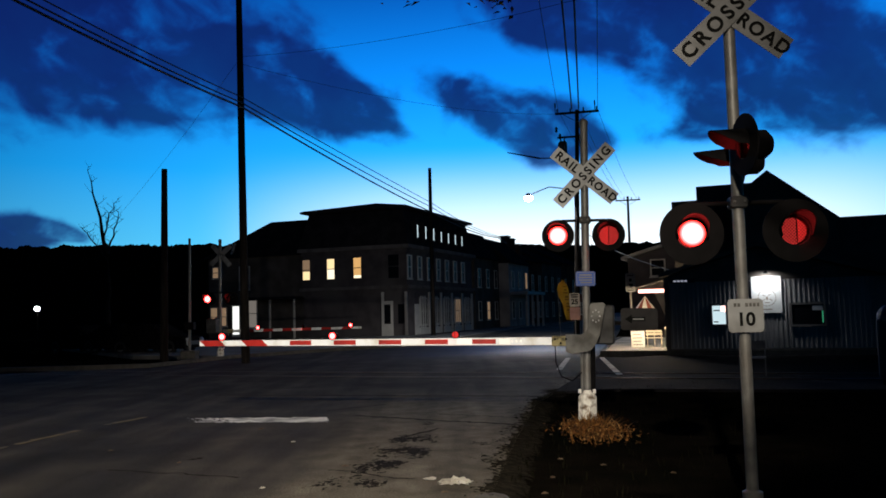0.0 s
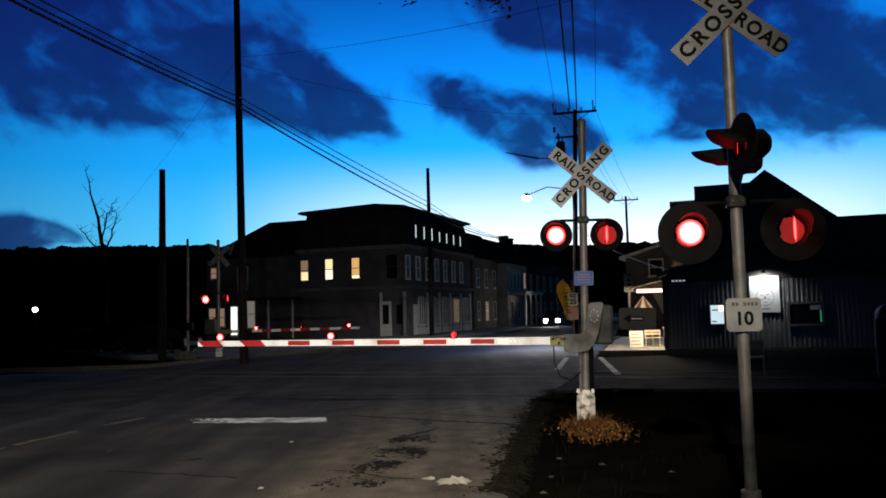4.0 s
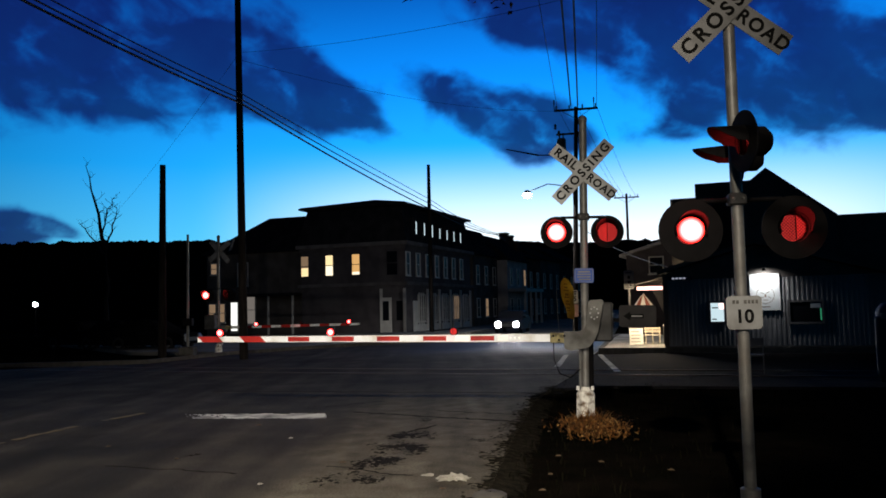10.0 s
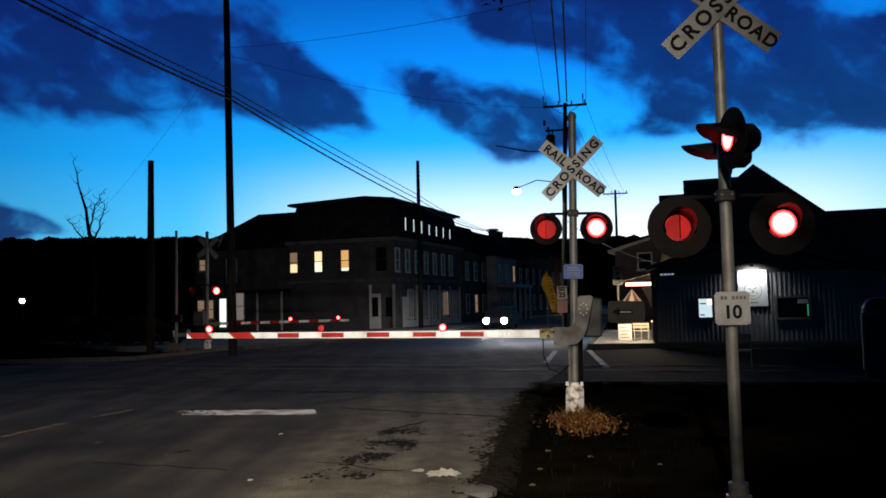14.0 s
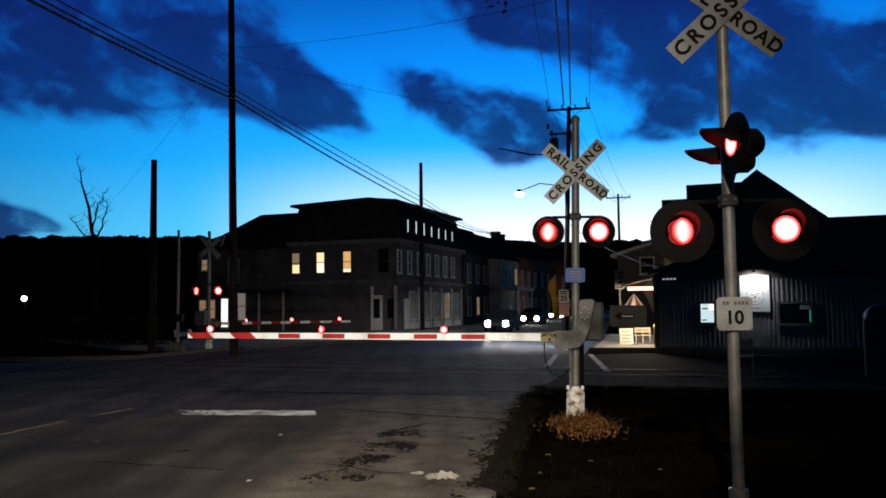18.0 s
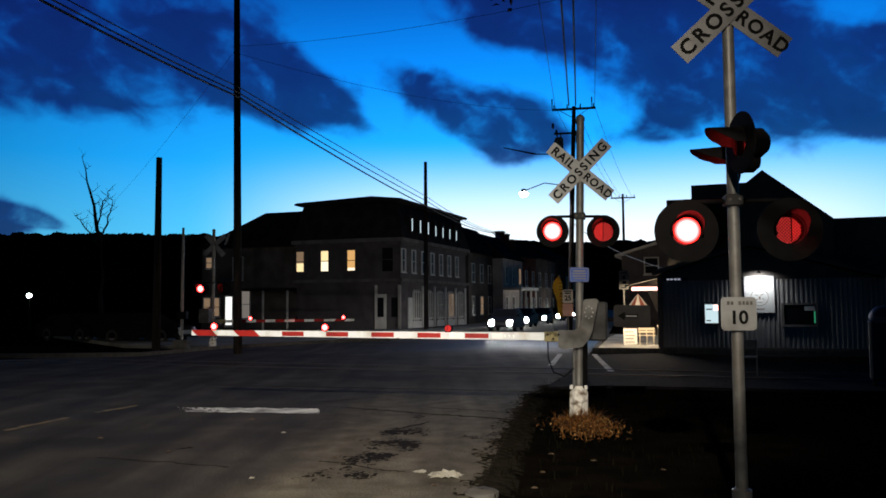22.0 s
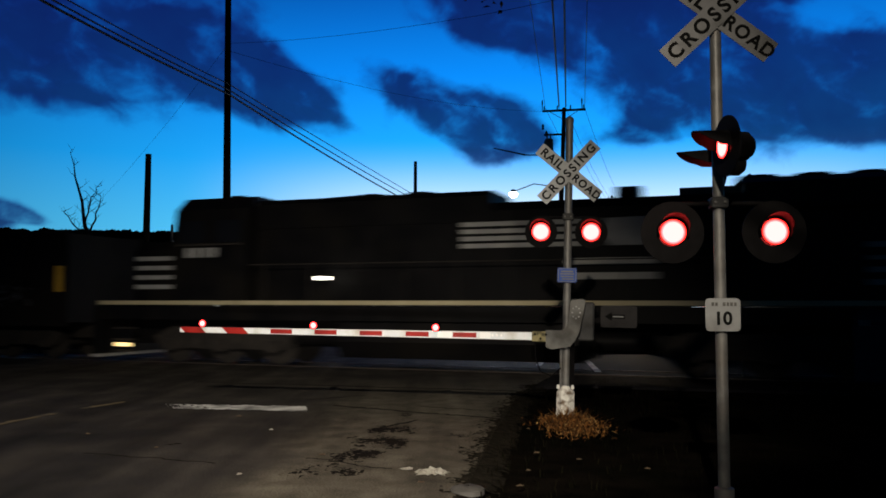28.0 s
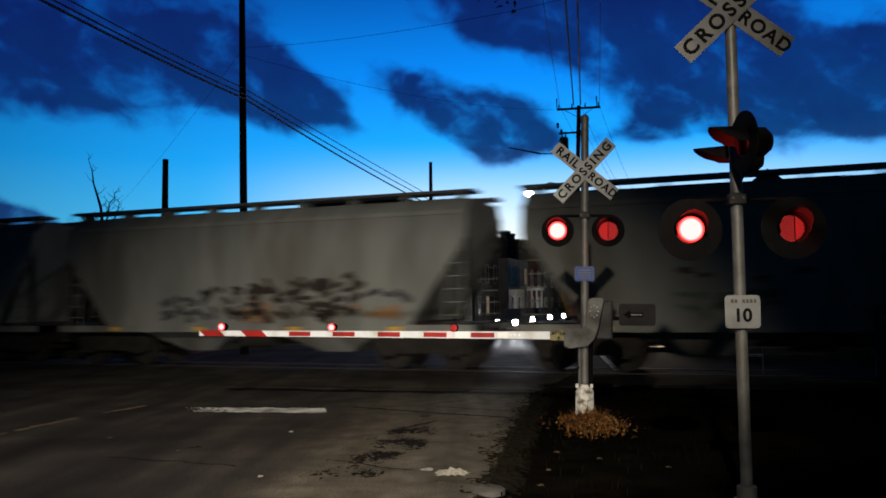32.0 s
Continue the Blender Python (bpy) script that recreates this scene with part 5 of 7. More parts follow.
    # glowing strip imitates a green reflection in the window
    part("green_light", built(box, 4.83, -0.07, 1.02, 4.87, -0.062, 1.40, mw), glowing("green_reflection_glow", (0.10, 0.9, 0.45), 0.22), t, "thin glowing strip painting a green reflection")
    part("window_notice", built(box, 4.55, -0.075, 1.42, 4.86, -0.065, 1.57, mw), POSTER_LIT, t, "white notice in the window")
    part("name_strip", built(box, 0.18, -0.075, 2.44, 0.95, -0.045, 2.56, mw), grained("navy_strip", (0.008, 0.012, 0.04), (0.014, 0.02, 0.06), 6, 0.7, spec=0.05), t, "small blue name strip")
    for k in range(4):
        part("text_bar", built(box, 0.26 + 0.12 * k, -0.082, 2.475, 0.35 + 0.12 * k, -0.076, 2.53, mw), glowing("name_strip_glow", (0.75, 0.80, 1.0), 0.35), t, "plain bar of writing")
    # taller blocks behind
    part("block", built(box, -0.24, 5.9, 0, 1.4, 14, 5.95, mw), CLAP_D, t, "dark flat-roofed block")
    part("block", built(box, 0.62, 8.0, 0, 3.2, 15, 6.8, mw), CLAP_D, t, "dark flat-roofed block")
    bm = bmesh.new()
    prism(bm, [(2.3, 0), (6.0, 0), (6.0, 4.95), (3.48, 6.98), (2.3, 6.05)], 5.9, 16, mw)
    part("gable_block", bm, CLAP_D, t, "dark gabled main block")
    part("block", built(box, 6.0, 6.2, 0, 24, 16, 4.96, mw), CLAP_D, t, "dark flat-roofed wing")
    return t, mw


REST, MW = restaurant()
spot("poster_lamp", MW @ Vector((3.2, -0.42, 2.62)), MW @ Vector((3.2, 0.0, 2.12)), 62, (0.95, 0.98, 1.0), 150, 0.9, 0.04)


def house_behind():
    t = thing("gabled_house", pose(0, 0, 0), "grey gabled house behind the restaurant with one window", "house", "street buildings")
    m = frame_of((9.0, 45.5), (0.94, -0.342))
    prism_out = [(0.4, 0), (7, 0), (7, 4.9), (4.4, 5.45), (0.4, 4.3)]
    part("wall", built(prism, prism_out, 0, 8, m), CLAP, t, "grey clapboard walls")
    bm = bmesh.new()
    quad_faces(bm, [m @ Vector(v) for v in ((0.1, -0.5, 4.22), (4.4, -0.5, 5.46), (4.4, 8.3, 5.46), (0.1, 8.3, 4.22), (0.1, -0.5, 4.36), (4.4, -0.5, 5.6), (4.4, 8.3, 5.6), (0.1, 8.3, 4.36))], BOXF)
    part("roof_slope", bm, TRIM, t, "pale roof edge")
    bm = bmesh.new()
    quad_faces(bm, [m @ Vector(v) for v in ((4.4, -0.5, 5.46), (7.5, -0.5, 4.8), (7.5, 8.3, 4.8), (4.4, 8.3, 5.46), (4.4, -0.5, 5.6), (7.5, -0.5, 4.94), (7.5, 8.3, 4.94), (4.4, 8.3, 5.6))], BOXF)
    part("roof_slope", bm, ROOFM, t)
    window(t, m @ pose(1.98, -0.03, 3.74), 0.66, 0.80, GLASS)


house_behind()


# ------------------------------------------------------------------ distance
def hills():
    for name, d, base, amp, lab, x0, x1 in (("hillside", 210, 23.9, 1.2, "dark wooded hillside", -330, -30), ("far_ridge", 420, 37, 6, "far blue-dark wooded ridge", -300, 400)):
        bm = bmesh.new()
        prev = None
        n = 900
        for i in range(n + 1):
            x = x0 + (x1 - x0) * i / n
            z = base + amp * noise.noise(Vector((x * 0.012, d * 0.1, 0))) + 1.0 * noise.noise(Vector((x * 0.25, d, 3))) + 0.5 * noise.noise(Vector((x * 0.8, d, 9))) + 0.6 * max(0.0, noise.noise(Vector((x * 1.7, d, 4)))) + 0.35 * noise.noise(Vector((x * 4.1, d, 7)))
            cur = [bm.verts.new(v) for v in ((x, d, -1), (x, d + 40, z), (x, d + 90, -1))]
            if prev:
                bm.faces.new((prev[0], cur[0], cur[1], prev[1]))
                bm.faces.new((prev[1], cur[1], cur[2], prev[2]))
            prev = cur
        tagged(finish(name, bm, HILLM), lab, "hill", kind="structure")


hills()


def bare_tree(at, limbs, seed):
    r = random.Random(seed)
    t = thing("bare_tree", pose(*at, 0), "leafless dark tree with thin upright limbs", "tree")

    def limb(bm, pts, r0, r1):
        n = len(pts) - 1
        for i in range(n):
            tube(bm, pts[i], pts[i + 1], r0 + (r1 - r0) * i / n, r0 + (r1 - r0) * (i + 1) / n, 7, False)

    def wavy(a, b, n, amp):
        a, b = Vector(a), Vector(b)
        return [a.lerp(b, i / n) + (Vector((r.uniform(-amp, amp), r.uniform(-amp, amp), 0)) if 0 < i < n else Vector()) for i in range(n + 1)]
    for k, (a, b, r0) in enumerate(limbs):
        bm = bmesh.new()
        pts = wavy(a, b, 7, 0.10)
        limb(bm, pts, r0, 0.02)
        lm = part("trunk" if k == 0 else "limb", bm, BARK, t, "thin dark leafless limb", True)
        if k == 0:
            continue
        bm = bmesh.new()
        for i in range(2, 8):
            for _ in range(2):
                ang = r.uniform(0, 2 * pi)
                ln = r.uniform(0.4, 1.1) * (1.2 - i / 9)
                e = pts[i] + Vector((cos(ang) * ln, sin(ang) * ln, ln * r.uniform(0.3, 1.0)))
                q = wavy(pts[i], e, 3, 0.05)
                limb(bm, q, 0.022, 0.008)
                e2 = q[2] + Vector((r.uniform(-.4, .4), r.uniform(-.3, .3), r.uniform(0.1, 0.5)))
                limb(bm, [q[2], e2], 0.012, 0.006)
        tagged(part("twig", bm, BARK, lm, "fine bare twigs"), kind="stuff")
    return t


bare_tree((-24.6, 59.0), (((0, 0, -0.1), (-0.2, 0, 6.6), 0.22), ((-0.2, 0, 6.4), (-1.75, 0.1, 12.5), 0.16), ((-0.2, 0, 6.4), (0.5, 0.2, 9.4), 0.09), ((-0.5, 0, 7.5), (0.2, 0, 10.0), 0.07), ((-0.2, 0, 6.0), (-2.2, 0.3, 8.3), 0.08)), 4)


# ------------------------------------------------------------------ clouds


def cloud_material():
    m = bpy.data.materials.new("dusk_cloud")
    m.use_nodes = True
    nt = m.node_tree
    nt.nodes.clear()
    N, L = nt.nodes.new, nt.links.new
    out, mix, tr, em = N("ShaderNodeOutputMaterial"), N("ShaderNodeMixShader"), N("ShaderNodeBsdfTransparent"), N("ShaderNodeEmission")
    at = N("ShaderNodeAttribute")
    at.attribute_name = "cloud_depth"
    mr = N("ShaderNodeMapRange")
    mr.interpolation_type = "SMOOTHSTEP"
    mr.inputs["From Min"].default_value, mr.inputs["From Max"].default_value = -0.05, 1.05
    mr.inputs["To Max"].default_value = 0.93
    L(at.outputs["Fac"], mr.inputs["Value"])
    rp = N("ShaderNodeValToRGB")
    rp.color_ramp.elements[0].color, rp.color_ramp.elements[0].position = (0.005, 0.032, 0.28, 1), 0.10
    rp.color_ramp.elements[1].color, rp.color_ramp.elements[1].position = (0.0040, 0.0115, 0.115, 1), 0.62
    half = N("ShaderNodeMath")
    half.operation = "MULTIPLY"
    half.inputs[1].default_value = 0.55
    L(at.outputs["Fac"], half.inputs[0])
    L(half.outputs[0], rp.inputs[0])
    L(rp.outputs[0], em.inputs[0])
    tc, nz, nm, al = N("ShaderNodeTexCoord"), N("ShaderNodeTexNoise"), N("ShaderNodeMapRange"), N("ShaderNodeMath")
    nz.inputs["Scale"].default_value, nz.inputs["Detail"].default_value = 0.006, 6
    L(tc.outputs["Object"], nz.inputs["Vector"])
    nm.inputs["From Min"].default_value, nm.inputs["From Max"].default_value = 0.34, 0.60
    nm.inputs["To Min"].default_value = 0.95
    L(nz.outputs[0], nm.inputs["Value"])
    al.operation = "MULTIPLY"
    L(mr.outputs[0], al.inputs[0])
    L(nm.outputs[0], al.inputs[1])
    L(al.outputs[0], mix.inputs[0])
    L(tr.outputs[0], mix.inputs[1])
    L(em.outputs[0], mix.inputs[2])
    L(mix.outputs[0], out.inputs[0])
    return m


CLOUD = cloud_material()
CLOUDS = []


def cloud(blobs, label, az0, az1, el0, el1, seed, step=0.11, rough=0.66, wide=0.24):
    """A sheet of cloud far away. blobs: azimuth (right of ahead), elevation, half width, half height, turn in degrees, strength; below zero a hole."""
    R = 1800.0
    nx, ny = int((az1 - az0) / step), int((el1 - el0) / step)
    A, E = np.linspace(az0, az1, nx + 1), np.linspace(el0, el1, ny + 1)
    ga, ge = np.meshgrid(A, E, indexing="ij")
    body = np.zeros_like(ga)
    for ba, be, wa, we, tu, st in blobs:
        c, s = cos(radians(tu)), sin(radians(tu))
        da, de = ga - ba, ge - be
        body += st * np.exp(-((da * c + de * s) / wa) ** 2 - ((-da * s + de * c) / we) ** 2)
    dens = np.full_like(body, -1.0)
    for i, j in zip(*np.nonzero(body > 0.06)):
        a, e = A[i], E[j]
        p = Vector(((a * 0.93 - e * 0.36) * wide + seed * 7.1, (a * 0.36 + e * 0.93) * wide * 1.7, seed))
        p += 0.22 * Vector((noise.noise(p * 1.6), noise.noise(p * 1.6 + Vector((5, 0, 3))), 0))
        f, amp, fr = 0.0, 1.0, 1.0
        for o in range(6):
            f += amp * noise.noise(p * fr)
            amp, fr = amp * 0.54, fr * 2.1
        dens[i, j] = 1.5 * (min(body[i, j], 1.15) - 0.46) + rough * f
    bm = bmesh.new()
    lay = bm.verts.layers.float.new("cloud_depth")
    vs = {}
    for i in range(nx):
        for j in range(ny):
            q = ((i, j), (i + 1, j), (i + 1, j + 1), (i, j + 1))
            if max(dens[k] for k in q) <= 0.0:
                continue
            f = []
            for k in q:
                if k not in vs:
                    a, e = radians(A[k[0]]), radians(E[k[1]])
                    vs[k] = bm.verts.new((R * sin(a) * cos(e), R * cos(a) * cos(e), R * sin(e)))
                    vs[k][lay] = max(0.0, min(1.8, float(dens[k])))
                f.append(vs[k])
            bm.faces.new(f)
    ob = finish("cloud", bm, CLOUD)
    ob.visible_shadow = False
    tagged(ob, label, "cloud", "dusk clouds", "structure")
    CLOUDS.append(ob)


cloud([(-27.1, 17.8, 7.8, 4.3, 0, 1.20), (-26.4, 15.0, 7.0, 1.9, -5, 0.80), (-20.8, 17.3, 5.8, 3.5, -10, 1.10), (-20.8, 14.1, 3.5, 1.4, -20, 0.60), (-16.2, 16.2, 5.1, 2.9, -25, 1.10), (-12.1, 16.1, 4.3, 3.3, -40, 1.10), (-9.4, 14.2, 3.5, 1.9, -35, 1.10), (-6.5, 13.4, 2.3, 1.1, -40, 0.80), (-13.2, 19.3, 2.3, 1.6, -30, 0.60), (-24.4, 11.6, 1.9, 1.6, 0, 0.30), (-23.0, 14.8, 1.1, 0.8, 0, -0.60), (-17.1, 19.4, 2.3, 0.9, 0, -0.50), (-30.7, 16.7, 5.8, 4.7, 0, 1.20)],
      "broad dark blue dusk cloud bank", -42, 0, 7, 27, 1.0)
cloud([(-3.0, 15.6, 2.7, 1.4, -20, 0.80), (-0.0, 14.3, 3.1, 1.9, -30, 1.00), (3.5, 13.3, 3.1, 2.0, 0, 1.00), (6.0, 12.3, 2.9, 2.0, -20, 0.95), (2.7, 11.1, 2.7, 1.2, -20, 0.70), (4.6, 10.1, 2.3, 0.9, 10, 0.60), (7.8, 11.3, 1.9, 1.2, 0, 0.60)],
      "small ragged dark blue dusk cloud", -9, 14, 6, 20, 2.0)
cloud([(3.2, 20.1, 4.3, 2.1, -15, 1.00), (7.1, 19.6, 4.3, 2.3, -5, 1.10), (11.0, 18.4, 4.3, 2.9, -15, 1.20), (14.3, 16.9, 4.3, 3.2, -20, 1.20), (18.0, 15.8, 4.7, 3.7, 0, 1.30), (22.5, 15.7, 5.1, 4.5, 0, 1.30), (26.4, 13.9, 4.7, 3.7, 0, 1.20), (30.0, 13.1, 4.7, 3.5, 0, 1.20), (16.3, 21.6, 15.6, 2.7, 0, 1.00), (24.5, 16.5, 2.3, 1.6, 0, -0.40), (25.1, 13.7, 1.9, 1.0, -20, -0.40), (27.2, 17.6, 2.3, 1.2, -10, -0.50), (15.7, 11.9, 2.3, 1.5, 10, 0.85), (12.5, 11.3, 2.3, 0.7, 5, 0.55), (23.0, 12.2, 8.6, 1.4, 0, 0.70)],
      "broad dark blue dusk cloud bank", -2, 42, 8, 27, 3.0)
cloud([(-27.6, 5.80, 2.2, 1.0, -4, 1.15), (-25.5, 5.35, 1.7, 0.55, -14, 0.95), (-30.1, 5.5, 2.8, 1.1, 0, 1.10), (-33.3, 5.4, 3.2, 1.2, 0, 1.10), (-30.8, 4.6, 2.6, 0.6, 0, 0.80)],
      "small dark cloud low over the hillside", -42, -20.5, 3.2, 10, 4.0)


# ------------------------------------------------------------------ pavement and street things
def pavement():
    bm = bmesh.new()
    slab(bm, [(5.25, 29.75), (7.15, 29.0), (9.2, 35.5), (12.5, 34.2), (13.6, 37.5), (8.6, 43.5), (7.55, 39.8)], -0.2, 0.14)
    tagged(finish("pavement", bm, CONCRETE), "pale concrete pavement beside the restaurant", "pavement", kind="structure")
    bm = bmesh.new()
    ribbon(bm, [(16.0, 25.2), (7.1, 28.75), (5.1, 29.5), (7.4, 39.9), (8.5, 43.7)], 0.18, -0.2, 0.155)
    tagged(finish("kerb", bm, KERB), "low stone kerb along the pavement", "kerb", kind="structure")
    bm = bmesh.new()
    ribbon(bm, [(-30, 33.5), (-16, 28.4), (-10.6, 28.7), (-9.1, 33.7), (-5.2, 39.2), (-3.0, 41.0), (-1.2, 45.4), (2.5, 60), (12.0, 104)], 0.18, -0.2, 0.13)
    tagged(finish("kerb", bm, KERB), "low stone kerb along the far corner", "kerb", kind="structure")
    bm = bmesh.new()
    slab(bm, [(-9.2, 34.0), (-5.3, 39.4), (-3.1, 41.2), (-1.3, 45.6), (2.4, 60.2), (12, 104), (9, 104), (-1.2, 60), (-5, 58), (-20, 60), (-24, 50), (-14, 36)], -0.2, 0.10)
    tagged(finish("pavement", bm, grained("corner_pavement", (0.10, 0.097, 0.09), (0.16, 0.155, 0.145), 1.5, 0.9, 0, 0.3, 50, (0.07, 0.068, 0.062), 0.6)), "grey pavement in front of the hotel", "pavement", kind="structure")


pavement()


def blotches():
    """Broken, dark patches of asphalt in front of the gate."""
    r = random.Random(5)
    spots = ((-0.55, 11.05, 0.34, 0.42), (-0.72, 10.1, 0.42, 0.5), (-0.92, 9.2, 0.34, 0.45), (-1.15, 8.3, 0.36, 0.40), (0.33, 10.65, 0.20, 0.22), (-0.5, 12.4, 0.10, 0.5))
    bm = bmesh.new()
    st = 0.018
    for i in range(int(3.0 / st)):
        for j in range(int(6.0 / st)):
            x, y = -2.0 + i * st, 7.2 + j * st
            m = max(1 - ((x - a) / u) ** 2 - ((y - b) / v) ** 2 for a, b, u, v in spots)
            if m < -0.4:
                continue
            f = noise.noise(Vector((x * 3.1, y * 2.2, 0))) + 0.7 * noise.noise(Vector((x * 8, y * 6, 4))) + 0.85 * noise.noise(Vector((x * 21, y * 17, 8))) + 0.5 * noise.noise(Vector((x * 47, y * 39, 3)))
            if m * 0.62 + f > 0.42:
                v4 = [bm.verts.new((x + dx * st, y + dy * st, 0.003)) for dx, dy in ((0, 0), (1, 0), (1, 1), (0, 1))]
                bm.faces.new(v4)
    bmesh.ops.remove_doubles(bm, verts=bm.verts[:], dist=0.001)
    tagged(finish("broken_patches", bm, ASPHALT_DARK), "ragged dark patches of broken asphalt", "road patch", kind="stuff")
    bm = bmesh.new()
    for k in range(7):
        a = (r.uniform(-6, 0), r.uniform(7.5, 17))
        ribbon(bm, wander(a, (a[0] + r.uniform(-1.6, 1.6), a[1] + r.uniform(-0.8, 0.8)), 16, 0.06, 30 + k), 0.022, 0.001, 0.0035, 0.6)
    tagged(finish("asphalt_cracks", bm, ASPHALT_DARK), "thin dark cracks in the asphalt", "cracks", kind="stuff")
    bm = bmesh.new()
    for a, b in (((-6.45, 9.0), (-6.05, 11.2)), ((-6.02, 11.4), (-5.78, 12.7)), ((-5.6, 13.3), (-5.3, 14.2))):
        ribbon(bm, wander(a, b, 10, 0.02, 3), 0.10, 0.001, 0.005, 0.4)
    tagged(finish("centre_line", bm, PAINT_Y), "worn yellow centre line", "road marking", kind="structure")


blotches()


def ragged_edge():
    """Soil and grit creeping over the road's right edge."""
    edge = [(-1.6, -4), (-0.75, 2), (0.37, 8.5), (0.75, 11.2), (1.4, 15.2), (2.6, 19.5)]
    bm = bmesh.new()
    st = 0.02
    y = 6.4
    while y < 17.5:
        for (x0, y0), (x1, y1) in zip(edge, edge[1:]):
            if y0 <= y < y1:
                ex = x0 + (x1 - x0) * (y - y0) / (y1 - y0)
        for i in range(-20, 36):
            x = ex + 0.03 - i * st
            f = 0.55 * noise.noise(Vector((x * 1.6, y * 1.2, 2))) + 0.5 * noise.noise(Vector((x * 6, y * 4.5, 7))) + 0.75 * noise.noise(Vector((x * 19, y * 15, 5)))
            if f > ((ex - x) * (2.3 if y > 8.6 else 3.4) - 0.25 if x < ex else (x - ex - 0.30) * 4.0):
                bm.faces.new([bm.verts.new((x + dx * st, y + dy * st, 0.004 - 0.19 * max(0.0, x + dx * st - ex - 0.02))) for dx, dy in ((0, 0), (1, 0), (1, 1), (0, 1))])
        y += st
    bmesh.ops.remove_doubles(bm, verts=bm.verts[:], dist=0.001)
    tagged(finish("edge_soil", bm, grained("road_grit", (0.012, 0.011, 0.009), (0.03, 0.026, 0.02), 9, 1.0, 0, 0.6, 60, spec=0.0)), "dark soil and grit over the road's ragged edge", "soil", kind="stuff")


ragged_edge()


def crumpled(name, at, w, d, h, mat, label, category, seed, group=""):
    """A crumpled flat scrap."""
    r = random.Random(seed)
    bm = bmesh.new()
    n = 10
    vs = {}
    for i in range(n):
        for j in range(n):
            u, v = i / (n - 1) - 0.5, j / (n - 1) - 0.5
            edge = 1 - 0.55 * r.random() * (abs(u) > 0.38 or abs(v) > 0.38)
            u, v = u + r.uniform(-0.03, 0.03), v + r.uniform(-0.03, 0.03)
            vs[i, j] = bm.verts.new((at[0] + u * w * edge, at[1] + v * d * edge, at[2] + 0.012 + max(0, h * (0.5 + r.uniform(-0.5, 0.5)) * (1 - 1.6 * max(abs(u), abs(v))))))
    for i in range(n - 1):
        for j in range(n - 1):
            bm.faces.new((vs[i, j], vs[i + 1, j], vs[i + 1, j + 1], vs[i, j + 1]))
    bmesh.ops.solidify(bm, geom=bm.faces[:], thickness=0.006)
    return tagged(finish(name, bm, mat), label, category, group)


crumpled("paper_scrap", (-0.04, 8.17, 0.0), 0.38, 0.30, 0.075, LITTER, "crumpled pale paper scrap lying on the asphalt", "litter", 1)
crumpled("paper_scrap", (-0.30, 8.36, 0.0), 0.16, 0.14, 0.03, LITTER, "small torn paper scrap on the asphalt", "litter", 2)


def stone():
    bm = bmesh.new()
    r = random.Random(3)
    prof = [(0.02, 0.05), (0.11, 0.045), (0.15, 0.025), (0.155, -0.02)]
    bv = lathe(bm, prof, (0.27, 7.42, 0), (0, 0, 1), 14)
    for v in bv:
        v.co += Vector((r.uniform(-.012, .012), r.uniform(-.012, .012), r.uniform(-.006, .004)))
    tagged(finish("flat_stone", bm, KERB, None, "", True), "flat pale stone at the road's edge", "stone")


stone()
_r = random.Random(11)
for k, (x, y) in enumerate(((-2.17, 10.98), (-1.25, 9.16), (-0.15, 7.75), (0.9, 8.3), (1.1, 9.3), (-3.2, 9.6), (-1.9, 8.1), (0.75, 7.6), (-2.9, 12.3), (1.5, 8.9), (0.2, 11.9), (-4.4, 10.6), (2.1, 8.4), (1.2, 11.1))):
    crumpled("fallen_leaf", (x, y, 0.0), 0.055 + 0.04 * _r.random(), 0.05 + 0.04 * _r.random(), 0.02, LITTER if k % 3 == 0 and x < 0.4 else SCRAP, "small dry leaf or scrap on the ground", "fallen leaf", 20 + k, "fallen leaves")


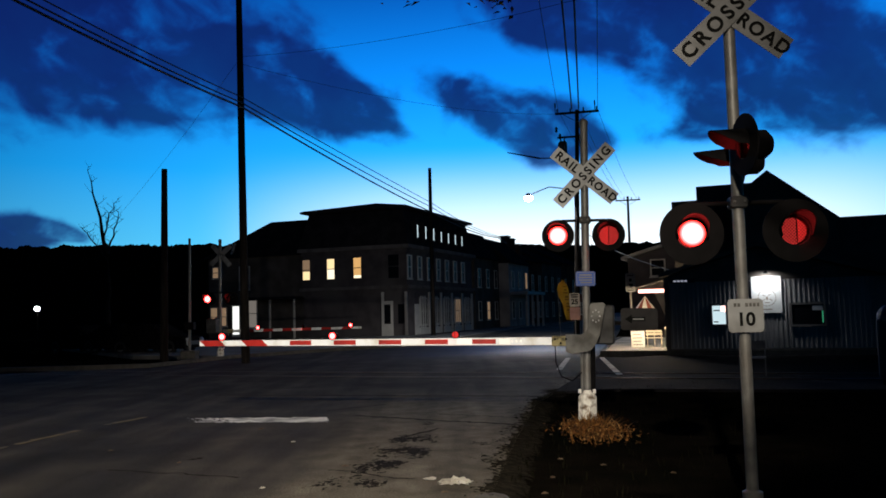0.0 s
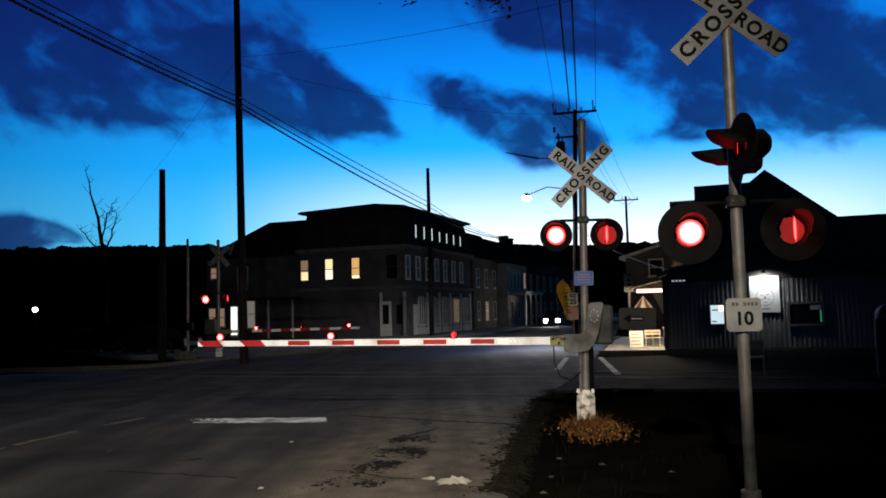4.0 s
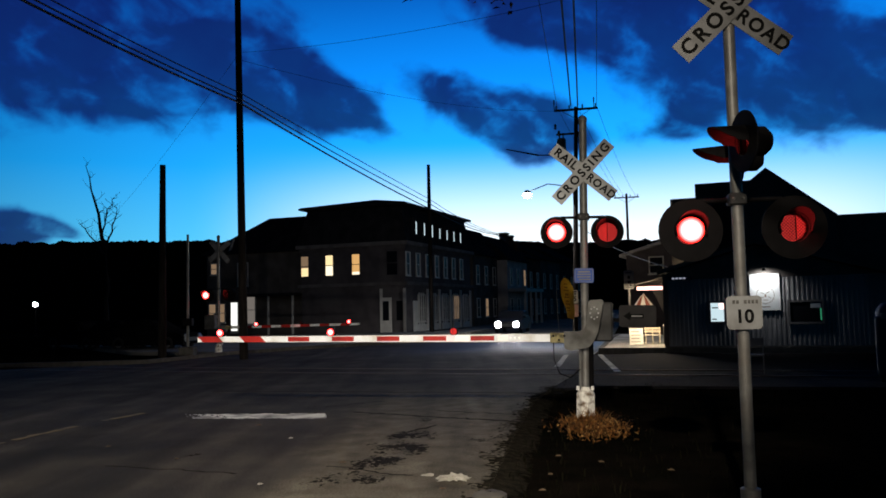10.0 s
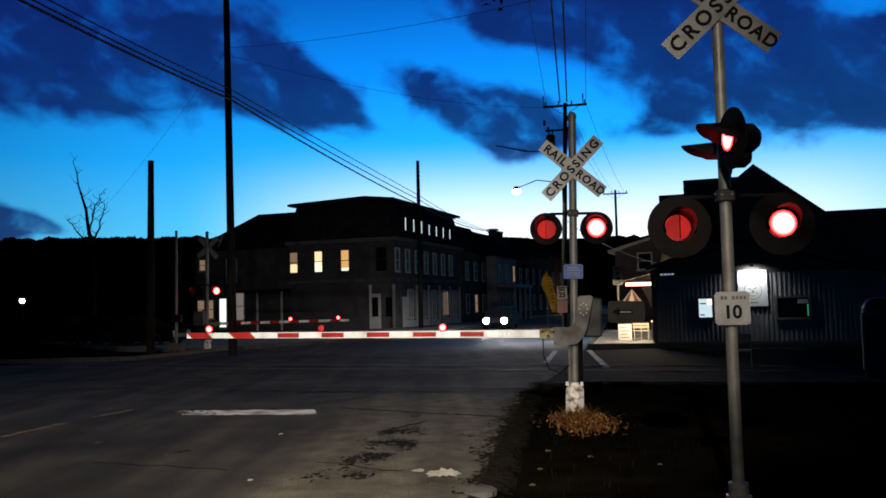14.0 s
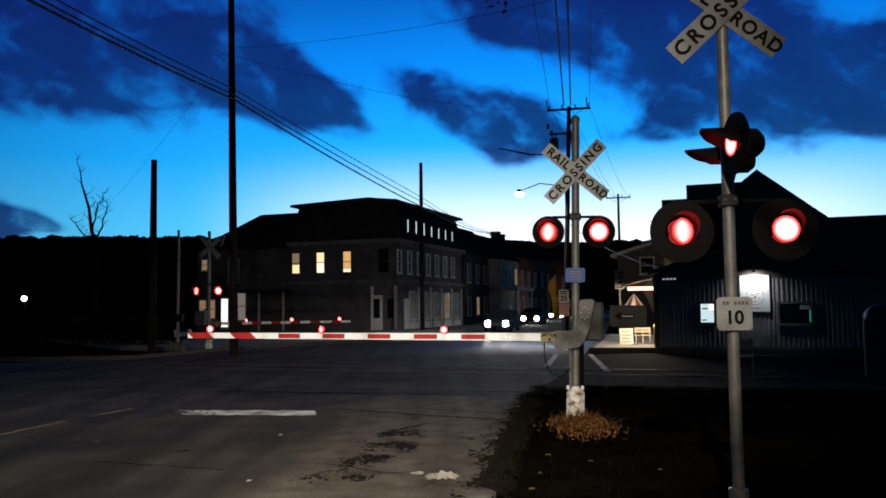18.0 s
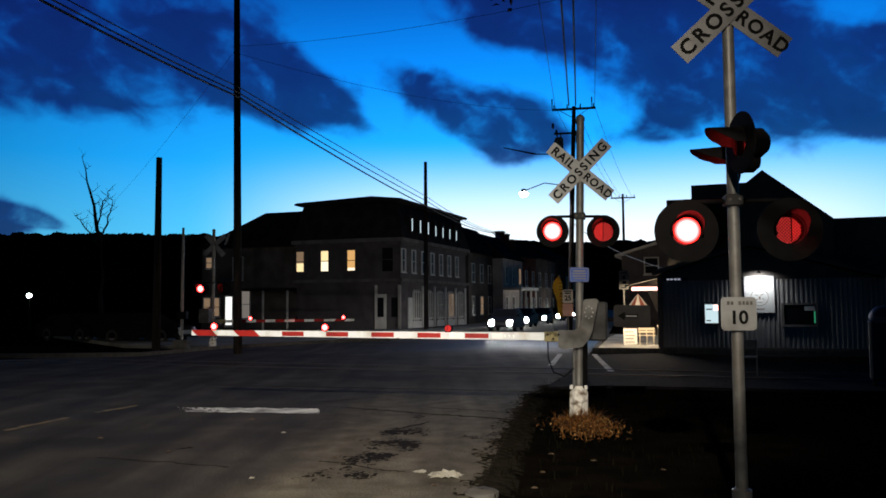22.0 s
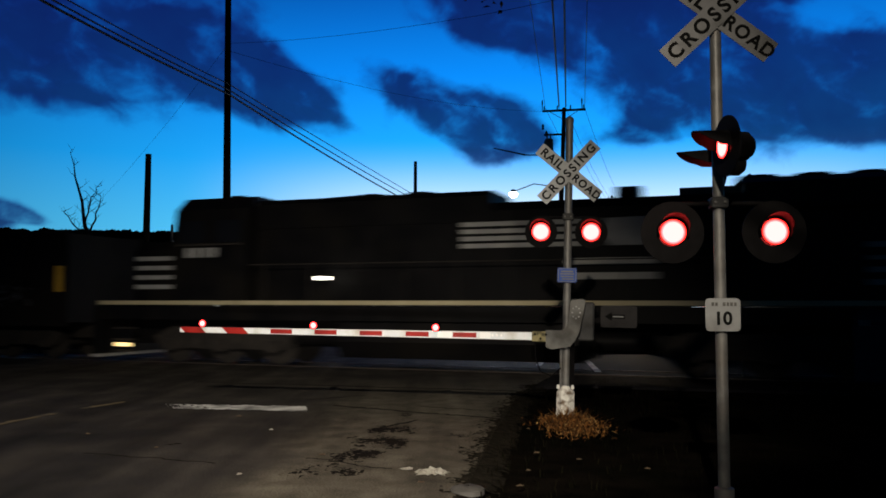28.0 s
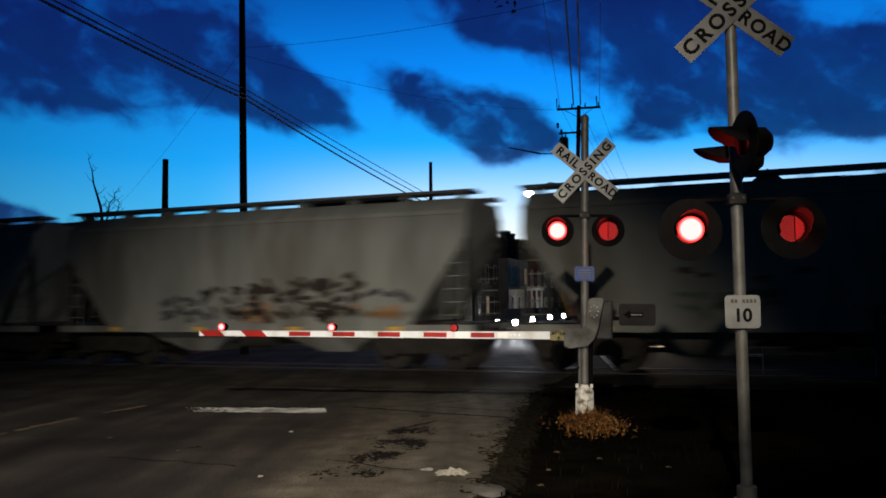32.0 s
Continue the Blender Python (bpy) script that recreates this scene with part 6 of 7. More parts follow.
def weeds():
    """Dried weeds round the foot of the gate mast, and dark verge grass."""
    r = random.Random(8)
    bm = bmesh.new()

    def blade(x, y, h, lean, w):
        a = r.uniform(0, 2 * pi)
        d = Vector((cos(a), sin(a), 0))
        sd = Vector((-d.y, d.x, 0)) * w
        p0, p1, p2 = Vector((x, y, -0.05)), Vector((x, y, h * 0.6)) + d * lean * 0.4, Vector((x, y, h)) + d * lean
        v = [bm.verts.new(q) for q in (p0 - sd, p0 + sd, p1 + sd * 0.8, p1 - sd * 0.8, p2)]
        bm.faces.new((v[0], v[1], v[2], v[3]))
        bm.faces.new((v[3], v[2], v[4]))
    for _ in range(620):
        x, y = r.gauss(1.84, 0.19), r.gauss(11.6, 0.42)
        d = math.hypot((x - 1.78) / 0.55, (y - 11.5) / 0.95)
        if d < 1.15:
            blade(x, y, r.uniform(0.03, 0.30) * (1.15 - 0.8 * d) ** 1.3, r.uniform(0.08, 0.30), r.uniform(0.003, 0.008))
    for _ in range(900):
        x, y = r.gauss(1.82, 0.19), r.gauss(11.45, 0.45)
        z = r.uniform(0.005, 0.17) * max(0.1, 1 - math.hypot((x - 1.78) / 0.6, (y - 11.4) / 1.0))
        a, b = r.uniform(0, 2 * pi), r.uniform(-0.8, 0.8)
        s = r.uniform(0.018, 0.045)
        q = Euler((b, r.uniform(-0.8, 0.8), a)).to_matrix()
        v = [bm.verts.new(Vector((x, y, z)) + q @ Vector(c)) for c in ((-s, 0, 0), (0, -s * 0.5, 0.006), (s, 0, 0), (0, s * 0.5, 0.006))]
        bm.faces.new(v)
    tagged(finish("dried_weeds", bm, DRYLEAF), "orange-brown dried weeds round the mast's foot", "weeds", kind="stuff")
    bm = bmesh.new()
    for _ in range(1300):
        y = r.uniform(4, 19)
        edge = 0.37 + (y - 8.5) * 0.15
        x = edge + abs(r.gauss(0, 1)) * 2.2 + 0.12
        blade(x, y, r.uniform(0.0, 0.06), r.uniform(0.02, 0.1), r.uniform(0.003, 0.007))
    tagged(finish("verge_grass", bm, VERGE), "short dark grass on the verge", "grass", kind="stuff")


weeds()


def sign_on_post(name, at, yaw, z0, z1, w, mat, label, text=None, bar_rows=(), bar_mat=None, post=STEEL, top=None):
    t = thing(name, pose(at[0], at[1], 0, 0, 0, yaw), label, "sign")
    part("post", built(box, -0.02, 0.0, -0.08, 0.02, 0.03, top or z1 + 0.05), post, t, "thin steel post")
    p = plate(t, "panel", 0, (z0 + z1) / 2, w, z1 - z0, -0.012, mat, "sign panel")
    if text:
        for word, size, dz in text:
            lettering("lettering", word, size, SIGN_K, p, pose(0, -0.005, dz), "black characters")
    if bar_rows:
        bars(p, bar_rows, bar_mat or SIGN_K, -0.005)
    return t


SIGN_G = grained("grey_sign_face", (0.028, 0.027, 0.028), (0.042, 0.040, 0.041), 4, 0.8, 0, 0.05, 60, (0.020, 0.019, 0.020), 2, spec=0.05)
SIGN_GD = grained("grey_sign_arrow", (0.006, 0.006, 0.006), (0.009, 0.009, 0.009), 4, 0.9, spec=0.0)


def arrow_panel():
    """A grey panel with an arrow, placed and sized to fit the camera's view; its bracket is added."""
    part("panel_bracket", built(box, 0.30, 0.36, 1.40, 0.56, 0.40, 1.46), BLACK, GATE_POST, "short black bracket added to hold the panel")
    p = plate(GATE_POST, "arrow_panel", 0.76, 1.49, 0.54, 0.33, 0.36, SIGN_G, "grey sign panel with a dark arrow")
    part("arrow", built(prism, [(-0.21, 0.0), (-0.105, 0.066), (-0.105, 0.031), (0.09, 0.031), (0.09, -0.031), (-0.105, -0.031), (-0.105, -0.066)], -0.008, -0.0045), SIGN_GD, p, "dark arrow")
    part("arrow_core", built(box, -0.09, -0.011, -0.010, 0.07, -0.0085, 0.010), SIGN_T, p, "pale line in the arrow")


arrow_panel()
sp = sign_on_post("speed_sign", (5.66, 40.0), -8, 1.76, 2.40, 0.49, SIGN_S, "white speed limit sign with black numerals above a pink plate", (("25", 0.33, -0.10),), ((0, 0.24, 0.36, 0.06), (0, 0.14, 0.30, 0.06)))
plate(sp, "lower_panel", 0, 1.43, 0.49, 0.60, -0.012, SIGN_P, "plain pink plate")
sign_on_post("turn_sign", (6.89, 33.0), -8, 2.26, 3.0, 0.38, SIGN_W, "white parking sign with black markings", None, ((0, 0.28, 0.22, 0.03), (0, 0.10, 0.10, 0.12), (0.02, -0.10, 0.14, 0.10), (0, -0.30, 0.22, 0.03)))


def feather_flag():
    t = thing("feather_flag", pose(5.2, 40.2, 0), "yellow feather banner with dark print on a pole", "banner")
    part("pole", built(tube, (-0.22, 0.03, 0), (-0.30, 0.03, 2.55), 0.02, 0.014, 8), STEEL, t, "thin pole", True)
    bm = bmesh.new()
    n = 16
    prev = None
    for i in range(n + 1):
        u = i / n
        z = 1.15 + 1.92 * u
        w = (0.17 + 0.17 * min(1.0, u / 0.55)) * (1 - max(0.0, (u - 0.72) / 0.28) ** 2.4 * 0.9)
        c = 0.26 - 0.42 * u + 0.03 * sin(u * 7)
        wob = 0.05 * sin(i * 0.7)
        cur = [bm.verts.new(v) for v in ((c - w, wob, z), (c, wob - 0.05, z - 0.02), (c + w, 0.03 + wob, z - 0.05))]
        if prev:
            bm.faces.new((prev[0], prev[1], cur[1], cur[0]))
            bm.faces.new((prev[1], prev[2], cur[2], cur[1]))
        prev = cur
    bmesh.ops.solidify(bm, geom=bm.faces[:], thickness=0.008)
    cl = part("banner", bm, SIGN_Y, t, "yellow cloth banner", True)
    bars(cl, [(0.20, 1.50, 0.16, 0.05), (0.15, 1.62, 0.20, 0.07), (0.13, 1.80, 0.24, 0.06), (0.09, 1.93, 0.16, 0.09), (0.05, 2.12, 0.26, 0.06), (0.03, 2.25, 0.18, 0.10), (-0.02, 2.44, 0.28, 0.06), (-0.04, 2.58, 0.16, 0.07), (-0.08, 2.74, 0.20, 0.05)], grained("brown_print", (0.13, 0.075, 0.015), (0.20, 0.12, 0.025), 8), -0.11)
    return cl


FLAG = feather_flag()


def forecourt():
    """Awning, umbrella, boards and bins at the side of the restaurant."""
    t = thing("awning", pose(7.26, 30.8, 0, 0, 0, -8), "dark awning with a glowing pinkish edge light", "awning")
    part("cover", built(prism, [(-0.66, 2.36), (0.64, 2.66), (0.64, 2.71), (-0.66, 2.41)], -0.02, 1.9), CLAP_D, t, "dark sloping awning cover")
    part("strip_light", built(box, -0.54, -0.07, 2.17, 0.62, -0.02, 2.30), CANOPY, t, "glowing strip light")
    part("valance", built(prism, [(-0.60, 2.29), (0.64, 2.29), (0.64, 2.64), (-0.60, 2.355)], -0.045, -0.025), CLAP_D, t, "dark front valance")
    part("side_curtain", built(prism, [(0.14, 2.20), (0.62, 2.24), (0.62, 1.30), (0.52, 1.36), (0.34, 1.80)], 1.5, 1.53), BLACK, t, "dark hanging side curtain")
    t = thing("garden_umbrella", pose(7.70, 34.2, 0), "half-open striped garden umbrella on the patio", "umbrella")
    part("pole", built(tube, (0, 0, 0.14), (0, 0, 2.1), 0.025, 0.02, 8), BLACK, t, "pole", True)
    for k in range(12):
        a0, a1 = 2 * pi * k / 12, 2 * pi * (k + 1) / 12
        bm = bmesh.new()
        quad_faces(bm, [(0, 0, 2.12), (0.48 * cos(a0), 0.48 * sin(a0), 1.5), (0.48 * cos(a1), 0.48 * sin(a1), 1.5), (0, 0, 2.105), (0.475 * cos(a0), 0.475 * sin(a0), 1.49), (0.475 * cos(a1), 0.475 * sin(a1), 1.49)], [(0, 1, 2), (3, 5, 4), (1, 4, 5, 2), (0, 3, 4, 1), (0, 2, 5, 3)])
        part("panel", bm, CLOTH if k % 2 else TRIM, t, "red cloth panel" if k % 2 else "white cloth panel")
    t = thing("sandwich_board", pose(6.88, 32.0, 0.14, 0, 0, -10), "white sandwich board with rows of dark writing", "sign board")
    for s in (-1, 1):
        p = part("leaf", built(box, -0.25, -0.02, 0, 0.25, 0.0, 0.62, pose(0, s * 0.16, 0, s * 14)), SIGN_S, t, "white board leaf")
        if s < 0:
            for k in range(4):
                part("text_bar", built(box, -0.19, -0.026, 0.08 + 0.13 * k, 0.17 - 0.05 * (k % 2), -0.021, 0.115 + 0.13 * k, pose(0, -0.16, 0, -14)), FADED, p, "plain bar of writing")
    t = thing("bench", pose(7.48, 31.9, 0.14, 0, 0, -12) @ Matrix.Diagonal((0.72, 0.8, 0.78, 1)), "pale wooden slatted bench", "bench")
    for k in range(4):
        part("seat_slat", built(box, -0.42, -0.18 + 0.1 * k, 0.42, 0.42, -0.10 + 0.1 * k, 0.46), PALLETW, t, "pale wooden slat")
    for k in range(2):
        part("back_slat", built(box, -0.42, 0.22, 0.56 + 0.14 * k, 0.42, 0.25, 0.66 + 0.14 * k), PALLETW, t, "pale wooden slat")
    for x in (-0.38, -0.02, 0.34):
        part("leg", built(box, x, -0.18, 0, x + 0.05, -0.12, 0.42), PALLETW, t, "bench leg")
        part("back_leg", built(box, x, 0.20, 0, x + 0.05, 0.26, 0.82), PALLETW, t, "bench leg")
    t = thing("litter_bin", pose(7.98, 31.6, 0.14, 0, 0, -12) @ Matrix.Diagonal((0.62, 0.62, 0.9, 1)), "dark litter bin with a pale lid", "litter bin")
    part("body", built(box, -0.25, -0.25, 0, 0.25, 0.25, 0.72, None, 0.03), PLASTIC, t, "dark bin body")
    part("lid", built(box, -0.27, -0.27, 0.725, 0.27, 0.27, 0.82, None, 0.03), PALLETW, t, "pale lid")
    t = thing("drop_box", pose(8.85, 17.0, -0.03, 0, 0, -25), "blue metal drop box with a pale handle", "drop box")
    part("body", built(box, -0.35, -0.35, 0.12, 0.35, 0.35, 1.35, None, 0.05), TOTEBLUE, t, "blue painted body")
    part("hood", built(lathe, [(0.35, 0.0), (0.33, 0.12), (0.22, 0.24), (0.0, 0.28)], (0, 0, 1.35), (0, 0, 1), 16), TOTEBLUE, t, "rounded top", True)
    part("handle", built(box, -0.25, -0.42, 1.28, -0.02, -0.36, 1.40), SIGN_W, t, "pale handle")
    for x in (-0.3, 0.26):
        part("foot", built(box, x, -0.3, -0.03, x + 0.05, 0.3, 0.13), BLACK, t, "short foot")
    t = thing("folding_chair", pose(7.0, 19.8, -0.05, 0, 0, -20), "white metal chair beside the restaurant wall", "chair")
    for x in (-0.2, 0.2):
        part("leg", built(tube, (x, -0.2, 0), (x, -0.16, 0.45), 0.014, seg=6), SIGN_W, t, "white leg")
        part("leg", built(tube, (x, 0.2, 0), (x, 0.2, 0.85), 0.014, seg=6), SIGN_W, t, "white leg")
    part("seat", built(box, -0.22, -0.2, 0.44, 0.22, 0.22, 0.47), SIGN_W, t, "white seat")
    part("backrest", built(box, -0.22, 0.19, 0.66, 0.22, 0.215, 0.84), SIGN_W, t, "white backrest")


forecourt()


def yard():
    """The dark yard beyond the track, with its lamp and parked cars."""
    t = thing("yard_lamp", pose(-40.4, 80, 0), "bright white yard lamp on a dark pole", "lamp")
    part("pole", built(tube, (0, 0, -0.1), (0, 0, 3.2), 0.08, 0.06, 8), WOOD, t, "dark pole", True)
    part("head", built(lathe, [(0, 0.2), (0.2, 0.1), (0.26, 0.0)], (0, 0, 3.1), (0, 0, 1), 12), BLACK, t, "lamp head", True)
    part("bulb", built(lathe, [(0, 0.24), (0.17, 0.17), (0.24, 0), (0.17, -0.17), (0, -0.24)], (0, -0.12, 2.96), (0, 0, 1), 12), YARDLIT, t, "glowing white globe", True)
    for x, y, a in ((-14.6, 40.5, 60), (-17.3, 42.0, 60), (-12.4, 39.5, 75)):
        c = copy_thing(CARS[0], pose(x, y, 0.0, 0, 0, a))
        tagged(c, "dark parked car in the unlit yard", "car", "parked cars")
        for q in c.children:
            if q.name.startswith("headlamp"):
                q.data = q.data.copy()
                q.data.materials[0] = PANEL_DULL
                tagged(q, "unlit headlamp")
            elif q.name.startswith(("body", "windscreen", "side_window", "mirror")):
                q.data = q.data.copy()
                q.data.materials[0] = MATT_CAR


# matt stand-in for paint and glass; keeps sky reflections off the parked cars
MATT_CAR = grained("matt_dark_car_paint", (0.006, 0.006, 0.007), (0.011, 0.011, 0.012), 3, 0.95, 0, 0.1, 60, spec=0.0)
PANEL_DULL = material("unlit_headlamp_glass", None, (0.25, 0.25, 0.26), 0.1)


def overhanging_branch():
    r = random.Random(2)
    t = thing("overhanging_tree", pose(2.6, -4.0, 0), "tree whose dark leafy branch tips hang over the view", "tree")
    bm = bmesh.new()
    tube(bm, (0, 0, -0.1), (0.1, 0.2, 5.0), 0.2, 0.12, 10)
    part("trunk", bm, BARK, t, "dark trunk", True)
    # unseen limb and crown, added to block the rear lamp from the verge
    bm = bmesh.new()
    tube(bm, (0.1, 0.2, 4.6), (-1.0, 1.2, 5.0), 0.11, 0.07, 8)
    tube(bm, (-1.0, 1.2, 5.0), (-2.2, 1.8, 5.4), 0.07, 0.03, 8)
    bough = part("limb", bm, BARK, t, "unseen limb under the shading crown", True)
    bm = bmesh.new()
    for _ in range(2800):
        d = Vector((r.gauss(0, 1), r.gauss(0, 1), r.gauss(0, 1))).normalized() * r.random() ** 0.4
        c = Vector((-1.90 + 1.15 * d.x, 1.8 + 0.75 * d.y, 5.32 + 0.30 * d.x + 0.80 * d.z))
        s = r.uniform(0.05, 0.10)
        q = Euler((r.uniform(-1.5, 1.5), r.uniform(-1.5, 1.5), r.uniform(0, 6.28))).to_matrix()
        bm.faces.new([bm.verts.new(c + q @ Vector(w)) for w in ((-s, 0, 0), (-0.2 * s, -0.5 * s, 0.01), (s, 0, 0), (-0.2 * s, 0.5 * s, 0.01))])
    tagged(part("leaves", bm, LEAF, bough, "unseen foliage added behind the camera to shade the verge"), kind="stuff")
    for tip, seed in (((-2.9, 10.0, 3.97), 3), ((-2.24, 10.0, 3.93), 4)):
        a, e = Vector((0.1, 0.2, 4.9)), Vector(tip)
        mid = a.lerp(e, 0.5) + Vector((0, 0, 1.0))
        bm = bmesh.new()
        pts = [a.lerp(mid, k / 5).lerp(mid.lerp(e, k / 5), k / 5) for k in range(6)]
        for k in range(5):
            tube(bm, pts[k], pts[k + 1], 0.05 - 0.008 * k, 0.042 - 0.008 * k, 6)
        lb = part("limb", bm, BARK, t, "slender limb", True)
        bm = bmesh.new()
        for _ in range(46):
            c = e + Vector((r.gauss(0, 0.09), r.gauss(0, 0.1), r.uniform(-0.05, 0.12)))
            s = r.uniform(0.025, 0.05)
            q = Euler((r.uniform(-1, 1), r.uniform(-1, 1), r.uniform(0, 6.28))).to_matrix()
            v = [bm.verts.new(c + q @ Vector(w)) for w in ((-s, 0, 0), (-0.2 * s, -0.45 * s, 0.01), (s, 0, 0), (-0.2 * s, 0.45 * s, 0.01))]
            bm.faces.new(v)
        tagged(part("leaves", bm, LEAF, lb, "dark hanging leaves"), kind="stuff")


overhanging_branch()


# ------------------------------------------------------------------ train
def bogie(owner, x, axles=3, spacing=1.65, r=0.51):
    bm = bmesh.new()
    half = spacing * (axles - 1) / 2
    for s in (-1, 1):
        prism(bm, [(x - half - 0.55, 0.75), (x - half - 0.35, 0.42), (x + half + 0.35, 0.42), (x + half + 0.55, 0.75), (x + half, 1.0), (x - half, 1.0)], s * 1.02 - 0.07, s * 1.02 + 0.07)
        for i in range(axles):
            ax = x - half + i * spacing
            box(bm, ax - 0.17, s * 1.1 - 0.09, 0.36, ax + 0.17, s * 1.1 + 0.09, 0.68)
            if i:
                lathe(bm, [(0.12, 0), (0.12, 0.36)], (ax - spacing / 2, s * 1.1, 0.45), (0, 0, 1), 8)
    b = part("bogie", bm, TRUCK, owner, "grimy bogie side frames")
    for i in range(axles):
        ax = x - half + i * spacing
        bm = bmesh.new()
        for s in (-1, 1):
            lathe(bm, [(0.0, -0.05), (r - 0.03, -0.06), (r, -0.05), (r, 0.05), (r + 0.03, 0.06), (r + 0.03, 0.075), (0.0, 0.075)], (ax, s * 0.75, r + 0.02), (0, -s, 0), 20)
        tube(bm, (ax, -0.75, r + 0.02), (ax, 0.75, r + 0.02), 0.09, seg=10)
        part("wheelset", bm, TRUCK, b, "steel wheels on an axle", True)
    return b


def locomotive(front, label):
    """A six-axle road engine; short hood toward local +x."""
    t = thing("locomotive", pose(0, 0, 0), label, "locomotive", "train")
    xf, xr = 10.45, -11.75

    def run(profile, x0, x1):
        """A cross-section of (y, z) pushed along the engine."""
        bm = bmesh.new()
        n = len(profile)
        vs = [(x, y, z) for x in (x0, x1) for y, z in profile]
        quad_faces(bm, vs, [tuple(range(n)), tuple(range(2 * n - 1, n - 1, -1))] + [(i, n + i, n + (i + 1) % n, (i + 1) % n) for i in range(n)])
        return bm
    part("frame_sill", built(box, xr + 0.1, -1.5, 1.22, xf - 0.1, 1.5, 1.60), ENGINE, t, "black frame sill")
    for s in (-1, 1):
        part("sill_stripe", built(box, xr + 0.1, s * 1.505 - 0.006, 1.63, xf - 0.1, s * 1.505 + 0.006, 1.74), ENGINE_Y, t, "cream stripe along the sill")
    part("walkway", built(box, xr + 0.05, -1.5, 1.605, xf - 0.05, 1.5, 1.74), ENGINE, t, "black walkway deck")
    part("long_hood", run([(-0.92, 1.74), (-0.92, 3.98), (-0.70, 4.20), (0.70, 4.20), (0.92, 3.98), (0.92, 1.74)], xr + 1.1, 5.5), ENGINE, t, "long black engine hood")
    cab = part("cab", run([(-1.45, 1.74), (-1.5, 3.4), (-1.36, 4.25), (-0.9, 4.62), (0.9, 4.62), (1.36, 4.25), (1.5, 3.4), (1.45, 1.74)], 5.5, 7.85), ENGINE, t, "black cab with side windows")
    for s in (-1, 1):
        for x in (6.05, 7.2):
            part("cab_window", built(box, x - 0.40, s * 1.46 - 0.05, 3.32, x + 0.40, s * 1.46 + 0.05, 3.92), GLASS, cab, "dark cab window")
        part("window_sill", built(box, 5.6, s * 1.53 - 0.04, 3.24, 7.7, s * 1.53 + 0.04, 3.29), TRUCK, cab, "dark armrest under the window")
        for k in range(4):
            x, w = (5.56 if front else 6.40) + 0.28 * k, (0.21, 0.19, 0.22, 0.18)[k]
            part("number_bar", built(box, x, s * 1.505 - 0.008, 2.92, x + w, s * 1.505 + 0.008, 3.18), ENGINE_W, cab, "white plain bar where the number stands")
    for y in (-0.75, 0.75):
        part("windscreen", built(box, 7.83, y - 0.42, 3.42, 7.88, y + 0.42, 4.05), GLASS, cab, "dark windscreen")
    part("short_hood", run([(-0.95, 1.74), (-0.95, 3.2), (-0.7, 3.45), (0.7, 3.45), (0.95, 3.2), (0.95, 1.74)], 7.85, 9.55), ENGINE, t, "black short nose hood")
    for i in range(4):
        z = 2.08 + 0.27 * i
        for s in (-1, 1):
            part("nose_stripe", built(box, 7.95, s * 0.955 - 0.006, z, 9.53, s * 0.955 + 0.006, z + 0.12), ENGINE_W, t, "white nose stripe")
            part("tail_stripe", built(box, xr + 1.12, s * 0.925 - 0.006, z, xr + 2.2, s * 0.925 + 0.006, z + 0.12), ENGINE_W, t, "white tail stripe")
        part("nose_front_stripe", built(box, 9.552, -0.9, z, 9.562, 0.9, z + 0.12), ENGINE_W, t, "white nose stripe")
    for s in (-1, 1):
        y = s * 0.926
        if front:
            for k in range(4):
                part("speed_line", built(box, -4.2, y - 0.006, 3.05 + 0.15 * k, -2.3, y + 0.006, 3.11 + 0.15 * k), ENGINE_W, t, "thin white speed line")
            part("emblem", built(prism, [(-1.95, 3.14), (-1.7, 3.06), (-1.0, 3.08), (-0.62, 3.2), (-0.5, 3.5), (-0.75, 3.62), (-1.1, 3.50), (-1.45, 3.60), (-1.8, 3.42)], y - 0.006, y + 0.006), ENGINE_W, t, "white emblem shape")
            for z in (2.35, 2.68):
                part("hood_bar", built(box, -2.4, s * 0.945 - 0.006, z, -0.8, s * 0.945 + 0.006, z + 0.15), ENGINE_W, t, "white plain bar of writing")
            for x, z, w, h in ((2.75, 2.72, 0.55, 0.30), (4.10, 2.55, 0.25, 0.22), (4.45, 2.60, 0.30, 0.40)):
                part("hood_notice", built(prism, [(x, z), (x + w, z + 0.03), (x + w * 0.95, z + h), (x + 0.08, z + h * 0.8)], s * 0.945 - 0.006, s * 0.945 + 0.006), ENGINE_W, t, "small white notice")
        else:
            for k in range(4):
                part("speed_line", built(box, -3.75, y - 0.006, 3.05 + 0.18 * k, -0.4, y + 0.006, 3.16 + 0.18 * k), ENGINE_W, t, "thin white speed line")
            part("emblem", built(prism, [(-5.3, 3.05), (-4.1, 3.05), (-3.85, 3.3), (-4.0, 3.7), (-5.0, 3.72), (-5.35, 3.45)], y - 0.006, y + 0.006), ENGINE_W, t, "white emblem shape")
            for z in (2.25, 2.6):
                part("hood_bar", built(box, -5.2, s * 0.945 - 0.006, z, -3.1, s * 0.945 + 0.006, z + 0.16), ENGINE_W, t, "white plain bar of writing")
            part("step_marker", built(box, 3.0, s * 1.50 - 0.01, 2.28, 3.35, s * 1.50 + 0.01, 2.36), ENGSTEP, t, "small lit marker")
        for i in range(13):
            x = xr + 2.4 + i * 1.08
            part("hood_door", built(box, x, s * 0.93 - 0.018, 1.80, x + 0.98, s * 0.93 + 0.006, 3.0), ENGINE, t, "hinged hood door")
        bm = bmesh.new()
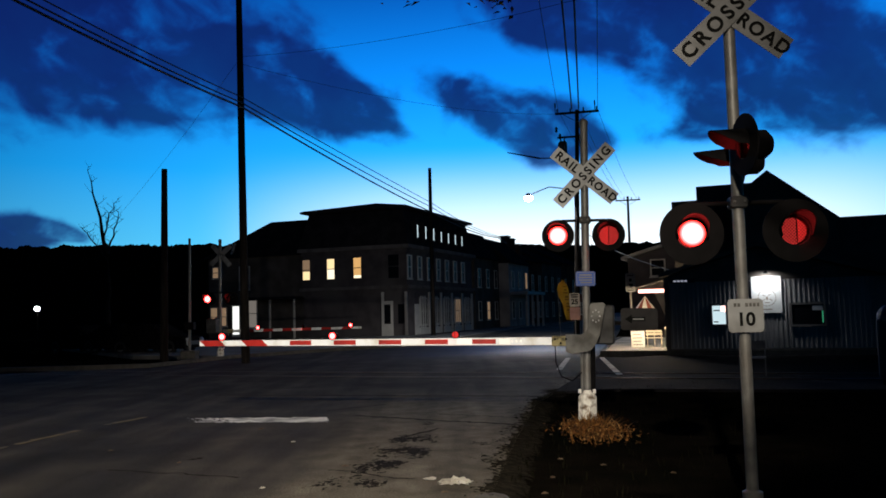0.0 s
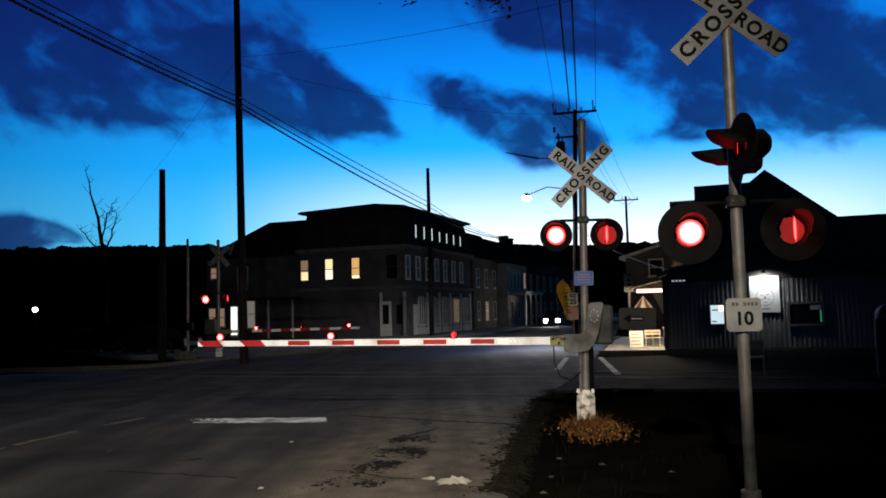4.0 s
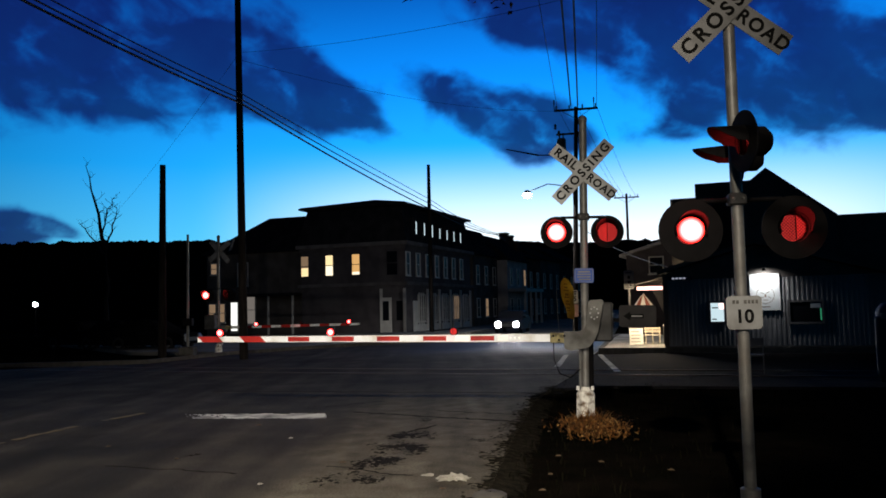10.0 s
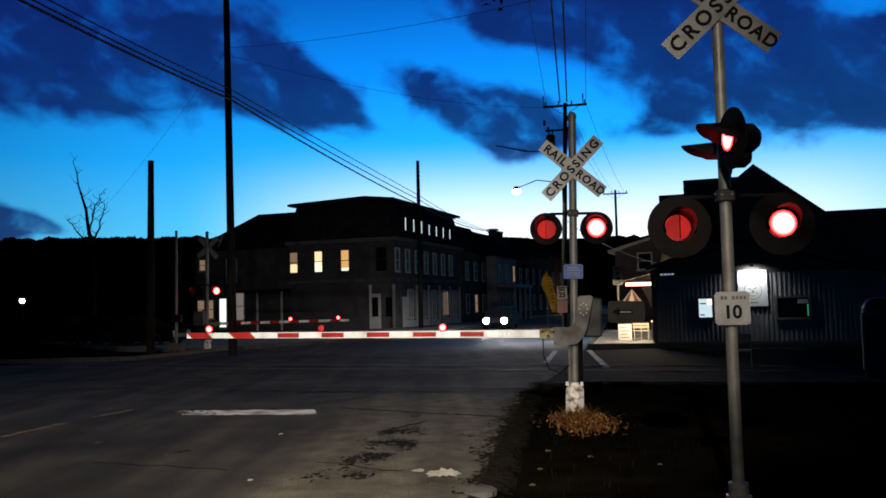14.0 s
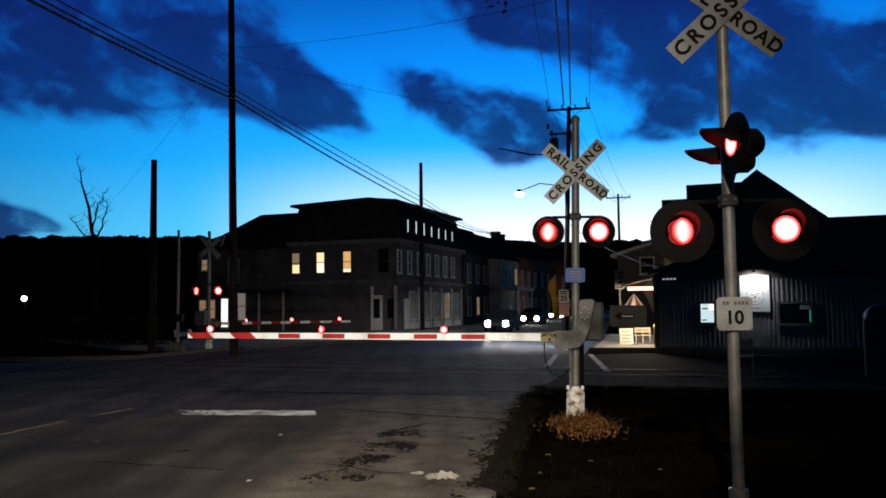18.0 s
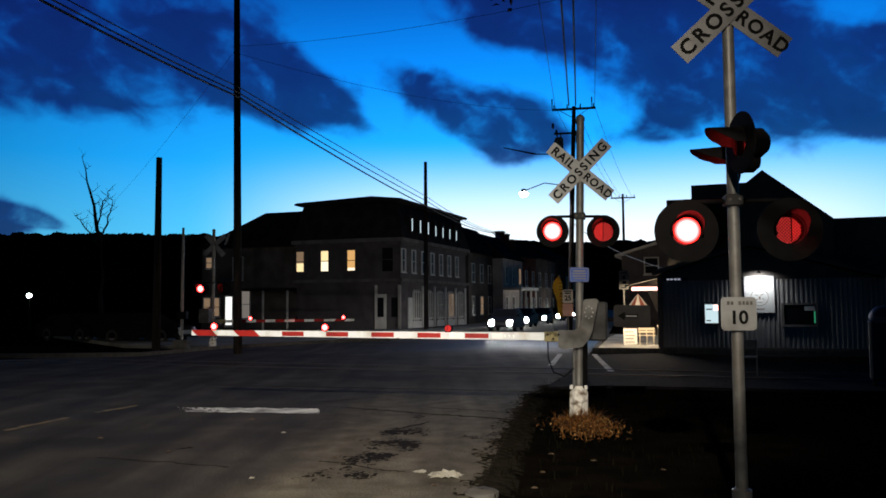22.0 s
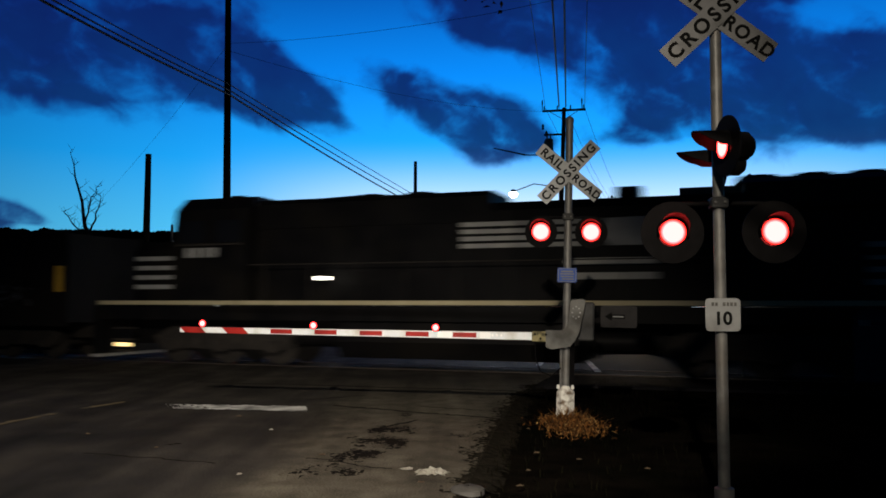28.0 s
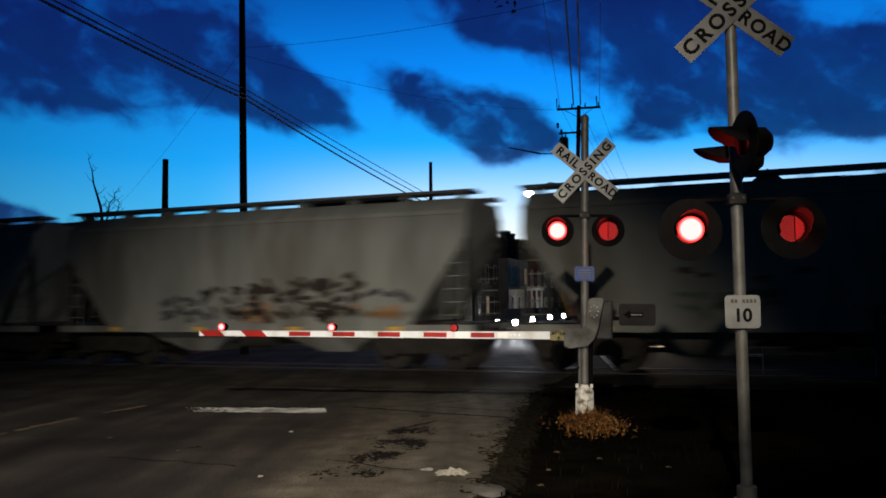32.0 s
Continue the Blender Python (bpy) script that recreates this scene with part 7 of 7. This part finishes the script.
        for i in range(9):
            x = xr + 1.4 + i * 0.34
            box(bm, x, s * 1.2 - 0.02, 3.85, x + 0.26, s * 1.2 + 0.02, 4.32)
        part("radiator_louvre", bm, TRUCK, t, "radiator shutter")
    part("radiator", run([(-1.18, 3.78), (-1.18, 4.36), (-0.9, 4.5), (0.9, 4.5), (1.18, 4.36), (1.18, 3.78)], xr + 1.3, xr + 4.8), ENGINE, t, "flared radiator housing")
    for i in range(3):
        part("roof_fan", built(lathe, [(0, 0.14), (0.46, 0.14), (0.52, 0.1), (0.52, 0.0)], (xr + 2.0 + 1.15 * i, 0, 4.5), (0, 0, 1), 18), ENGINE, t, "round roof fan", True)
    part("exhaust_stack", built(box, -4.75, -0.3, 4.20, -4.15, 0.3, 4.52 if not front else 4.60), ENGINE, t, "exhaust stack")
    x0 = -6.9 if front else -1.2
    part("brake_blister", run([(-0.96, 3.7), (-0.96, 4.36), (-0.80, 4.50), (0.80, 4.50), (0.96, 4.36), (0.96, 3.7)], x0, 5.48), ENGINE, t, "dynamic brake housing")
    for x in ((-3.6, -1.6, 1.2) if front else (1.0, 2.4)):
        part("brake_fan", built(lathe, [(0, 0.12), (0.40, 0.12), (0.46, 0.08), (0.46, 0.0)], (x, 0, 4.5), (0, 0, 1), 18), ENGINE, t, "round roof fan", True)
    part("air_horn", built(box, 6.4, -0.3, 4.62, 6.9, 0.3, 4.76), TRUCK, t, "air horn cluster")
    part("fuel_tank", run([(-1.35, 1.2), (-1.45, 0.7), (-1.2, 0.28), (1.2, 0.28), (1.45, 0.7), (1.35, 1.2)], -3.5, 2.8), ENGINE, t, "black fuel tank")
    part("centre_sill", built(box, xr + 0.4, -0.45, 0.50, xf - 0.4, 0.45, 1.215), ENGINE, t, "black centre sill and pipework")
    for x0, x1 in ((-5.2, -3.7), (2.95, 4.1)):
        part("air_reservoir", built(tube, (x0, -1.05, 0.78), (x1, -1.05, 0.78), 0.24, None, 14), ENGINE, t, "black air reservoir", True)
        part("air_reservoir", built(tube, (x0, 1.05, 0.78), (x1, 1.05, 0.78), 0.24, None, 14), ENGINE, t, "black air reservoir", True)
    for x in (-7.6, 6.5):
        bogie(t, x)
    for x, s in ((xf, 1), (xr, -1)):
        pl = part("pilot", built(box, x - 0.12, -1.45, 0.22, x + 0.12, 1.45, 1.6), ENGINE, t, "black pilot plate")
        part("plough_edge", built(box, x - 0.14, -1.45, 0.14, x + 0.16, 1.45, 0.22), ENGINE_W, pl, "worn pale lower edge")
        for y in (-1.32, 1.32):
            for k in range(4):
                part("step", built(box, x - s * 0.9 - 0.28, y - 0.15, 0.30 + 0.32 * k, x - s * 0.9 + 0.28, y + 0.15, 0.35 + 0.32 * k), TRUCK, pl, "footstep")
        part("coupler", built(box, min(x, x + s * 0.5), -0.14, 0.72, max(x, x + s * 0.5), 0.14, 0.98), TRUCK, pl, "knuckle coupler")
        part("step_lamp", built(box, x - s * 1.0 - 0.26, -1.53, 0.46, x - s * 1.0 + 0.26, -1.49, 0.56), ENGSTEP if front and s == 1 else STEPLAMP, pl, "lit step lamp")
        part("step_lamp", built(box, x - s * 1.0 - 0.26, 1.49, 0.46, x - s * 1.0 + 0.26, 1.53, 0.56), ENGSTEP if front and s == 1 else STEPLAMP, pl, "lit step lamp")
    for y in (-1.42, 1.42):
        bm = bmesh.new()
        for k in range(13):
            tube(bm, (xr + 0.5 + k * 1.35, y, 1.70), (xr + 0.5 + k * 1.35, y, 2.72), 0.016, seg=6)
        tube(bm, (xr + 0.5, y, 2.70), (5.4, y, 2.70), 0.018, seg=6)
        part("handrail", bm, TRUCK, t, "long side handrail")
    if front:
        for y in (-0.16, 0.16):
            part("headlight", built(lathe, [(0, 0.03), (0.14, 0.02), (0.17, 0.0), (0.17, -0.05)], (7.9, y, 4.34), (1, -0.2, 0), 14), ENGLAMP, t, "glowing white headlight")
        for y in (-1.0, 1.0):
            part("ditch_light", built(lathe, [(0, 0.03), (0.14, 0.02), (0.16, 0.0), (0.16, -0.1)], (10.36, y, 1.92), (1, -0.28, 0), 14), ENGLAMP, t, "glowing white ditch light")
    return t


STEPLAMP = glowing("step_lamp_warm", (1.0, 0.72, 0.30), 2.2)


def hopper(label, tags):
    """A covered hopper, middle at the origin."""
    t = thing("covered_hopper", pose(0, 0, 0), label, "railway wagon", "train")
    L = 6.3
    # rounded sides, sloping end sheets
    prof = [(-1.5, 1.15), (-1.56, 1.9), (-1.58, 3.3), (-1.46, 3.95), (-1.05, 4.32), (1.05, 4.32), (1.46, 3.95), (1.58, 3.3), (1.56, 1.9), (1.5, 1.15)]
    bm = bmesh.new()
    n = len(prof)
    vs = []
    for x, low in ((-L, True), (L, True)):
        for y, z in prof:
            inset = 1.55 * max(0.0, (3.3 - z) / 2.15) if low else 0
            vs.append((x - inset if x > 0 else x + inset, y, z))
    fs = [tuple(range(n)), tuple(range(2 * n - 1, n - 1, -1))] + [(i, n + i, n + (i + 1) % n, (i + 1) % n) for i in range(n)]
    quad_faces(bm, vs, fs)
    body = part("body", bm, HOPPER, t, "pale grey curved hopper body", True)
    for s in (-1, 1):
        part("side_sill", built(box, -L - 0.2, s * 1.5 - 0.06, 0.98, L + 0.2, s * 1.5 + 0.06, 1.16), HOPPER, t, "pale side sill")
        part("top_chord", built(box, -L, s * 1.46 - 0.05, 3.90, L, s * 1.46 + 0.05, 4.0), HOPPER, t)
        rg = random.Random(len(tags) * 7 + s)
        for x, z, w, h2, mt in tags:
            bm = bmesh.new()
            for q in range(max(3, int(w * h2 * 14))):
                a, b = x + rg.uniform(-0.5, 0.5) * w, z + rg.uniform(-0.5, 0.5) * h2
                ln, th, an = rg.uniform(0.2, 0.5) * min(1.0, w), rg.uniform(0.06, 0.16) * (1.0 if h2 > 0.3 else 0.75), rg.uniform(-60, 60)
                mm = pose(a, s * (1.57 + 0.02 * min(1.0, abs(b - 1.9))), b, 0, an if h2 > 0.3 else 0, 0)
                prism(bm, [(-ln / 2, -th / 2), (ln * 0.3, -th * 0.7), (ln / 2, 0.1 * th), (ln * 0.2, th * 0.6), (-ln * 0.4, th * 0.4)], -0.012, 0.014 + 0.0002 * q, mm)
            tagged(part("sprayed_mark", bm, mt, t, "sprayed graffiti strokes"), kind="stuff")
        for x in (-4.4, -1.5, 1.5, 4.4):
            part("reflector", built(box, x - 0.18, s * 1.565 - 0.005, 1.02, x + 0.18, s * 1.565 + 0.005, 1.12), REFLECT_Y, t)
        for e in (-1, 1):
            bm = bmesh.new()
            for x in (L - 0.55, L - 0.1):
                tube(bm, (e * x, s * 1.5, 1.1), (e * x, s * 1.5, 4.4), 0.02, seg=6)
            for k in range(9):
                tube(bm, (e * (L - 0.55), s * 1.5, 1.4 + 0.32 * k), (e * (L - 0.1), s * 1.5, 1.4 + 0.32 * k), 0.014, seg=5)
            part("ladder", bm, HOPPER, t, "steel side ladder")
        part("running_board", built(box, -L - 0.1, s * 0.95 - 0.30, 4.46, L + 0.1, s * 0.95 + 0.30, 4.53), STEEL, t, "roof walkway grating")
        for k in range(9):
            x = -L + 0.3 + k * (2 * L - 0.6) / 8
            part("walkway_bracket", built(box, x - 0.03, s * 0.95 - 0.28, 4.1, x + 0.03, s * 0.95 + 0.28, 4.46), HOPPER, t)
    for k in range(5):
        x = -5.0 + 2.5 * k
        part("roof_hatch", built(box, x - 0.9, -0.32, 4.31, x + 0.9, 0.32, 4.44, None, 0.03), HOPPER, t, "roof hatch")
    for x in (-2.2, 2.2):
        bm = bmesh.new()
        quad_faces(bm, [(x - 1.9, -1.35, 1.15), (x + 1.9, -1.35, 1.15), (x + 1.9, 1.35, 1.15), (x - 1.9, 1.35, 1.15), (x - 0.45, -0.5, 0.42), (x + 0.45, -0.5, 0.42), (x + 0.45, 0.5, 0.42), (x - 0.45, 0.5, 0.42)],
                   [(0, 1, 2, 3), (4, 5, 6, 7), (0, 1, 5, 4), (1, 2, 6, 5), (2, 3, 7, 6), (3, 0, 4, 7)])
        part("hopper_bay", bm, HOPPER, t, "sloped discharge bay")
    part("centre_sill", built(box, -L + 0.1, -0.25, 0.62, L - 0.1, 0.25, 1.12), TRUCK, t, "dark centre sill")
    part("brake_cylinder", built(tube, (-0.5, -0.9, 0.72), (0.5, -0.9, 0.72), 0.17, None, 12), TRUCK, t, "brake cylinder", True)
    for x in (-4.9, 4.9):
        bogie(t, x, 2, 1.75, 0.46)
        part("bolster_post", built(box, x - 0.15, -1.3, 1.0, x + 0.15, 1.3, 1.25), TRUCK, t)
    for s in (-1, 1):
        for y in (-1.42, 1.42):
            part("end_post", built(box, min(s * (L - 0.12), s * L), y - 0.06, 1.2, max(s * (L - 0.12), s * L), y + 0.06, 3.5), TRUCK, t, "dark end post")
            part("slope_brace", built(prism, [(s * (L - 1.35), 1.2), (s * (L - 1.20), 1.2), (s * (L - 0.12), 3.2), (s * (L - 0.27), 3.2)], y - 0.05, y + 0.05), TRUCK, t, "dark brace of the sloping end")
        part("brake_wheel", built(lathe, [(0.24, -0.02), (0.27, 0.0), (0.24, 0.02), (0.21, 0.0), (0.24, -0.02)], (s * (L + 0.02), 0.5, 2.4), (1, 0, 0), 16), TRUCK, t, "brake wheel", True)
        part("coupler", built(box, min(s * L, s * (L + 0.75)), -0.14, 0.75, max(s * L, s * (L + 0.75)), 0.14, 1.0), TRUCK, t)
        part("end_platform", built(box, min(s * (L - 1.4), s * (L + 0.2)), -1.4, 1.16, max(s * (L - 1.4), s * (L + 0.2)), 1.4, 1.2), TRUCK, t)
    return t


def dark_wagon():
    t = thing("dark_wagon", pose(0, 0, 0), "dark open-topped freight wagon with yellow reflective squares", "railway wagon", "train")
    L = 7.4
    bm = bmesh.new()
    box(bm, -L, -1.52, 1.1, L, 1.52, 3.72)
    part("body", bm, DARKCAR, t, "dark steel sides")
    for s in (-1, 1):
        for k in range(11):
            x = -L + 0.12 + k * (2 * L - 0.24) / 10
            part("side_post", built(box, x - 0.07, s * 1.57 - 0.06, 1.1, x + 0.07, s * 1.57 + 0.06, 3.7), DARKCAR, t, "vertical side post")
        part("top_rail", built(box, -L, s * 1.55 - 0.07, 3.66, L, s * 1.55 + 0.07, 3.8), DARKCAR, t)
        part("side_sill", built(box, -L, s * 1.55 - 0.08, 1.0, L, s * 1.55 + 0.08, 1.18), DARKCAR, t)
        for k, x in enumerate((-7.2, -4.55, -1.95, 0.65, 3.75, 7.2)):
            tall = abs(x) > 6
            part("reflector", built(box, x - (0.13 if tall else 0.2), s * 1.64 - 0.006, 2.0 if tall else 2.2, x + (0.13 if tall else 0.2), s * 1.64 + 0.006, 2.75 if tall else 2.6), REFLECT_Y, t, "yellow reflective square")
        rg = random.Random(5 + s)
        for x, z, w, h in ((-5.2, 2.05, 1.8, 0.18), (-3.0, 1.75, 1.5, 0.5), (1.9, 1.75, 1.9, 0.45), (5.2, 1.9, 1.6, 0.6)):
            bm = bmesh.new()
            for q in range(int(16 * w)):
                a, b = x + rg.uniform(-0.5, 0.5) * w, z + rg.uniform(-0.5, 0.5) * h
                ln, th = rg.uniform(0.15, 0.45), rg.uniform(0.03, 0.10)
                prism(bm, [(-ln / 2, -th / 2), (ln * 0.3, -th * 0.7), (ln / 2, 0.1 * th), (-ln * 0.4, th * 0.4)], -0.010, 0.012 + 0.0002 * q, pose(a, s * 1.52, b, 0, rg.uniform(-35, 35), 0))
            tagged(part("sprayed_mark", bm, GRAF_P, t, "grey sprayed graffiti strokes"), kind="stuff")
    part("load", built(box, -L + 0.2, -1.4, 3.6, L - 0.2, 1.4, 3.68), TRUCK, t)
    part("centre_sill", built(box, -L + 0.1, -0.25, 0.62, L - 0.1, 0.25, 1.08), TRUCK, t, "dark centre sill")
    for x in (-5.4, 5.4):
        bogie(t, x, 2, 1.75, 0.46)
    for s in (-1, 1):
        part("coupler", built(box, min(s * L, s * (L + 0.7)), -0.14, 0.75, max(s * L, s * (L + 0.7)), 0.14, 1.0), TRUCK, t)
    return t


LOCO1 = locomotive(True, "black freight locomotive with white stripes and lit headlights")
LOCO2 = locomotive(False, "second black freight locomotive running long hood first")
WAGON = dark_wagon()
HOP = [hopper("pale grey covered hopper wagon with faint marks", ((-2.4, 2.84, 0.85, 0.20, GRAF_D), (-2.4, 2.33, 0.85, 0.22, GRAF_D), (-0.44, 2.24, 1.1, 0.29, GRAF_D), (1.63, 2.57, 0.7, 0.16, GRAF_D), (1.63, 2.13, 0.5, 0.16, GRAF_P), (-1.74, 1.65, 1.9, 0.55, GRAF_G), (-1.3, 1.75, 1.2, 0.4, GRAF_P), (3.04, 1.64, 0.45, 0.25, GRAF_D), (5.0, 1.9, 0.6, 0.5, GRAF_D), (0.6, 1.65, 0.8, 0.35, GRAF_O))),
       hopper("pale grey covered hopper wagon with dark graffiti along its side", ((-1.9, 1.65, 2.0, 0.7, GRAF_P), (-0.4, 1.75, 2.2, 0.9, GRAF_D), (1.3, 1.80, 2.4, 1.0, GRAF_D), (2.6, 1.9, 1.6, 1.1, GRAF_D), (3.9, 1.55, 1.4, 0.5, GRAF_O), (0.4, 1.5, 1.2, 0.5, GRAF_O), (4.2, 1.9, 1.0, 0.4, GRAF_P))),
       hopper("pale grey covered hopper wagon", ((-2.0, 2.4, 1.2, 0.2, GRAF_D),))]
SPEED = 10.65
HEAD_AT_25 = 1.65        # where the first engine's lower lamp is along the track at 25 s
# offsets of the middles behind that lamp
OFFSET = [(LOCO1, 9.6, 0), (LOCO2, 33.05, 180), (WAGON, 51.95, 0), (HOP[0], 67.65, 0), (HOP[1], 81.65, 0), (HOP[2], 95.65, 0)]


# ------------------------------------------------------------------ waiting cars
def car(label, paint):
    """A saloon car; nose at the origin, pointing to local -y."""
    t = thing("car", pose(0, 0, 0), label, "car", "waiting cars")
    prof = [(0.0, 0.30), (0.0, 0.62), (0.12, 0.78), (1.15, 0.95), (1.95, 1.42), (3.2, 1.44), (3.95, 1.02), (4.4, 0.95), (4.45, 0.45), (4.35, 0.28)]
    bm = bmesh.new()
    n = len(prof)
    vs = []
    for x in (-0.88, -0.80, 0.80, 0.88):
        for y, z in prof:
            k = 0.86 if z > 1.2 else 1.0
            vs.append((x * k, y, z - (0.05 if abs(x) > 0.85 else 0)))
    fs = [tuple(range(n)), tuple(range(4 * n - 1, 3 * n - 1, -1))]
    for a in range(3):
        fs += [(a * n + i, a * n + n + i, a * n + n + (i + 1) % n, a * n + (i + 1) % n) for i in range(n)]
    quad_faces(bm, vs, fs)
    part("body", bm, paint, t, "dark car body", True)
    bm = bmesh.new()
    quad_faces(bm, [(-0.70, 1.20, 0.985), (0.70, 1.20, 0.985), (0.62, 1.90, 1.405), (-0.62, 1.90, 1.405)], [(0, 1, 2, 3)])
    part("windscreen", bm, GLASS, t, "dark windscreen")
    for x in (-1, 1):
        part("side_window", built(prism, [(1.4, 0.98), (1.98, 1.36), (3.15, 1.38), (3.75, 1.0)], x * 0.80 - 0.02, x * 0.80 + 0.02, pose(0, 0, 0, 0, 0, 90) @ Matrix.Diagonal((1, -1, 1, 1))), GLASS, t, "dark side window")
        part("headlamp", built(lathe, [(0, -0.05), (0.15, -0.04), (0.21, 0.0), (0.21, 0.06)], (x * 0.58, 0.02, 0.54), (0, 1, 0), 12), HEADLAMP, t, "glowing white headlamp", True)
        part("mirror", built(box, x * 0.92 - 0.09, 1.35, 0.95, x * 0.92 + 0.09, 1.45, 1.08), paint, t, "door mirror")
        for y in (0.85, 3.5):
            w = part("wheel", built(lathe, [(0.2, -0.1), (0.32, -0.1), (0.32, 0.1), (0.2, 0.1)], (x * 0.80, y, 0.32), (1, 0, 0), 16), RUBBER, t, "black tyre", True)
            part("rim", built(lathe, [(0, -0.08), (0.2, -0.06), (0.2, 0.06), (0, 0.08)], (x * 0.80, y, 0.32), (1, 0, 0), 12), STEEL, w, "steel rim")
    part("grille", built(box, -0.4, -0.02, 0.42, 0.4, 0.01, 0.60), PLASTIC, t, "black grille")
    return t


CARS = [car("dark car with glowing headlights waiting at the crossing", CARPAINT)]
for _ in range(4):
    CARS.append(copy_thing(CARS[0], pose(0, 0, 0)))


yard()


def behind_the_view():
    """Unseen car and pole lamp, added as bodies for the spots behind the camera."""
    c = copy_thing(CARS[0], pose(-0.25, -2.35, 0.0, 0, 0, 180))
    tagged(c, "unseen dark car added behind the camera", "car", "waiting cars")
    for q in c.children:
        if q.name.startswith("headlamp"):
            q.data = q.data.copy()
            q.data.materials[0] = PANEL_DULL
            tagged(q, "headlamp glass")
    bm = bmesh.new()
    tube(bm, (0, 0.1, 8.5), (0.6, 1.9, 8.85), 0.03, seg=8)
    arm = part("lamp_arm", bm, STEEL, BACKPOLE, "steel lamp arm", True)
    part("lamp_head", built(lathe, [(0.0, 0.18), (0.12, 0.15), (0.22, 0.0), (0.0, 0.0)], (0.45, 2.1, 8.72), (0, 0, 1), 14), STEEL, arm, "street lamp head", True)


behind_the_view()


# ------------------------------------------------------------------ motion of the things
def motions():
    # the train rolls from the left to the right
    for ob, off, turn in OFFSET:
        rows = []
        for t in (0.0, 16.0, 32.0):
            s = HEAD_AT_25 + SPEED * (t - 25.0) - off
            p = T0 + TU * s
            rows.append((t, pose(p.x, p.y, 0.02, 0, 0, -20 + turn)))
        walk(ob, rows)
    # flashers: a lit reflector swings edge-on to the camera in place of switching off
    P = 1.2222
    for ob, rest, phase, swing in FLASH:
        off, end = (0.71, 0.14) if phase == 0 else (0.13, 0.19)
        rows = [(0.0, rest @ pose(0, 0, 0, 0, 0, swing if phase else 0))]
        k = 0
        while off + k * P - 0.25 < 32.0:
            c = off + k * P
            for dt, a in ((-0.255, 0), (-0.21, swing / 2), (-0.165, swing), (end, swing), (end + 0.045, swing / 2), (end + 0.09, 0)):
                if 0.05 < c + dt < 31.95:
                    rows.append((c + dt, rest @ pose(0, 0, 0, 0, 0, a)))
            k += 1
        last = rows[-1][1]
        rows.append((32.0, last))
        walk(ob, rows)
    # the clouds drift slowly to the left
    for ob, share in zip(CLOUDS, (1.0, 1.0, 1.0, 0.45)):
        walk(ob, [(0.0, pose(0, 0, 0, 0, 0, -2.1 * share)), (19.0, pose(0, 0, 0, 0, 0, 0)), (32.0, pose(0, 0, 0, 0, 0, 1.44 * share))])
    # the banner sways about its pole
    walk(FLAG, [(t, pose(-0.26, 0.0, 0) @ pose(0, 0, 0, 0, tilt, turn) @ pose(0.26, 0.0, 0)) for t, turn, tilt in
                ((0, 25, 2), (1, 10, 2), (3.5, -15, 4), (6, 35, 0), (8, -25, 5), (10, -35, 7), (12, 20, 0), (14, 30, -2), (17, -30, 6), (18, 45, 5), (19, -20, 8), (21, 10, 4), (22, 35, 5), (23, 20, 0), (24.5, -20, 5), (27, 20, 2), (29, 35, 4), (32, -10, 3))])
    # the cars roll up and wait
    def street(x, y):
        return pose(x, y, 0.0, 0, 0, -14)
    def lane(y):
        return street(3.2 + 0.238 * (y - 53) - 0.55 * max(0.0, min(1.0, (y - 53) / 8)), y)
    QUEUE = (((0.0, 122), (3.0, 91.5), (6.0, 64.5), (7.0, 59.5), (8.0, 56), (10.0, 53.6), (12.0, 53), (32.0, 53)),
             ((0.0, 141), (12.0, 140), (14.0, 114), (16.5, 86.5), (17.0, 81.5), (18.0, 72.5), (19.0, 66), (20.5, 64), (32.0, 64)),
             ((0.0, 147), (13.0, 146), (15.0, 124), (18.0, 94), (19.0, 84.5), (20.0, 78), (21.5, 75), (32.0, 75)),
             ((0.0, 153), (14.5, 152), (16.0, 136), (19.0, 105), (20.5, 92), (22.5, 86), (32.0, 86)),
             ((0.0, 159), (16.5, 158), (17.5, 148), (20.5, 115), (22.0, 103), (24.0, 97), (32.0, 97)))
    for ob, stops in zip(CARS, QUEUE):
        walk(ob, [(t, lane(y)) for t, y in stops])


motions()
